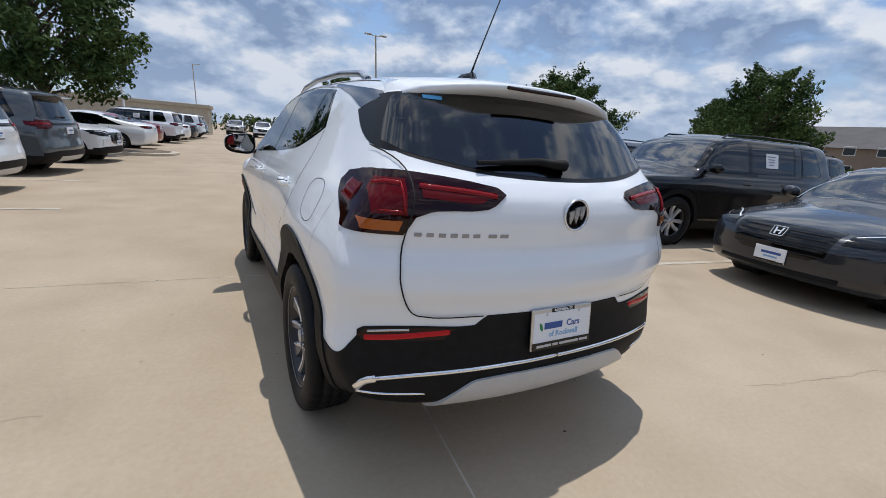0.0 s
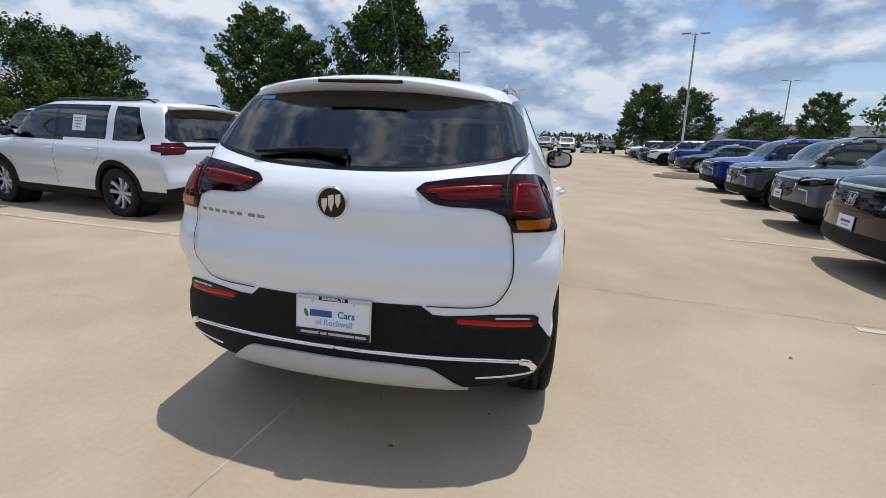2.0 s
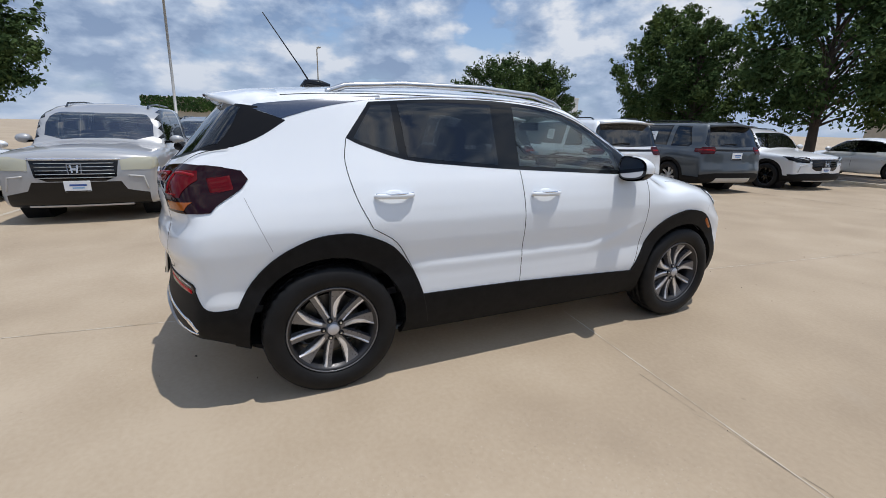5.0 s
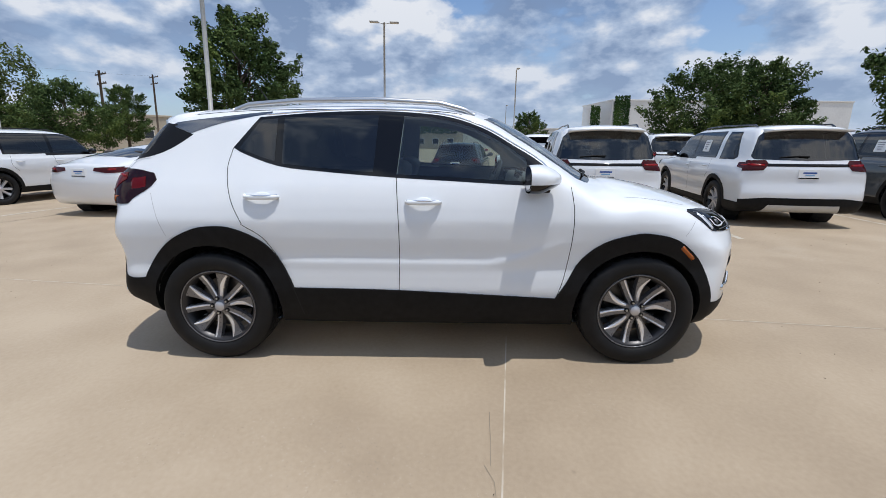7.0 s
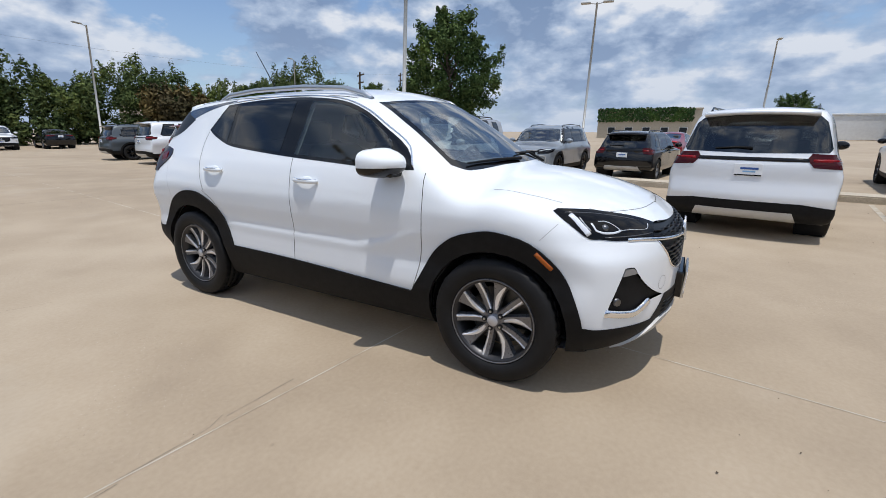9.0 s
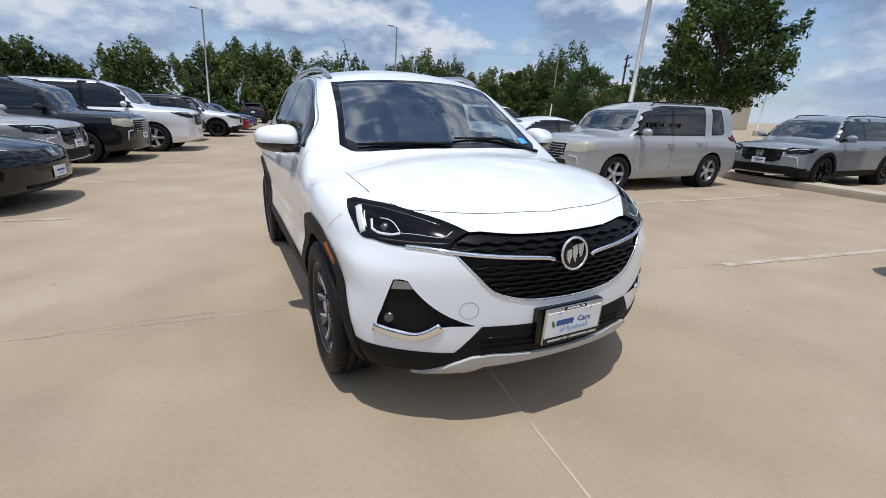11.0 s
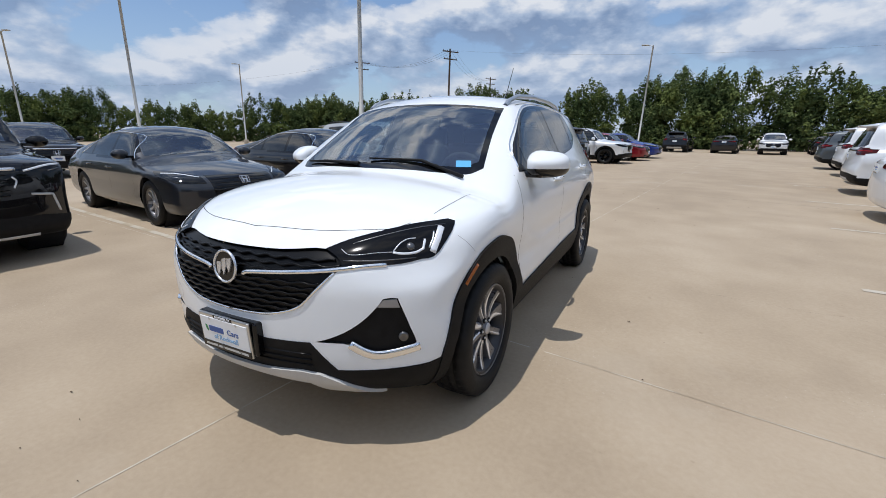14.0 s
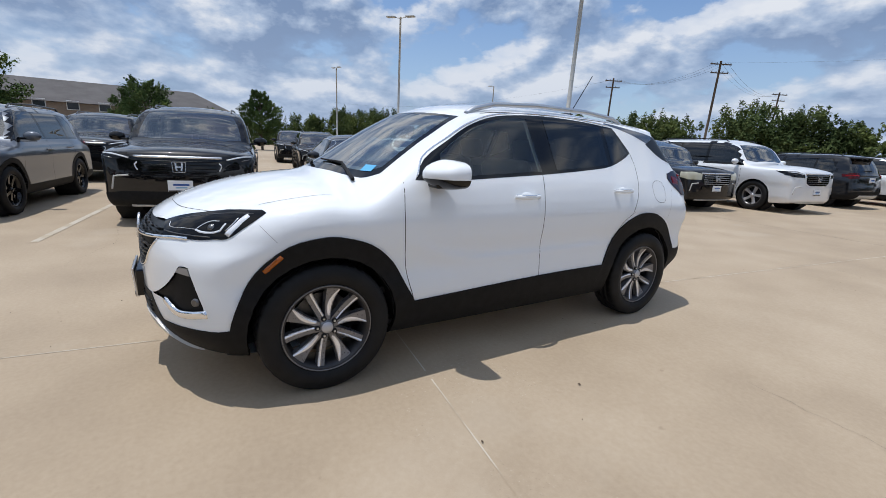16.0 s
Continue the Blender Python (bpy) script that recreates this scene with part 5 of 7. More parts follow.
# ---- parked cars ----
def suv_spec(r, f, half, high, hood, belt, axle, tyre, box=0.0):
    """Profiles of an estate-backed car: rear and front ends, half width, roof, hood and belt heights, axle place; box: how upright it is."""
    cowl = axle - 0.30
    return dict(
        top=[(r - 0.1, high - 0.14), (r + 0.35, high - 0.05 + 0.03 * box), (r + 1.1, high), (0.0, high), (0.45 + 0.1 * box, high - 0.06), (0.62 + 0.1 * box, high - 0.14), (cowl, hood + 0.05), (cowl + 0.14, hood + 0.015), (f - 0.5, hood - 0.045 + 0.02 * box), (f - 0.16, hood - 0.10 + 0.02 * box), (f + 0.3, hood - 0.5)],
        crown=[(-3, 0.10), (0.3, 0.12), (0.9, 0.18), (1.3, 0.10), (3, 0.10)],
        wide=[(0.1, half * 0.86), (0.25, half * 0.93), (0.45, half * 0.985), (0.65, half * 0.985), (0.85, half), (belt - 0.08, half * 0.975), (belt, half * 0.935), (high - 0.22, half * (0.79 + 0.05 * box)), (high, half * (0.66 + 0.07 * box)), (high + 0.2, half * 0.5)],
        rear=[(0.1, r + 0.35), (0.3, r + 0.10), (0.45, r + 0.01), (0.6, r), (0.8, r + 0.04), (belt - 0.1, r + 0.06), (belt + 0.02, r + 0.11), (high - 0.1, r + 0.42 - 0.17 * box), (high + 0.2, r + 0.75 - 0.3 * box)],
        front=[(0.1, f - 0.25), (0.25, f - 0.07), (0.4, f), (0.65, f), (hood - 0.25, f - 0.02), (hood - 0.1, f - 0.06), (hood + 0.05, f - 0.29), (hood + 0.2, f - 0.8)],
        bottom=[(r, 0.34), (r + 0.6, 0.26), (f - 0.6, 0.24), (f, 0.30)],
        bow=(0.13 - 0.05 * box, 0.06, 0.16 - 0.10 * box, 0.12), haunch=(0.012, -axle, axle, 0.05, 0.05), taper=(r + 1.3, f - 0.9, belt - 0.1), round=0.022,
        ends=(r, f), half=half, high=high, hood=hood, belt=belt, axle=axle, tyre=tyre, kind="suv", box=box)


def sedan_spec(r, f, half, high, hood, belt, axle, tyre, deck, fast=0.0):
    cowl = axle - 0.42
    return dict(
        top=[(r - 0.1, deck - 0.05), (r + 0.25, deck + 0.01), (r + 0.55, deck + 0.05 + 0.04 * fast), (-0.95 - 0.25 * fast, high - 0.14), (-0.5, high - 0.03), (-0.1, high), (0.25, high - 0.03), (0.5, high - 0.11), (cowl, hood + 0.06), (cowl + 0.14, hood + 0.02), (f - 0.6, hood - 0.09), (f - 0.2, hood - 0.19), (f + 0.3, hood - 0.5)],
        crown=[(-3, 0.10), (-1.4, 0.14), (-0.6, 0.16), (0.3, 0.16), (0.9, 0.2), (1.3, 0.12), (3, 0.12)],
        wide=[(0.1, half * 0.86), (0.22, half * 0.94), (0.4, half * 0.985), (0.55, half * 0.985), (0.7, half), (belt - 0.08, half * 0.97), (belt, half * 0.925), (high - 0.18, half * 0.72), (high, half * 0.58), (high + 0.2, half * 0.42)],
        rear=[(0.1, r + 0.35), (0.28, r + 0.08), (0.45, r + 0.01), (0.65, r), (deck - 0.1, r + 0.05), (deck + 0.05, r + 0.10), (deck + 0.4, r + 0.5), (high + 0.3, r + 1.0)],
        front=[(0.1, f - 0.25), (0.22, f - 0.06), (0.38, f), (0.55, f), (hood - 0.28, f - 0.04), (hood - 0.14, f - 0.12), (hood + 0.05, f - 0.45), (hood + 0.2, f - 1.0)],
        bottom=[(r, 0.30), (r + 0.6, 0.20), (f - 0.6, 0.19), (f, 0.22)],
        bow=(0.15, 0.08, 0.2, 0.18), haunch=(0.012, -axle, axle, 0.05, 0.05), taper=(r + 1.3, f - 0.9, belt - 0.1), round=0.022,
        ends=(r, f), half=half, high=high, hood=hood, belt=belt, axle=axle, tyre=tyre, kind="sedan", deck=deck, fast=fast, box=0)


def car_zones(s):
    (r, f), half, high, belt, hood, a = s["ends"], s["half"], s["high"], s["belt"], s["hood"], s["axle"]
    ra = s["tyre"] + 0.045
    z, suv, b = [], s["kind"] == "suv", s["box"]
    back = -1.02 if s.get("bed") else r + (0.62 if suv else 0.95)
    fore = a - (0.38 if suv else 0.5)
    top = high - 0.115
    if suv:
        dlo = [(back - 0.02, belt + 0.09), (back + 0.06, belt + 0.04), (0.0, belt + 0.02), (fore, belt + 0.005), (fore - 0.10, belt + 0.10), (0.62 + 0.1 * b, top - 0.08), (0.42 + 0.1 * b, top - 0.01), (0, top + 0.02), (-0.9, top + 0.015), (back + 0.22 - 0.1 * b, top - 0.01)]
        gaps = [-0.10, -1.08]
    else:
        dlo = [(back, belt + 0.05), (-0.6, belt + 0.02), (0.3, belt + 0.01), (fore, belt), (fore - 0.12, belt + 0.08), (0.55, top - 0.06), (0.25, top), (-0.3, top + 0.01), (-0.75, top - 0.04), (back + 0.35, belt + 0.17)]
        gaps = [-0.10, -0.98]
    if s.get("split"):
        z += [("frame", "side", clipped(dlo, 0, s["split"][1], True)), ("frame", "side", clipped(dlo, 0, s["split"][0], False))]
        gaps[1] = s["split"][1] + 0.0
    else:
        z.append(("frame", "side", dlo))
    lo, hi = min(p[0] for p in dlo), max(p[0] for p in dlo)
    panes = [("front_pane", gaps[0] + 0.05, hi), ("rear_pane", gaps[1] + 0.04, gaps[0] - 0.04), ("quarter_pane", lo, s["split"][0] - 0.03 if s.get("split") else gaps[1] - 0.02)]
    mid_z = sum(p[1] for p in dlo) / len(dlo)
    mid_y = (lo + hi) / 2
    inset = [(mid_y + (y - mid_y) * 0.965, mid_z + (q - mid_z) * 0.88) for y, q in dlo]
    for name, y0, y1 in panes:
        clip = clipped(clipped(inset, 0, y0, True), 0, y1, False)
        if len(clip) > 2:
            z.append((name, "side", clip))
    cowl = a - (0.30 if suv else 0.42)
    t0 = 0.52 + 0.1 * b if suv else 0.40
    w0, w1 = half * 0.70, half * 0.86
    z.append(("screen", "top", both([(0, cowl - 0.01), (w1 * 0.6, cowl - 0.04), (w1 * 0.88, cowl - 0.14), (w1 * 0.87, cowl - 0.26), (w0 * 0.92, t0 + 0.04), (w0 * 0.8, t0), (0, t0 + 0.05)])))
    if suv and not s.get("bed"):
        zg = belt + 0.06
        z.append(("rear_glass", "rear", both([(0, high - 0.11), (half * 0.62, high - 0.135), (half * 0.71, high - 0.22), (half * 0.81, zg + 0.05), (half * 0.78, zg), (0, zg - 0.02)])))
    elif not suv:
        y0, y1 = r + 0.62, -0.80 - 0.25 * s["fast"]
        z.append(("rear_glass", "top", both([(0, y0 - 0.02), (half * 0.60, y0 + 0.05), (half * 0.66, y0 + 0.16), (half * 0.56, y1), (0, y1 + 0.06)])))
    if suv:
        e = 0.075
        z.append(("clad", "side", [(r - 0.1, 0.1), (r - 0.1, 0.46), (-a - ra - e, 0.46)] + [(-a + (ra + e) * math.cos(w), s["tyre"] + (ra + e) * math.sin(w)) for w in np.linspace(2.9, 0.2, 12)] + [(-a + ra + e, 0.40), (a - ra - e, 0.40)] + [(a + (ra + e) * math.cos(w), s["tyre"] + (ra + e) * math.sin(w)) for w in np.linspace(2.9, 0.2, 12)] + [(a + ra + e, 0.42), (f + 0.1, 0.42), (f + 0.1, 0.1)]))
        z.append(("clad", "rear", [(-half - 0.1, 0.1), (half + 0.1, 0.1), (half + 0.1, 0.50), (half * 0.6, 0.56), (-half * 0.6, 0.56), (-half - 0.1, 0.50)]))
        z.append(("clad", "front", [(-half - 0.1, 0.1), (half + 0.1, 0.1), (half + 0.1, 0.44), (half * 0.7, 0.50), (-half * 0.7, 0.50), (-half - 0.1, 0.44)]))
        z.append(("skid", "rear", [(-half * 0.6, 0.30), (half * 0.6, 0.30), (half * 0.54, 0.44), (-half * 0.54, 0.44)]))
    else:
        z.append(("clad", "rear", [(-half * 0.8, 0.1), (half * 0.8, 0.1), (half * 0.7, 0.36), (-half * 0.7, 0.36)]))
        z.append(("clad", "front", [(-half * 0.85, 0.1), (half * 0.85, 0.1), (half * 0.75, 0.34), (-half * 0.75, 0.34)]))
    gz0 = hood - 0.20
    z.append(("grille", "front", s.get("grille") or [(-half * 0.52, gz0), (half * 0.52, gz0), (half * 0.48, gz0 - 0.24), (half * 0.35, gz0 - 0.30), (-half * 0.35, gz0 - 0.30), (-half * 0.48, gz0 - 0.24)]))
    if s.get("intake"):
        z.append(("grille", "front", s["intake"]))
    hl = s.get("head") or [(half * 0.56, gz0 - 0.10), (half * 0.58, gz0 - 0.01), (half * 0.78, gz0 + 0.05), (half * 0.96, gz0 + 0.05), (half * 1.0, gz0 - 0.02), (half * 0.9, gz0 - 0.09)]
    tz = belt if suv else s["deck"] - 0.12
    tl = s.get("tail") or ([(half * 0.58, tz - 0.02), (half * 0.62, tz + 0.05), (half * 1.02, tz + 0.03), (half * 1.02, tz - 0.14), (half * 0.66, tz - 0.12)] if suv else [(half * 0.34, tz - 0.03), (half * 0.36, tz + 0.03), (half * 1.02, tz + 0.05), (half * 1.02, tz - 0.05), (half * 0.6, tz - 0.07)])
    for m in (lambda o: o, mirrored):
        z += [("head", "front", m(hl)), ("tail", "rear", m(tl))]
    ty = r + (0.48 if suv else 0.40)
    z += [("tail", "side", [(r - 0.1, tz + 0.03), (ty, tz + 0.0), (ty - 0.05, tz - 0.08), (r - 0.1, tz - 0.14)] if suv else [(r - 0.1, tz + 0.045), (ty, tz + 0.02), (ty - 0.08, tz - 0.03), (r - 0.1, tz - 0.05)])]
    z += [("head", "side", [(f - 0.22, 0.955), (f + 0.1, 0.965), (f + 0.1, 0.80), (f - 0.16, 0.84)] if "head" in s else [(f - 0.55, gz0 + 0.05), (f + 0.1, gz0 + 0.05), (f + 0.1, gz0 - 0.08), (f - 0.40, gz0 - 0.01)])]
    for y in (-a, a):
        z.append(("hole", "side", ring(y, s["tyre"], ra, 20)))
        z.append(("hole", "side", [(y - ra * 0.97, 0.05), (y + ra * 0.97, 0.05), (y + ra * 0.97, s["tyre"] - 0.02), (y - ra * 0.97, s["tyre"] - 0.02)]))
    return z


def small_plate(parent, m, words=True):
    ob = part("plate", box_bm(bmesh.new(), (0.31, 0.155, 0.012), m, 0.003), PLATE_WHITE, parent, "white plate")
    if words:
        box_part("plate_bar", (0.20, 0.026, 0.002), m @ pose(0.01, 0.018, 0.007), BLUE_INK, ob, bevel=0)
        box_part("plate_bar", (0.14, 0.018, 0.002), m @ pose(0.01, -0.022, 0.007), PALE_BLUE_INK, ob, bevel=0)
        box_part("plate_bar", (0.30, 0.016, 0.002), m @ pose(0, -0.068, 0.007), GLOSS_BLACK, ob, bevel=0)
    else:
        box_part("plate_bar", (0.22, 0.05, 0.002), m @ pose(0, 0, 0.007), GLOSS_BLACK, ob, bevel=0)
    return ob


def make_car(name, s, rim, paint_clad=False):
    car = new(name)
    field = body_field(s)
    (r, f), half, a, high, belt, hood = s["ends"], s["half"], s["axle"], s["high"], s["belt"], s["hood"]
    zt = min(0.85, hood - 0.28) if s["kind"] == "suv" else hood - 0.33
    bm = shell_mesh(field, ((-half * 0.45, half * 0.45), (r + 0.42, f - 0.42), (0.48, zt)), (8, 40, 4), 9)
    sh = Shell(field, bm, car_zones(s))
    painted = ["body"] + (["clad"] if paint_clad else [])
    sh.take("body", tuple(painted), PAINT, car)
    if not paint_clad:
        sh.take("cladding", "clad", CLADDING, car, 0, 0.006, 0.02, "black plastic lower trim")
    sh.take("skid_plate", "skid", SILVER, car, 0, 0.008, 0.015, "silver skid plate")
    for side in (1, -1):
        sh.take("window_frame", "frame", GLOSS_BLACK, car, side, 0.001, 0.003)
        sh.take("front_window", "front_pane", DIM, car, side, 0.0025)
        sh.take("rear_window", "rear_pane", TINT, car, side, 0.0025)
        sh.take("quarter_window", "quarter_pane", TINT, car, side, 0.0025)
        lamp = sh.take("tail_lamp", "tail", LAMP_DARK, car, side, 0.008, 0.012, "dark red tail lamp")
        tz = belt if s["kind"] == "suv" else s["deck"] - 0.12
        if lamp:
            mid = tz - 0.035 if s["kind"] == "suv" else tz - 0.005
            sh.ribbon("light_bar", "rear", [(side * half * 0.64, mid), (side * half * (0.86 if s["kind"] == "suv" else 0.78), mid + 0.005)], 0.042, LAMP_RED, lamp, 1, 0.012, thick=0.004, step=0.05)
            if s["kind"] == "suv":
                sh.ribbon("light_bar", "side", [(r + 0.22, mid), (r + 0.36, mid - 0.005)], 0.03, LAMP_RED, lamp, side, 0.012, thick=0.004, step=0.05)
        head = sh.take("headlamp", "head", s.get("head_mat", GLOSS_BLACK), car, side, 0.006, 0.012, "headlamp with a bright running strip")
        gz0 = hood - 0.20
        if head and "head" not in s:
            sh.ribbon("running_strip", "front", [(side * half * 0.60, gz0 - 0.02), (side * half * 0.80, gz0 + 0.025), (side * half * 0.93, gz0 + 0.03)], 0.022, LED_WHITE, head, 1, 0.009, thick=0.004, step=0.05)
            sh.ribbon("turn_strip", "front", [(side * half * 0.80, gz0 - 0.03), (side * half * 0.95, gz0 - 0.0)], 0.012, GUNMETAL, head, 1, 0.009, thick=0.004, step=0.05)
        for y, q in ((-0.22 + 0.2, belt - 0.13), (-1.05 + 0.12, belt - 0.11)):
            p, _ = sh.on("side", [(y, q)], side)
            tube_part("handle", [Vector(p[0]) + Vector((side * w, d, 0)) for d, w in ((-0.10, 0.0), (-0.06, 0.028), (0.06, 0.028), (0.10, 0.0))], 0.013, PAINT, car, sides=6)
        fore = a - (0.55 if s["kind"] == "suv" else 0.66)
        p, _ = sh.on("side", [(fore, belt + 0.06)], side)
        c = Vector(p[0])
        bm2 = bmesh.new()
        bmesh.ops.create_uvsphere(bm2, u_segments=12, v_segments=8, radius=1, matrix=Matrix.Translation(c + Vector((side * 0.16, -0.02, 0.03))) @ Matrix.Diagonal((0.115, 0.08, 0.075, 1)))
        cap = part("mirror", bm2, s.get("mirror_mat", PAINT), car, "door mirror", True)
        box_part("mirror_stalk", (0.13, 0.06, 0.035), Matrix.Translation(c + Vector((side * 0.05, 0, -0.01))), GLOSS_BLACK, cap)
        for line in ([(fore + 0.10, belt), (fore + 0.14, belt - 0.4), (fore + 0.05, 0.42)], [(-0.10, belt + 0.02), (-0.07, belt - 0.4), (-0.08, 0.42)], [(-1.08, belt + 0.03), (-1.12, belt - 0.2), (-1.0, s["tyre"] * 2 + 0.02)]):
            sh.ribbon("panel_gap", "side", line, 0.007, DARK, car, side, 0.001, step=0.06)
        if s["kind"] == "sedan":
            top = high - 0.115
            sh.ribbon("window_trim", "side", [(r + 0.97, belt + 0.05), (r + 1.3, belt + 0.165), (-0.75, top - 0.04), (-0.3, top + 0.008), (0.25, top - 0.004), (0.55, top - 0.066), (fore + 0.01, belt + 0.085), (fore + 0.08, belt + 0.02)], 0.012, CHROME, car, side, 0.006, "bright window trim", thick=0.006, step=0.05)
        if s["kind"] == "suv":
            pts = []
            for y, up in ((0.30, 0.0), (0.20, 0.04), (-0.6, 0.05), ((r + 0.75 if not s.get("bed") else -0.8), 0.04), ((r + 0.65 if not s.get("bed") else -0.9), 0.0)):
                p, _ = sh.on("top", [(half * 0.60, y)])
                pts.append(Vector((side * half * 0.60, y, p[0][2] + up)))
            tube_part("roof_rail", pts, 0.016, GLOSS_BLACK, car, "black roof rail", 6)
        for y in (-a, a):
            v, fc = lathe([(-0.32, 0.05), (-0.32, s["tyre"] + 0.05), (0.0, s["tyre"] + 0.05)], 20)
            mesh_object("wheel_well", [(side * (half * 0.94 + x), y + b, s["tyre"] + c2) for x, b, c2 in v], fc, DARK, car)
            make_wheel(car, (side * (half - 0.125), y, s["tyre"]), side, s["tyre"], 0.225, s["tyre"] * 0.665, rim)
    if s.get("sheets"):
        for y, q in s["sheets"]:
            p, no = sh.on("side", [(y, q)], -1)
            turn = Vector(no[0]).to_track_quat("Z", "Y").to_matrix().to_4x4()
            m2 = Matrix.Translation(Vector(p[0]) + 0.006 * Vector(no[0])) @ turn
            sheet = box_part("price_sheet", (0.30, 0.24, 0.002), m2, PAPER, car, "white price sheet in the window", 0)
            for k in range(4):
                box_part("print_bar", (0.20 - 0.03 * k, 0.018, 0.001), m2 @ pose(-0.02, 0.07 - 0.045 * k, 0.002), GREY_INK, sheet, bevel=0)
    if s["kind"] == "suv" and "grille" not in s:
        gt = hood - 0.195
        sh.ribbon("grille_top_strip", "front", [(-half * 0.54, gt), (half * 0.54, gt)], 0.036, BADGE, car, 1, 0.010, "bright strip over the grille", thick=0.012, step=0.06)
        for side in (1, -1):
            sh.ribbon("bumper_blade", "front", [(side * half * 0.62, 0.72), (side * half * 0.80, 0.70), (side * half * 0.84, 0.52)], 0.024, SILVER, car, 1, 0.010, "silver bumper blade", thick=0.012, step=0.05)
    sh.take("windscreen", "screen", DIM_SCREEN, car, 0, 0.002)
    sh.take("rear_screen", "rear_glass", REAR_TINT, car, 0, 0.002)
    g = sh.take("grille", "grille", GLOSS_BLACK, car, 0, 0.002, 0.012, "black grille")
    if "grille" not in s:
        for i in range(5):
            sh.ribbon("grille_slat", "front", [(-half * 0.46, hood - 0.25 - 0.05 * i), (half * 0.46, hood - 0.25 - 0.05 * i)], 0.012, s.get("slat", GUNMETAL), g, 1, 0.008, thick=0.006, step=0.08)
        p, no = sh.on("front", [(0, hood - (0.33 if s["kind"] == "suv" else 0.285))])
        out = Vector(no[0])
        flat = Vector((0, 0, 1)).cross(out).normalized()
        rise = out.cross(flat)
        seat_m = Matrix.Translation(Vector(p[0]) + 0.022 * out) @ Matrix((flat, rise, out)).transposed().to_4x4()
        k = 1.35 if s["kind"] == "suv" else 1.1
        for dx, dy, w, h2, tilt in ((-0.026 * k, 0, 0.016 * k, 0.078 * k, 7), (0.026 * k, 0, 0.016 * k, 0.078 * k, -7), (0, 0, 0.05 * k, 0.014 * k, 0), (-0.058 * k, 0, 0.007, 0.10 * k, 4), (0.058 * k, 0, 0.007, 0.10 * k, -4), (0, 0.051 * k, 0.118 * k, 0.007, 0), (0, -0.051 * k, 0.106 * k, 0.007, 0)):
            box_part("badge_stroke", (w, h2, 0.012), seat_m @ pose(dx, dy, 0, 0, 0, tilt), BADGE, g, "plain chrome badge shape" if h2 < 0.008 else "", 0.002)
        for side in (1, -1):
            if s["kind"] == "suv" and not s.get("head_mat"):
                sh.ribbon("grille_hook", "front", [(side * half * 0.50, hood - 0.27), (side * half * 0.53, hood - 0.31), (side * half * 0.50, hood - 0.38)], 0.016, LED_WHITE, g, 1, 0.012, thick=0.006, step=0.04)
        sh.ribbon("lower_lip", "front", [(-half * 0.62, 0.30), (half * 0.62, 0.30)], 0.05, SILVER if s["kind"] == "suv" else CLADDING, g, 1, 0.014, thick=0.012, step=0.08)
    # lining so that the cabin reads dark, and seats
    sh.take("lining", ("body", "frame"), LINER, car, 0, -0.035, 0, "", True, lambda m: (m[:, 2] > 0.45) & (m[:, 1] < a - 0.2))
    box_part("cabin_floor", (half * 1.6, 3.0, 0.04), pose(0, -0.4, 0.42), LINER, car)
    box_part("dashboard", (half * 1.5, 0.4, 0.2), pose(0, a - 0.75, belt - 0.08), LINER, car, bevel=0.04)
    for x in (-0.37, 0.37):
        for y in (0.0, -0.92):
            box_part("seat_back", (0.48, 0.16, 0.66), pose(x, y - 0.25, belt - 0.12, -14), SEAT, car, bevel=0.05)
            box_part("head_restraint", (0.24, 0.10, 0.16), pose(x, y - 0.35, belt + 0.27), SEAT, car, bevel=0.04)
    zp = 0.43 if s["kind"] == "sedan" else 0.58
    p, _ = sh.on("front", [(0, zp)])
    small_plate(car, pose(0, p[0][1] + 0.01, zp, 90, 0, 180))
    zp = belt - 0.17 if s["kind"] == "suv" else s["deck"] - 0.18
    p, _ = sh.on("rear", [(0, zp)])
    small_plate(car, pose(0, p[0][1] - 0.008, zp, 88, 0, 0), s.get("dealer", True))
    if s.get("bed"):
        part("cab_rear_window", box_bm(bmesh.new(), (1.36, 0.03, 0.34), pose(0, -1.125, 1.50, 16), 0.012), GLOSS_BLACK, car, "dark cab rear window")
        # flat black sheet at rim height paints the open bed's shaded inside
        part("bed_floor", box_bm(bmesh.new(), (1.52, 1.22, 0.02), pose(0, -2.0, 1.178), 0.008), CLADDING, car, "flat black sheet standing for the shaded inside of the open load bed")
        part("tailgate_handle", box_bm(bmesh.new(), (0.22, 0.03, 0.07), pose(0, r + 0.02, 1.02), 0.01), CLADDING, car)
    if s["kind"] == "suv" and not s.get("bed"):
        sh.ribbon("tail_band", "rear", [(-half * 0.60, belt - 0.03), (half * 0.60, belt - 0.03)], 0.055, GLOSS_BLACK, car, 1, 0.005, thick=0.006, step=0.06)
        p, no = sh.on("rear", [(0.0, belt + 0.10), (-0.15, belt + 0.11), (-0.42, belt + 0.09)])
        tube_part("rear_wiper", [Vector(q) + 0.02 * Vector(m) for q, m in zip(p, no)], [0.018, 0.012, 0.007], CLADDING, car, sides=6)
        p, _ = sh.on("top", [(0, r + 0.42)])
        verts, faces, n = [], [], 13
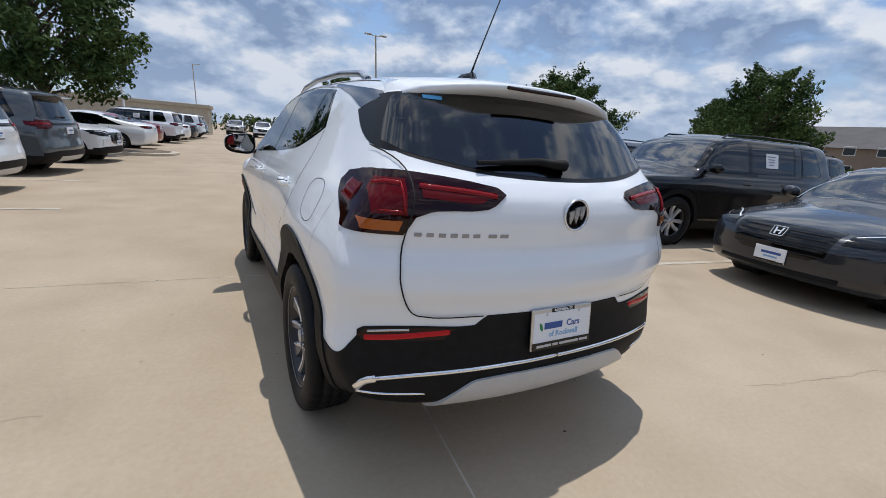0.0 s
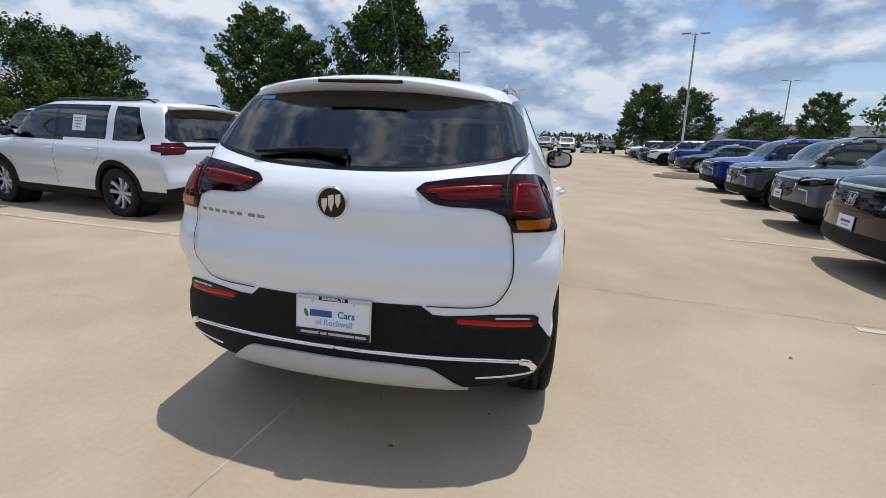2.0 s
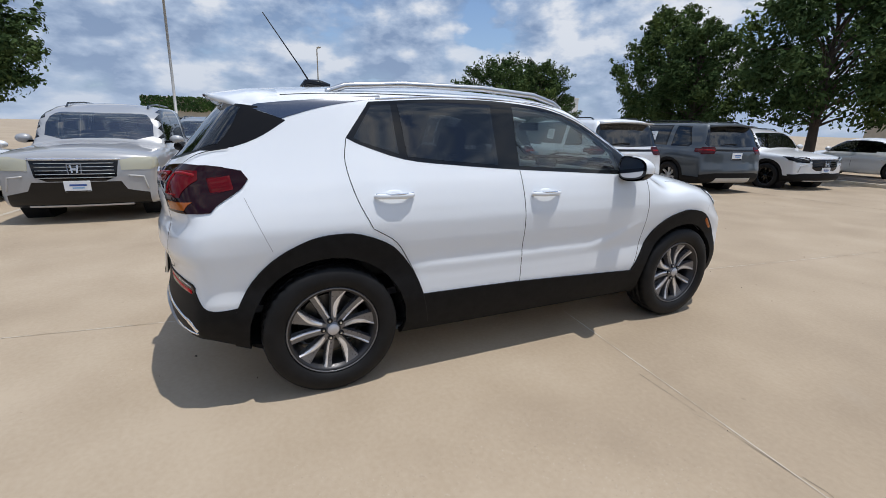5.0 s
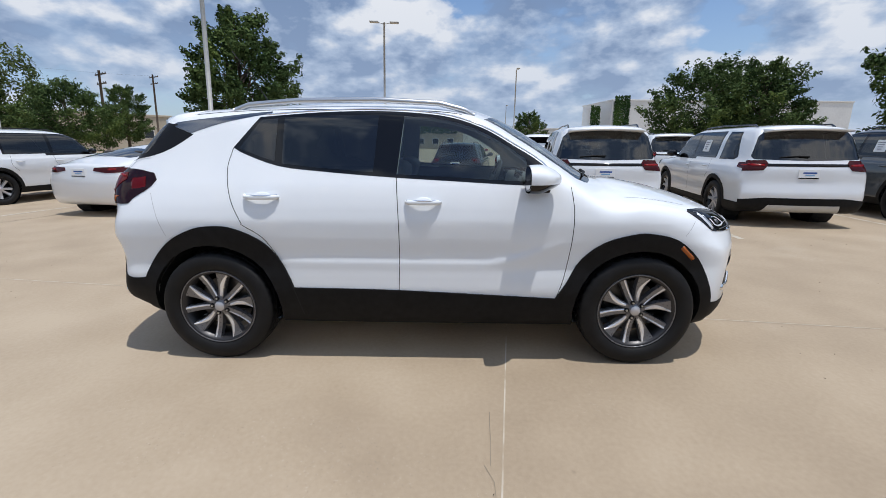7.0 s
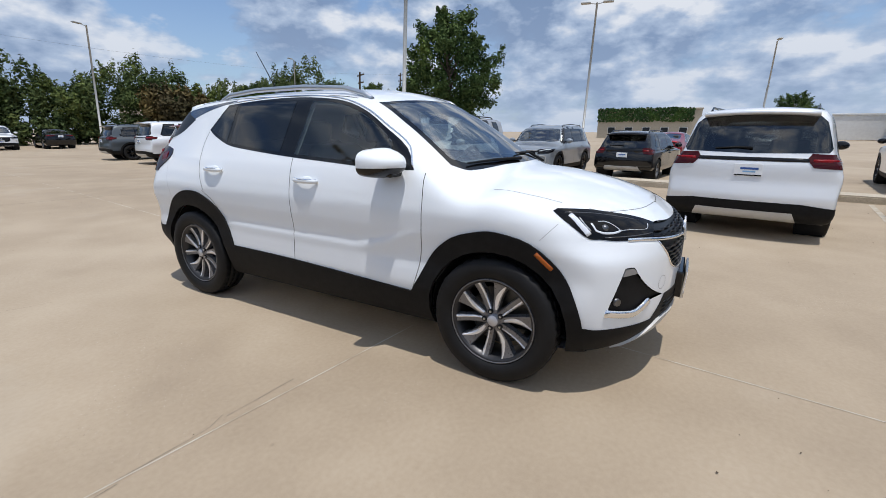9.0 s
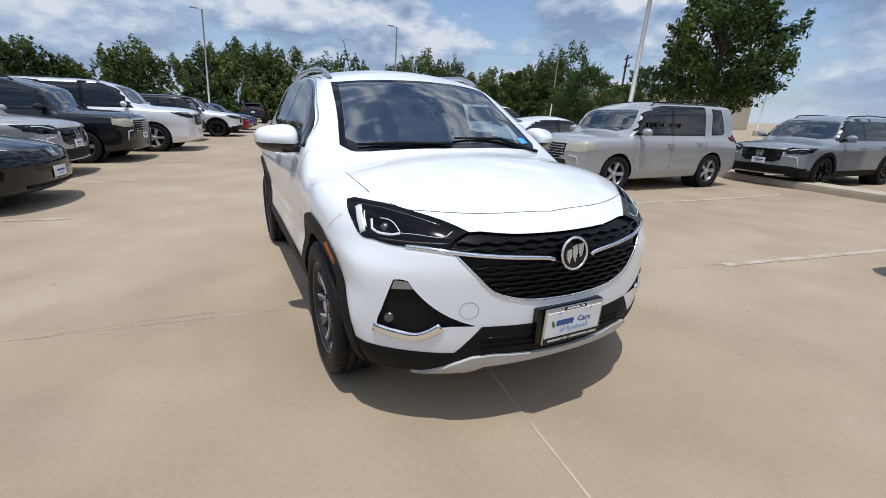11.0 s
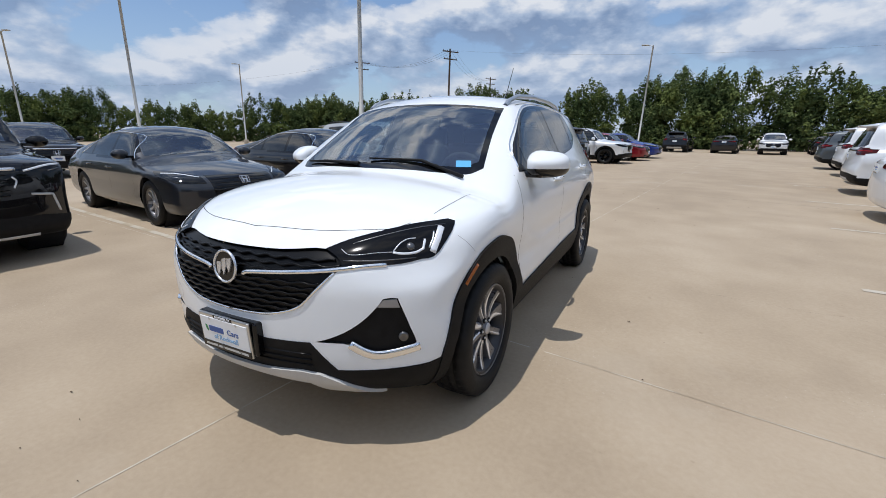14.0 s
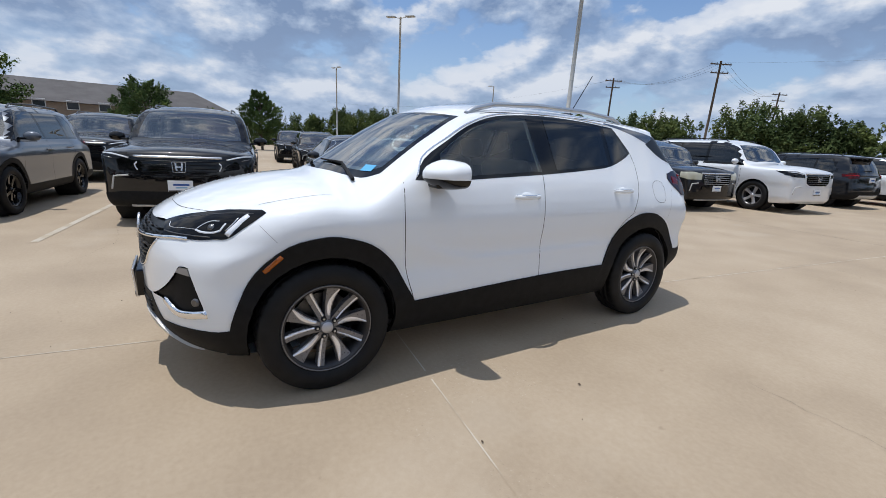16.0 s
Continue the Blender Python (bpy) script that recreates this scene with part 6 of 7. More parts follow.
        for i in range(n):
            x = half * 0.62 * (-1 + 2 * i / (n - 1))
            y0, z0 = r + 0.16 + 0.12 * x * x - 0.1 * s["box"], high - 0.09 - 0.06 * x * x
            for y, q in ((r + 0.75, high - 0.015 - 0.12 * x * x), (y0, z0), (y0 + 0.02, z0 - 0.025), (r + 0.55, high - 0.12 - 0.12 * x * x)):
                verts.append((x, y, q))
        for i in range(n - 1):
            for k in range(4):
                faces.append((i * 4 + k, i * 4 + (k + 1) % 4, (i + 1) * 4 + (k + 1) % 4, (i + 1) * 4 + k))
        faces += [(3, 2, 1, 0), tuple(range((n - 1) * 4, n * 4))]
        mesh_object("roof_spoiler", verts, faces, PAINT, car, "", True)
    return car


DIM = glass_material("car_glass", (0.07, 0.08, 0.08), 0.0, 0.10)
DIM_SCREEN = glass_material("car_windscreen", (0.40, 0.46, 0.45), 0.0, 0.24)
SPECS = dict(
    large_suv=(suv_spec(-2.60, 2.48, 0.995, 1.78, 1.17, 1.13, 1.445, 0.385, 0.45), TWO_TONE_RIM),
    compact_suv=(suv_spec(-2.32, 2.28, 0.935, 1.66, 1.07, 1.06, 1.35, 0.36, 0.0), BLACK_RIM),
    boxy_suv=(suv_spec(-2.42, 2.36, 0.99, 1.80, 1.15, 1.10, 1.3875, 0.37, 1.0), PLAIN_RIM),
    full_size_suv=(suv_spec(-2.62, 2.50, 1.0, 1.92, 1.25, 1.20, 1.475, 0.40, 1.0), PLAIN_RIM),
    sedan=(sedan_spec(-2.50, 2.42, 0.93, 1.45, 0.95, 0.93, 1.415, 0.335, 1.08), SILVER_RIM),
    fastback=(sedan_spec(-2.38, 2.36, 0.925, 1.44, 0.99, 0.94, 1.43, 0.345, 1.08, 1.0), BLACK_RIM),
    hatchback=(suv_spec(-2.10, 2.16, 0.90, 1.47, 0.98, 0.93, 1.315, 0.325, 0.2), PLAIN_RIM),
)
SPECS["large_suv"][0].update(slat=GRILLE_BLACK, mirror_mat=GLOSS_BLACK, split=(-1.38, -1.21), sheets=[(-0.62, 1.40)])
SPECS["compact_suv"][0].update(slat=GLOSS_BLACK)
SPECS["sedan"][0].update(slat=GLOSS_BLACK)
SPECS["boxy_suv"][0].update(split=(-1.34, -1.16), slat=SATIN, head_mat=LAMP_PALE, intake=[(-0.84, 0.46), (-0.58, 0.52), (-0.52, 0.64), (0.52, 0.64), (0.58, 0.52), (0.84, 0.46), (0.84, 0.2), (-0.84, 0.2)], head=[(0.54, 0.80), (0.53, 0.94), (0.75, 0.985), (0.96, 0.97), (0.985, 0.86), (0.90, 0.80)])
SPECS["pickup"] = (suv_spec(-2.75, 2.55, 0.98, 1.78, 1.15, 1.12, 1.59, 0.39, 0.6), PLAIN_RIM)
SPECS["pickup"][0].update(bed=True, top=[(-2.9, 1.18), (-1.30, 1.18), (-1.16, 1.30), (-1.04, 1.70), (-0.7, 1.77), (0.0, 1.77), (0.62, 1.71), (0.8, 1.62), (1.29, 1.20), (1.43, 1.165), (2.05, 1.10), (2.4, 1.03), (2.85, 0.65)])
MODELS = {k: make_car("parked_car", s, rim, k in ("sedan", "fastback", "hatchback", "boxy_suv", "full_size_suv")) for k, (s, rim) in SPECS.items()}
LOT_TURN = -8.5
used_models = set()


def ground_height(x, y):
    return -0.02 * min(max(-x - 1.0, 0.0), 6.0)


def park(model, x, y, inward, color, label, group="parked cars", turn=0.0, finish=None):
    """Puts a car down; inward: it faces the far side of the left row, else it faces the other way."""
    m = pose(x, y, ground_height(x, y), 0, 0, (90 if inward else -90) + LOT_TURN + turn)
    if model in used_models:
        car = copy_thing(MODELS[model], m)
    else:
        car = MODELS[model]
        car.matrix_basis = m
        used_models.add(model)
    for o in car.children_recursive:
        if o.data and o.data.materials and o.data.materials[0] is PAINT:
            o.color = (*color, 1)
    return tagged(car, label, "car", group)


C_WHITE, C_BLACK, C_GREY, C_SILVER, C_DARK, C_BLUE, C_RED, C_NAVY, C_SLATE, C_SMOKE = (0.78, 0.80, 0.82), (0.004, 0.004, 0.005), (0.075, 0.088, 0.10), (0.39, 0.397, 0.408), (0.010, 0.011, 0.014), (0.012, 0.035, 0.22), (0.22, 0.008, 0.016), (0.012, 0.016, 0.035), (0.022, 0.025, 0.032), (0.11, 0.125, 0.15)

# the row across the aisle, tails out
park("large_suv", -6.66, 3.12, True, C_WHITE, "white three-row SUV backed to the aisle, price sheet in its window")
park("large_suv", -6.50, 6.40, True, C_WHITE, "white three-row SUV parked beside its twin")
park("large_suv", -6.30, 9.75, True, C_GREY, "slate grey three-row SUV with dark glass")
park("compact_suv", -5.60, 12.9, False, C_WHITE, "white compact SUV parked nose out")
park("sedan", -5.4, 19.8, True, C_WHITE, "white saloon beside a planted island")
park("sedan", -5.4, 23.2, True, C_RED, "red saloon in the row beyond the island")
park("large_suv", -4.7, 26.6, True, C_WHITE, "white SUV in the row beyond the island")
park("sedan", -4.3, 29.7, True, C_WHITE, "white saloon in the row beyond the island")
park("sedan", -3.9, 32.6, True, C_SLATE, "slate grey saloon in the row beyond the island")
park("large_suv", -3.5, 35.6, True, C_WHITE, "white SUV near the far end of its row")
park("compact_suv", -3.0, 38.6, True, C_GREY, "grey small SUV in the row beyond the island")
park("boxy_suv", -7.15, -3.68, False, C_SILVER, "silver boxy SUV parked nose to the aisle", turn=6)
park("fastback", -7.10, -6.65, True, C_WHITE, "white fastback with dark wheels, tail to the aisle")
park("large_suv", -8.1, -11.2, True, C_WHITE, "white three-row SUV, tail to the aisle")
park("compact_suv", -8.8, -14.5, True, C_RED, "red compact SUV, tail to the aisle")
park("large_suv", -9.5, -17.8, True, C_WHITE, "white SUV further down the row")
park("compact_suv", -9.6, -22.0, True, C_GREY, "grey SUV at the far end of its row")
# the opposite row, noses out
park("large_suv", 6.63, 1.53, True, C_BLACK, "black three-row SUV with a wide grille, nose to the aisle")
park("compact_suv", 7.3, 4.72, True, C_SMOKE, "smoke grey compact SUV, nose to the aisle")
park("compact_suv", 7.8, 7.95, True, C_GREY, "dark grey compact SUV, nose to the aisle")
park("compact_suv", 8.3, 11.2, True, C_BLUE, "bright blue compact SUV, nose to the aisle")
park("sedan", 10.7, 21.4, True, C_SLATE, "dark grey saloon beyond the planted island")
park("large_suv", 11.3, 24.5, True, C_BLUE, "bright blue SUV beyond the planted island")
park("compact_suv", 10.7, 27.7, True, C_WHITE, "white compact SUV beyond the planted island")
park("sedan", 11.0, 31.0, True, C_DARK, "dark saloon beyond the planted island")
park("compact_suv", 11.4, 34.2, True, C_GREY, "grey compact SUV beyond the planted island")
park("sedan", 11.6, 37.5, True, C_NAVY, "dark blue saloon beyond the planted island")
park("compact_suv", 11.8, 40.7, True, C_WHITE, "white compact SUV beyond the planted island")
park("pickup", 5.0, 51.5, True, C_WHITE, "white pickup truck at the lot's end", turn=90)
park("sedan", 7.8, 53.5, True, C_SILVER, "silver saloon at the lot's end", turn=90)
park("compact_suv", 10.2, 55.2, True, C_BLACK, "black SUV at the lot's end", turn=90)
park("pickup", 2.6, 57.0, True, C_SILVER, "grey pickup truck at the lot's end", turn=90)
# the rows behind it
park("large_suv", 13.4, 3.6, True, C_BLACK, "black three-row SUV in the row behind")
park("compact_suv", 16.8, -3.4, True, C_BLACK, "black compact SUV across the next aisle")
park("large_suv", 24.2, -4.0, True, C_BLACK, "black three-row SUV across the next aisle")
park("compact_suv", 22.0, -10.0, True, C_WHITE, "white compact SUV across the next aisle")
park("sedan", 6.30, -1.45, True, C_SLATE, "dark grey saloon, nose to the aisle")
park("sedan", 5.60, -4.45, True, C_BLACK, "black saloon, nose to the aisle")
park("compact_suv", 5.85, -7.35, True, C_SILVER, "silver SUV, nose to the aisle")
park("boxy_suv", 5.2, -10.05, True, C_DARK, "black older SUV, nose to the aisle")
park("full_size_suv", 4.2, -12.8, True, C_WHITE, "white full-size SUV, nose to the aisle")
park("compact_suv", 4.0, -16.8, False, C_DARK, "dark crossover, tail to the aisle")
park("compact_suv", 2.45, -19.8, True, C_WHITE, "white crossover, nose to the aisle")
park("sedan", 1.95, -23.0, True, C_RED, "dark red saloon, nose to the aisle")
park("sedan", 1.45, -26.2, True, C_BLUE, "blue saloon, nose to the aisle")
park("compact_suv", -1.9, -39.5, True, C_DARK, "dark grey car at the lot's end", turn=90)
park("sedan", -5.4, -40.5, True, C_DARK, "black saloon at the lot's end", turn=90)
park("compact_suv", -8.6, -40.5, True, C_WHITE, "white SUV at the lot's end", turn=-90)
park("sedan", -12.0, -41.0, True, C_BLACK, "black car at the lot's end", turn=90)
# beyond the long kerb
park("compact_suv", -12.6, -2.45, False, (0.25, 0.28, 0.31), "silver-blue crossover beyond the kerb", turn=4)
park("hatchback", -13.35, 0.5, True, C_BLACK, "black hatchback beyond the kerb")
park("pickup", -13.9, 3.4, True, C_WHITE, "white four-door pickup truck beyond the kerb")
park("sedan", -22.7, 1.0, True, C_RED, "red saloon across the far aisle")
park("large_suv", -13.3, 7.6, True, C_WHITE, "white people carrier beyond the kerb")
park("compact_suv", -23.5, -5.0, True, C_DARK, "dark crossover across the far aisle")

# ---- ground ----
def make_ground():
    xs = sorted(set([-900, -300, -120, -60, -30, -15, -10, -7, -6, -5, -4, -3, -2, -1, 0, 2, 5, 10, 20, 40, 80, 200, 900]))
    ys = sorted(set([-900, -300, -120, -60, -30, -20, -10, -5, -2, 0, 2, 5, 10, 20, 30, 60, 120, 300, 900]))
    verts = [(x, y, ground_height(x, y)) for y in ys for x in xs]
    n = len(xs)
    faces = [(j * n + i, j * n + i + 1, (j + 1) * n + i + 1, (j + 1) * n + i) for j in range(len(ys) - 1) for i in range(n - 1)]
    return tagged(mesh_object("ground", verts, faces, CONCRETE, None, "", True), "tan concrete car park slabs with worn patches", "ground", kind="structure")


ground = make_ground()


def strip(name, a, b, width, mat, label, category, lift=0.004, group=""):
    """A thin line laid on the ground from a to b."""
    a, b = Vector((*a, 0)), Vector((*b, 0))
    d = (b - a).normalized()
    side = Vector((-d.y, d.x, 0)) * width / 2
    n = max(2, int((b - a).length / 0.5))
    verts = []
    for i in range(n + 1):
        p = a.lerp(b, i / n)
        for s in (1, -1):
            q = p + s * side * (1 + 0.12 * noise.noise(p * 3.0))
            verts.append((q.x, q.y, ground_height(q.x, q.y) + lift))
    faces = [(2 * i, 2 * i + 1, 2 * i + 3, 2 * i + 2) for i in range(n)]
    return tagged(mesh_object(name, verts, faces, mat), label, category, group, "structure")


ACROSS, ALONG = Vector((0.992, -0.125)), Vector((0.125, 0.992))
SEAM = Vector((0.02, 0.62))


def lot(u, v):
    p = SEAM + u * ACROSS + v * ALONG
    return (p.x, p.y)


strip("joint_line", lot(-0.06, -60), lot(-0.06, 60), 0.009, SEALANT, "pale sealed joint between concrete slabs", "joint", 0.002)
for v in (-9.0, 0.0, 9.0, 18.0):
    strip("joint_line", lot(-40, v), lot(40, v), 0.008 if v == 0 else 0.016, SEALANT if v == 0 else CRACK, "sealed joint between concrete slabs", "joint", 0.002)
for a, b in (((-9.2, 5.40), (-3.0, 4.45)), ((-9.2, 1.85), (-3.1, 1.05)), ((-9.2, -1.45), (-3.3, -1.85)), ((-9.2, -4.9), (-3.9, -5.3)), ((-9.4, -8.3), (-4.3, -8.8)), ((-9.4, -12.1), (-4.8, -12.6)), ((-9.4, 8.6), (-3.0, 7.7)), ((3.6, 3.4), (9.5, 2.6)), ((3.3, 0.1), (9.2, -0.7)), ((2.9, -3.0), (8.8, -3.8)), ((2.7, -5.9), (8.6, -6.7)), ((3.9, 6.7), (9.8, 5.9))):
    strip("stall_line", a, b, 0.085, STRIPE, "worn white painted stall line", "stall line", 0.004, "stall lines")


# ---- trees ----
def leaf_cloud(centres, radii, count, leaf, seed):
    """Small pointed leaves on the outside of many clumps."""
    g = np.random.default_rng(seed)
    share = radii[:, 0] ** 1.6
    k = g.choice(len(centres), count, p=share / share.sum())
    d = g.normal(size=(count, 3))
    d /= np.linalg.norm(d, axis=1, keepdims=True)
    p = centres[k] + d * radii[k] * (g.random((count, 1)) ** 0.35)
    n = d + g.uniform(-0.65, 0.65, (count, 3)) + [0, 0, 0.4]
    n /= np.linalg.norm(n, axis=1, keepdims=True)
    a = np.cross(n, g.normal(size=(count, 3)))
    a /= np.linalg.norm(a, axis=1, keepdims=True)
    b = np.cross(n, a)
    s = leaf * g.uniform(0.6, 1.35, (count, 1))
    verts = np.stack([p - a * s, p + b * s * 0.5 + n * s * 0.15, p + a * s, p - b * s * 0.5 + n * s * 0.15], 1).reshape(-1, 3)
    return verts.tolist(), np.arange(4 * count).reshape(-1, 4).tolist()


def make_tree(seed, height, spread, leaves, leaf, mat, trunk_share=0.3, name="tree"):
    rng = random.Random(seed)
    tree = new(name)
    base = height * trunk_share
    top = Vector((rng.uniform(-0.2, 0.2), rng.uniform(-0.2, 0.2), height * 0.8))
    v, f = tube([(0, 0, 0), (0.03, 0, base * 0.5), (0, 0.05, base), tuple(top * 0.7), tuple(top)], [height * 0.026, height * 0.022, height * 0.018, height * 0.01, 0.02], 8)
    faces, verts = list(f), list(v)
    centres = []
    for i in range(34):
        t = i / 33
        z = base + (height * 0.97 - base) * t
        wide = spread * (math.sin(math.pi * (0.16 + 0.80 * t)) ** 0.75)
        for k in range(3):
            a = i * 2.4 + k * 2.1 + rng.uniform(-0.4, 0.4)
            rr = wide * rng.uniform(0.45, 1.0)
            c = Vector((rr * math.cos(a), rr * math.sin(a), z + rng.uniform(-0.3, 0.3)))
            size = rng.uniform(0.20, 0.34) * spread * (1.1 - 0.3 * t)
            centres.append((c, size))
            # feathery sprigs point outwards and up
            for _ in range(3):
                way = Vector((math.cos(a) + rng.uniform(-0.7, 0.7), math.sin(a) + rng.uniform(-0.7, 0.7), rng.uniform(-0.25, 0.75) + 0.8 * t)).normalized()
                reach = size * rng.uniform(0.9, 1.5)
                centres += [(c + way * reach * q, size * (0.62 - 0.42 * q)) for q in (0.45, 0.75, 1.0)]
            if k == 0:
                o = len(verts)
                bv, bf = tube([(0, 0, max(base * 0.8, z - height * 0.16)), tuple((c + Vector((0, 0, z - height * 0.05))) / 2 + Vector((0, 0, z * 0.0))), tuple(c)], [height * 0.008, height * 0.005, 0.01], 5)
                verts += bv
                faces += [tuple(q + o for q in face) for face in bf]
    mesh_object("trunk", verts, faces, BARK, tree, "rough brown trunk and limbs", True)
    lv, lf = leaf_cloud(np.array([c for c, _ in centres]), np.array([[r, r, r * 0.85] for _, r in centres]), leaves, leaf, seed)
    mesh_object("crown", lv, lf, mat, tree, "dense green leaves")
    return tree


TREES = [make_tree(11, 7.2, 2.5, 25000, 0.094, LEAF, 0.31), make_tree(23, 6.4, 2.8, 24000, 0.094, LEAF, 0.24), make_tree(37, 7.8, 2.4, 25000, 0.094, LEAF, 0.27), make_tree(5, 6.0, 3.4, 25000, 0.098, LEAF, 0.24)]
tree_used = set()


def plant(kind, x, y, scale=1.0, turn=0.0, label="dark green oak on a planted island"):
    m = pose(x, y, ground_height(x, y) - 0.03, 0, 0, turn)
    t = TREES[kind]
    if kind in tree_used:
        t = copy_thing(t, m)
    else:
        t.matrix_basis = m
        tree_used.add(kind)
    t.scale = (scale, scale, scale)
    return tagged(t, label, "tree", "trees in the lot")
PLUMB = Vector((-0.0425, 0.0168, 1.0)).normalized()  # the car park slopes gently: posts lean by that much against its slabs


def upright(x, y, turn=0.0):
    """A plumb pose on the sloping lot."""
    q = Vector((0, 0, 1)).rotation_difference(PLUMB).to_matrix().to_4x4()
    return Matrix.Translation((x, y, ground_height(x, y) - 0.02)) @ q @ pose(0, 0, 0, 0, 0, turn)


for kind, x, y, s, turn in ((0, -5.8, 16.6, 1.0, 20), (2, -12.8, 17.5, 0.90, 80), (3, -27.5, 17.4, 1.04, 10), (1, -25.0, 19.1, 0.93, 140), (3, 18.4, 17.9, 0.92, 200), (1, 29.5, 12.0, 1.05, 60), (3, 33.0, 14.5, 0.95, 100), (0, 11.9, 45.4, 0.95, 10), (1, 14.9, 42.6, 0.95, 50), (3, 28.1, 58.5, 0.9, 70), (2, 28.2, 46.0, 0.85, 120), (1, -72, 12.5, 0.95, 30), (3, -31.6, -30.6, 0.95, 130), (2, -46.9, -37.3, 0.95, 40), (0, -22.9, -12.2, 1.15, 160), (0, -34.2, -46.3, 0.9, 15), (2, 42, 22, 0.9, 20), (1, 45, 4, 0.85, 20), (0, 48, -6, 0.8, 60), (2, -10.6, 16.7, 0.76, 10)):
    plant(kind, x, y, s, turn)


def woods(name, pts, height, depth, count, leaf, mat, seed, label, sink=0.0):
    """A belt of far trees, as one mesh of leaf sprays with gaps and an uneven top."""
    rng = random.Random(seed)
    verts, faces = [], []
    pts = [Vector((*p, 0)) for p in pts]
    lengths = [(b - a).length for a, b in zip(pts, pts[1:])]
    total = sum(lengths)
    centres, radii = [], []
    for _ in range(int(total / 0.62)):
        d, i = rng.random() * total, 0
        while d > lengths[i]:
            d, i = d - lengths[i], i + 1
        run = (pts[i + 1] - pts[i]).normalized()
        p = pts[i] + run * d + Vector((-run.y, run.x, 0)) * rng.uniform(-depth, depth)
        h = height * (0.70 + 0.30 * noise.noise(p * 0.11)) * rng.uniform(0.70, 1.12)
        wide = h * rng.uniform(0.24, 0.40)
        # a crown of many sprays, round at the top and drawn in towards the ground
        for k in range(24):
            t = 0.02 + 0.92 * (k + rng.random()) / 24
            w = wide * math.sin(math.pi * (0.14 + 0.80 * t)) ** 0.55
            a, q = rng.uniform(0, 2 * math.pi), rng.uniform(0.35, 0.95)
            centres.append((p.x + w * q * math.cos(a), p.y + w * q * math.sin(a), h * t - sink))
            size = wide * rng.uniform(0.22, 0.42)
            radii.append((size, size, size * rng.uniform(0.6, 0.9)))
            if t > 0.45:
                lean, up = rng.uniform(-0.5, 0.5), rng.uniform(0.7, 1.5) * size
                x, y, z = centres[-1]
                for q in (0.55, 1.0):
                    centres.append((x + lean * up * q, y + lean * up * q * 0.4, z + up * q))
                    radii.append((size * (0.7 - 0.42 * q), size * (0.7 - 0.42 * q), size * (0.9 - 0.4 * q)))
    verts, faces = leaf_cloud(np.array(centres), np.array(radii), count, leaf, seed)
    return tagged(mesh_object(name, verts, faces, mat), label, "woods", kind="stuff")


woods("woods", [(-44, -47), (-20, -50), (2, -53)], 10.6, 3.2, 130000, 0.165, LEAF_WOODS, 3, "tall dense green belt of trees behind the car park")
woods("woods", [(2, -53), (40, -58), (75, -50), (95, -20)], 9.0, 3.2, 270000, 0.165, LEAF_WOODS, 4, "dense green belt of trees behind the car park")
woods("woods", [(-21, -44), (-26, -43.4)], 6.8, 1.5, 5000, 0.22, LEAF_RUSTY, 8, "rusty brown trees in the belt")
woods("undergrowth", [(-44, -45.5), (-20, -48), (10, -52), (40, -56), (75, -48), (92, -20)], 3.4, 1.2, 60000, 0.2, LEAF_WOODS, 13, "low dense bushes under the belt of trees")
woods("undergrowth", [(85, -18), (84, 8), (78, 30)], 3.0, 1.2, 22000, 0.2, LEAF_WOODS, 14, "low green bushes at the edge of the lot")
woods("far_hedge", [(-20, 84), (0, 88), (30, 90), (70, 80), (110, 40), (110, 0)], 4.4, 2.0, 70000, 0.20, LEAF_WOODS, 5, "low far row of green trees")
woods("far_hedge", [(85, 5), (100, -40)], 6.0, 3.0, 36000, 0.24, LEAF_WOODS, 9, "distant green trees")


def lamp_post(x, y, turn=0.0, high=9.5, r=0.085, heads=2, base=True):
    m = upright(x, y, turn)
    post = thing("lamp_post", m, "tall pale grey steel lamp post with flat heads on top", "lamp post", "lamp posts")
    tube_part("pole", [(0, 0, 0.55 if base else 0), (0, 0, high)], [r, r * 0.72], POLE, post, sides=12)
    if base:
        v, f = lathe([(0.0, 0.0), (0.0, 0.30), (0.60, 0.30), (0.62, 0.27), (0.62, 0.0)], 20)
        mesh_object("footing", [(b, c, a) for a, b, c in v], f, KERB, post, "round concrete footing")
    for s in (1, -1)[:heads]:
        tube_part("arm", [(0, 0, high - 0.08), (s * 0.45, 0, high)], 0.03, POLE, post, sides=6)
        part("lamp_head", box_bm(bmesh.new(), (0.62, 0.34, 0.09), pose(s * 0.70, 0, high + 0.02), 0.03), POLE, post, "flat lamp head")
    return post


for x, y, t, n in ((12.5, 34.6, 8, 2), (31.4, 59.2, 8, 2), (-49, 7.0, 8, 1), (-99, 11.6, 8, 1), (-6.6, 42.0, 8, 2), (-1.5, 76, 8, 1), (-28.7, -4.9, 95, 2), (-36, -41, 8, 1), (-15.6, -41.9, 8, 1), (1.7, -45.1, 8, 1), (-50.7, -24.5, 20, 2), (46.7, -35.3, 8, 1), (49.2, -14.6, 8, 2), (25.9, -11.6, 40, 2)):
    lamp_post(x, y, t, heads=n)
lamp_post(-12.3, -8.5, 10, heads=2, high=10.5)
lamp_post(9.5, -11.0, 10, heads=2, high=10.5)


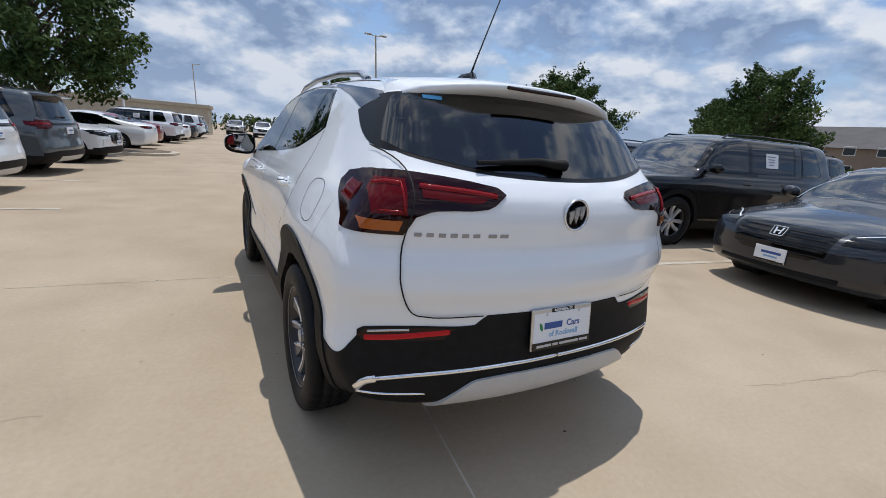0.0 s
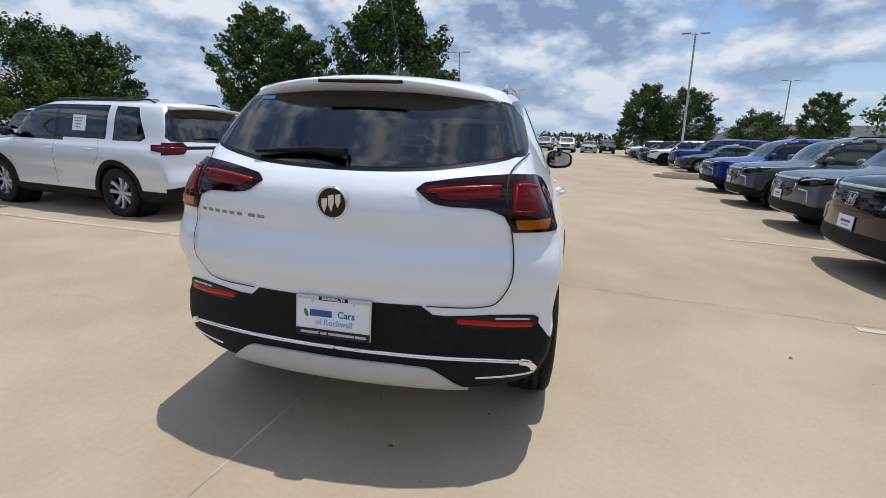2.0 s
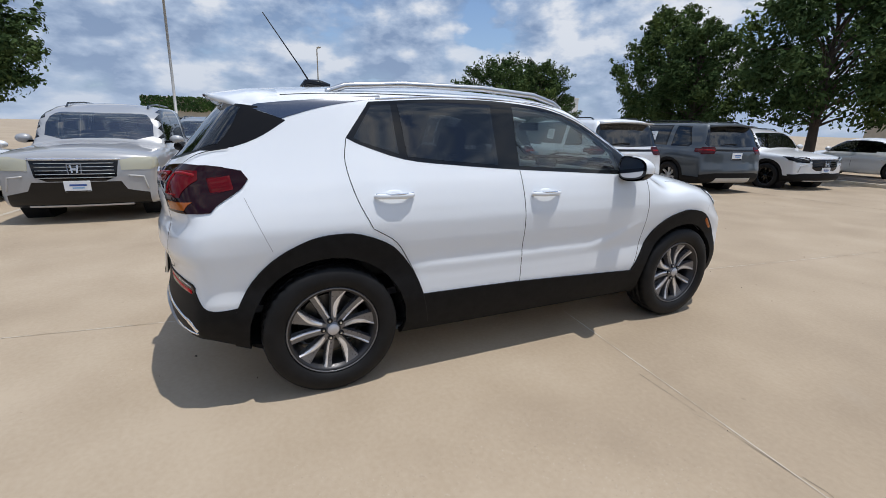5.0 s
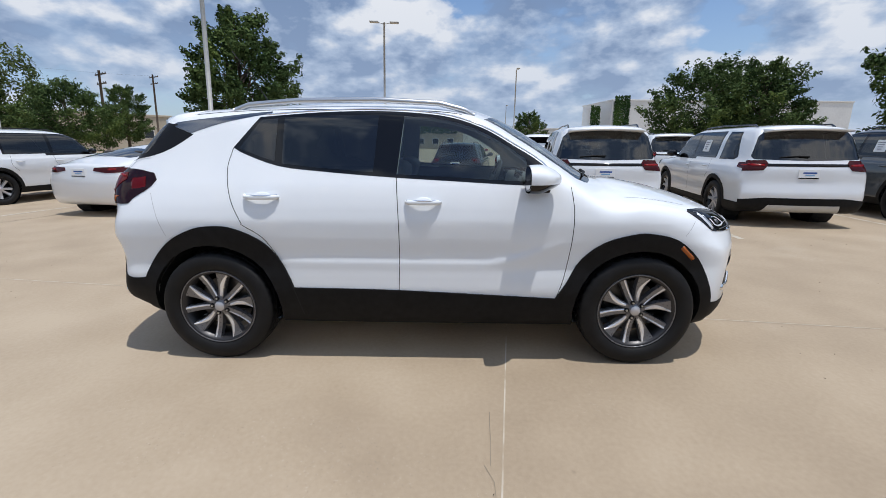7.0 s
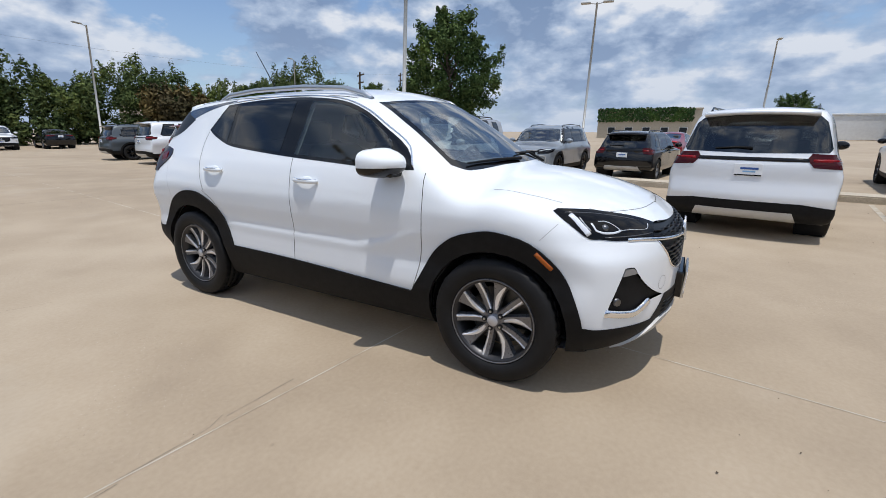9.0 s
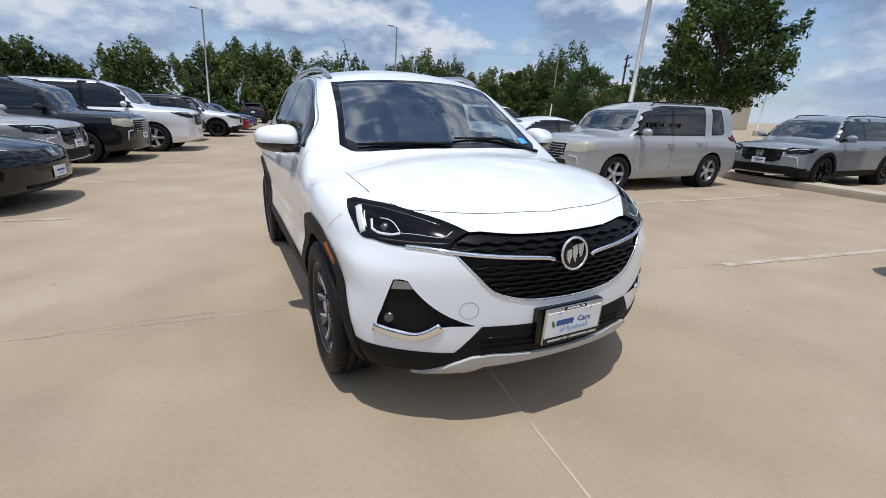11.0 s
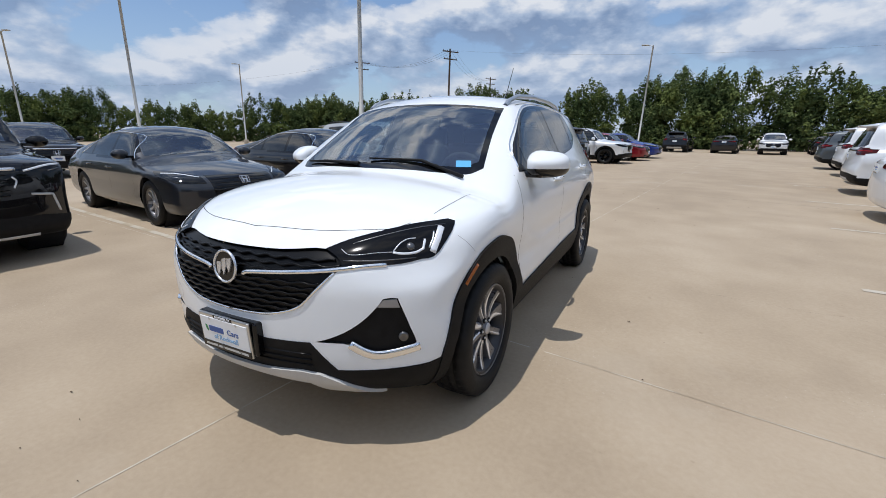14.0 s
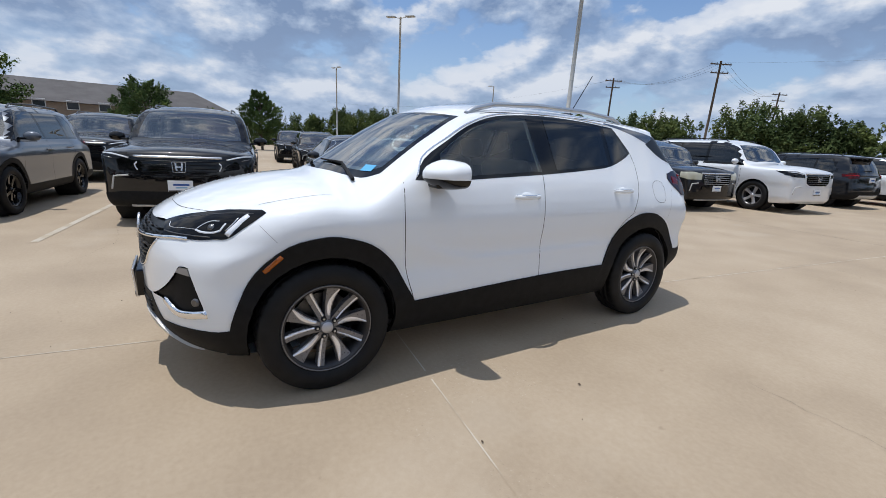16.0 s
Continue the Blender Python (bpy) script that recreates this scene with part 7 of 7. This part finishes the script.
def utility_pole(x, y, turn, high=12.0):
    m = upright(x, y, turn)
    pole = thing("utility_pole", m, "dark weathered wooden utility pole with cross-arms", "utility pole", "utility poles")
    tube_part("pole", [(0, 0, 0), (0, 0, high)], [0.16, 0.11], WOOD_POLE, pole, sides=10)
    for z, w in ((high - 0.35, 2.4), (high - 1.25, 2.0)):
        box_part("cross_arm", (w, 0.10, 0.12), pose(0, 0.12, z), WOOD_POLE, pole, bevel=0.01)
        for k in (-0.45, -0.2, 0.2, 0.45):
            v, f = lathe([(0, 0.0), (0.02, 0.035), (0.10, 0.04), (0.14, 0.02), (0.15, 0)], 8)
            mesh_object("insulator", [(k * w + b, 0.12 + c, z + 0.06 + a) for a, b, c in v], f, GUNMETAL, pole)
    return m @ Vector((0, 0.12, high - 0.2))


tops = [utility_pole(26.0, -50.8, 60), utility_pole(41.8, -52.9, 60), utility_pole(31.8, -79.6, 60, 12.0), utility_pole(-62, -44, 60, 11.0), utility_pole(-42, -36, 60, 8.5)]
for i, (a, b) in enumerate(((tops[0], tops[1]), (tops[0], tops[2]), (tops[0], tops[3]), (tops[1], Vector((110, -30, 11))))):
    for k in ((-0.9, 0.0, 0.9) if i < 2 else (0.0,)):
        pts = [a.lerp(b, q / 16) + Vector((k * 0.5, k * 0.5, -4 * (1.0 + 0.02 * (b - a).length) * (q / 16) * (1 - q / 16))) for q in range(17)]
        v, f = tube(pts, 0.010 if i < 2 else 0.006, 5)
        tagged(mesh_object("overhead_cable", v, f, WIRE, None, "", True), "thin black overhead cable between poles", "cable", "overhead cables")


# ---- kerbs, islands, buildings ----
def slab(name, outline, z0, z1, mat, parent=None, bevel=0.03):
    bm = bmesh.new()
    vs = [bm.verts.new((x, y, z0)) for x, y in outline]
    face = bm.faces.new(vs)
    out = bmesh.ops.extrude_face_region(bm, geom=[face])
    up = [g for g in out["geom"] if isinstance(g, bmesh.types.BMVert)]
    for v in up:
        v.co.z = z1
    bmesh.ops.recalc_face_normals(bm, faces=bm.faces[:])
    rim = [e for e in bm.edges if all(v in up for v in e.verts)]
    bmesh.ops.bevel(bm, geom=rim, offset=bevel, segments=2, affect="EDGES")
    me = bpy.data.meshes.new(name)
    bm.to_mesh(me)
    bm.free()
    me.materials.append(mat)
    ob = new(name, me)
    if parent:
        ob.parent = parent
    return ob


def island(outline, label):
    cx, cy = sum(p[0] for p in outline) / len(outline), sum(p[1] for p in outline) / len(outline)
    z = ground_height(cx, cy)
    kerb = slab("kerb_island", outline, z - 0.1, z + 0.15, KERB)
    tagged(kerb, label, "kerb", kind="structure")
    inner = [(cx + (x - cx) * 0.93, cy + (y - cy) * 0.82) for x, y in outline]
    bed = slab("planting_bed", inner, z + 0.10, z + 0.162, MULCH, None, 0.01)
    tagged(bed, "brown soil and gravel bed inside the kerb", "planting bed", kind="structure")


def slanted(cx, cy, w, d, r=0.8):
    """A rounded plan turned with the lot."""
    pts = []
    for sx, sy, a0 in ((1, 1, 0), (-1, 1, 90), (-1, -1, 180), (1, -1, 270)):
        for k in range(5):
            a = radians(a0 + 22.5 * k)
            p = Vector((sx * (w / 2 - r) + r * math.cos(a), sy * (d / 2 - r) + r * math.sin(a)))
            pts.append((cx + p.x * 0.989 + p.y * 0.148, cy - p.x * 0.148 + p.y * 0.989))
    return pts


island(slanted(-5.7, 16.7, 7.4, 2.3), "concrete kerb round a planted island")
island(slanted(9.7, 16.2, 7.4, 1.9), "concrete kerb round a planted island")
island(slanted(-24.5, 18.6, 9, 2.0), "concrete kerb round a planted island")
kerb = slab("kerb", slanted(-10.9, -2.0, 0.7, 34, 0.2), -0.25, 0.03, KERB)
tagged(kerb, "long low concrete kerb between two rows", "kerb", kind="structure")


def building(name, x, y, turn, size, wall, roof, label, windows=(), pitched=False, ivy=()):
    w, d, h = size
    m = pose(x, y, 0, 0, 0, turn)
    b = thing(name, m, label, "building")
    part("wall", box_bm(bmesh.new(), (w, d, h), pose(0, 0, h / 2 - 0.05), 0.0), wall, b)
    if pitched:
        v = [(-w / 2 - 0.6, -d / 2 - 0.6, h), (w / 2 + 0.6, -d / 2 - 0.6, h), (w / 2 + 0.6, d / 2 + 0.6, h), (-w / 2 - 0.6, d / 2 + 0.6, h), (-w / 2 + d * 0.3, 0, h + d * 0.22), (w / 2 - d * 0.3, 0, h + d * 0.22)]
        mesh_object("roof", v, [(0, 1, 5, 4), (1, 2, 5), (2, 3, 4, 5), (3, 0, 4), (3, 2, 1, 0)], roof, b)
    else:
        part("roof", box_bm(bmesh.new(), (w + 0.3, d + 0.3, 0.35), pose(0, 0, h + 0.12), 0.05), roof, b, "flat parapet")
    for k in windows:
        win = part("window", box_bm(bmesh.new(), (1.6, 0.12, 1.4), pose(k[0], -d / 2 - 0.02, k[1]), 0.02), WALL_WHITE, b)
        box_part("pane", (1.4, 0.06, 1.2), pose(k[0], -d / 2 - 0.07, k[1]), WINDOW_DARK, win, bevel=0)
    rng = random.Random(len(label))
    for x0, x1, z0, z1 in ivy:
        verts, faces = [], []
        for _ in range(int((x1 - x0) * (z1 - z0) * 36)):
            c = Vector((rng.uniform(x0, x1), -d / 2 - 0.15 - 0.25 * rng.random(), rng.uniform(z0, z1)))
            a, o, s = rng.uniform(0, 6.28), len(verts), rng.uniform(0.12, 0.3)
            u, v = Vector((math.cos(a), rng.uniform(-0.5, 0.2), math.sin(a))) * s, Vector((-math.sin(a), rng.uniform(-0.5, 0.2), math.cos(a))) * s * 0.7
            verts += [c - u, c - v, c + u, c + v]
            faces.append((o, o + 1, o + 2, o + 3))
        mesh_object("ivy", verts, faces, IVY, b, "green climbing leaves on the wall")
    return b


building("showroom", -112, 64, 95, (58, 18, 10.6), WALL_WHITE, WALL_WHITE, "tall white panelled dealership building with planted screens", [(-20 + 6 * i, 2.2) for i in range(8)], ivy=((-28.6, -25.0, 0, 11.6),))
building("showroom_wing", -118, 18, 95, (34, 10, 4.7), WALL_WHITE, WALL_WHITE, "long low pale wing of the dealership building")
building("leafy_tower", -104, 32.8, 95, (2.0, 2.0, 9.0), WALL_WHITE, WALL_WHITE, "narrow tower grown over with green leaves", ivy=((-1.1, 1.1, 0, 9.6),))
building("service_wing", -106, -8.0, 92, (20, 8, 5.8), WALL_TAN, WALL_TAN, "low tan service building with a green leafy screen", [(-7 + 3.5 * i, 1.6) for i in range(5)], ivy=((-10.0, 8.6, 3.4, 6.2),))
building("retail_building", -62, -66, 150, (60, 16, 5.5), WALL_TAN, WALL_TAN, "low tan flat-roofed building beyond the trees", [(-20 + 5 * i, 2.6) for i in range(8)])
building("lot_wall", -9.0, 50.6, -7, (17.5, 3.0, 2.6), WALL_TAN, WALL_TAN, "long tan screen wall at the far end of the lot")
building("apartment_house", 97, 20, -86, (54, 18, 5.2), WALL_BROWN, ROOF_DARK, "long brown house with a dark hipped roof", [(-24 + 4 * i, z) for i in range(13) for z in (1.9, 4.8)], True)
building("storage_hall", 48, 68, -35, (40, 12, 2.4), WALL_TAN, ROOF_DARK, "low tan hall with a dark roof", pitched=True)
# fallen leaf bits and grit
rng = random.Random(77)
verts, faces = [], []
for _ in range(300):
    x, y = rng.uniform(-9, 9), rng.uniform(-9, 9)
    z, r0, o, a0 = ground_height(x, y) + 0.004, rng.choice((0.003, 0.004, 0.005, 0.007, 0.011)), len(verts), rng.uniform(0, 6.28)
    for k in range(5):
        a = a0 + 6.283 * k / 5
        verts.append((x + r0 * rng.uniform(0.6, 1.5) * math.cos(a), y + r0 * rng.uniform(0.4, 0.9) * math.sin(a), z + rng.uniform(0, 0.006)))
    verts.append((x, y, z + 0.006))
    faces += [(o + k, o + (k + 1) % 5, o + 5) for k in range(5)]
tagged(mesh_object("leaf_litter", verts, faces, LITTER), "scattered dry leaf bits and grit on concrete", "litter", kind="stuff")


def crack(points, width):
    """A wandering hairline crack, as thin dark strips on the slab."""
    rng = random.Random(int(points[0][0] * 91 + points[0][1] * 37))
    verts, faces = [], []
    for (ax, ay), (bx, by) in zip(points, points[1:]):
        n = max(4, int(math.hypot(bx - ax, by - ay) / 0.08))
        dx, dy = (by - ay), -(bx - ax)
        k = 1 / math.hypot(dx, dy)
        for i in range(n + 1):
            t = i / n
            j = rng.uniform(-0.02, 0.02)
            w = width * rng.uniform(0.3, 1.2) / 2
            x, y = ax + (bx - ax) * t + dx * k * j, ay + (by - ay) * t + dy * k * j
            o = len(verts)
            verts += [(x + dx * k * w, y + dy * k * w, ground_height(x, y) + 0.0022), (x - dx * k * w, y - dy * k * w, ground_height(x, y) + 0.0022)]
            if i:
                faces.append((o - 2, o - 1, o + 1, o))
    return tagged(mesh_object("crack_line", verts, faces, CRACK), "fine dark crack wandering across the concrete", "crack", "cracks", "structure")


for pts, w in (([(1.42, 0.37), (1.8, 0.33), (2.27, 0.34), (2.9, 0.30)], 0.006), ([(1.6, -2.14), (1.87, -2.2), (2.32, -2.29), (3.1, -2.44)], 0.006), ([(-1.9, -1.0), (-2.7, -0.93), (-3.6, -0.95)], 0.006), ([(-2.6, 7.8), (-0.65, 9.4), (1.0, 12.6)], 0.012), ([(2.2, 3.0), (3.4, 2.6), (4.4, 2.7)], 0.005), ([(-3.2, -4.6), (-1.9, -5.3), (-0.4, -5.1)], 0.006), ([(-4.2, 4.2), (-3.1, 4.6), (-2.0, 4.4)], 0.005), ([(0.6, -6.2), (1.7, -6.9), (2.4, -8.0)], 0.006)):
    crack(pts, w * 0.5)
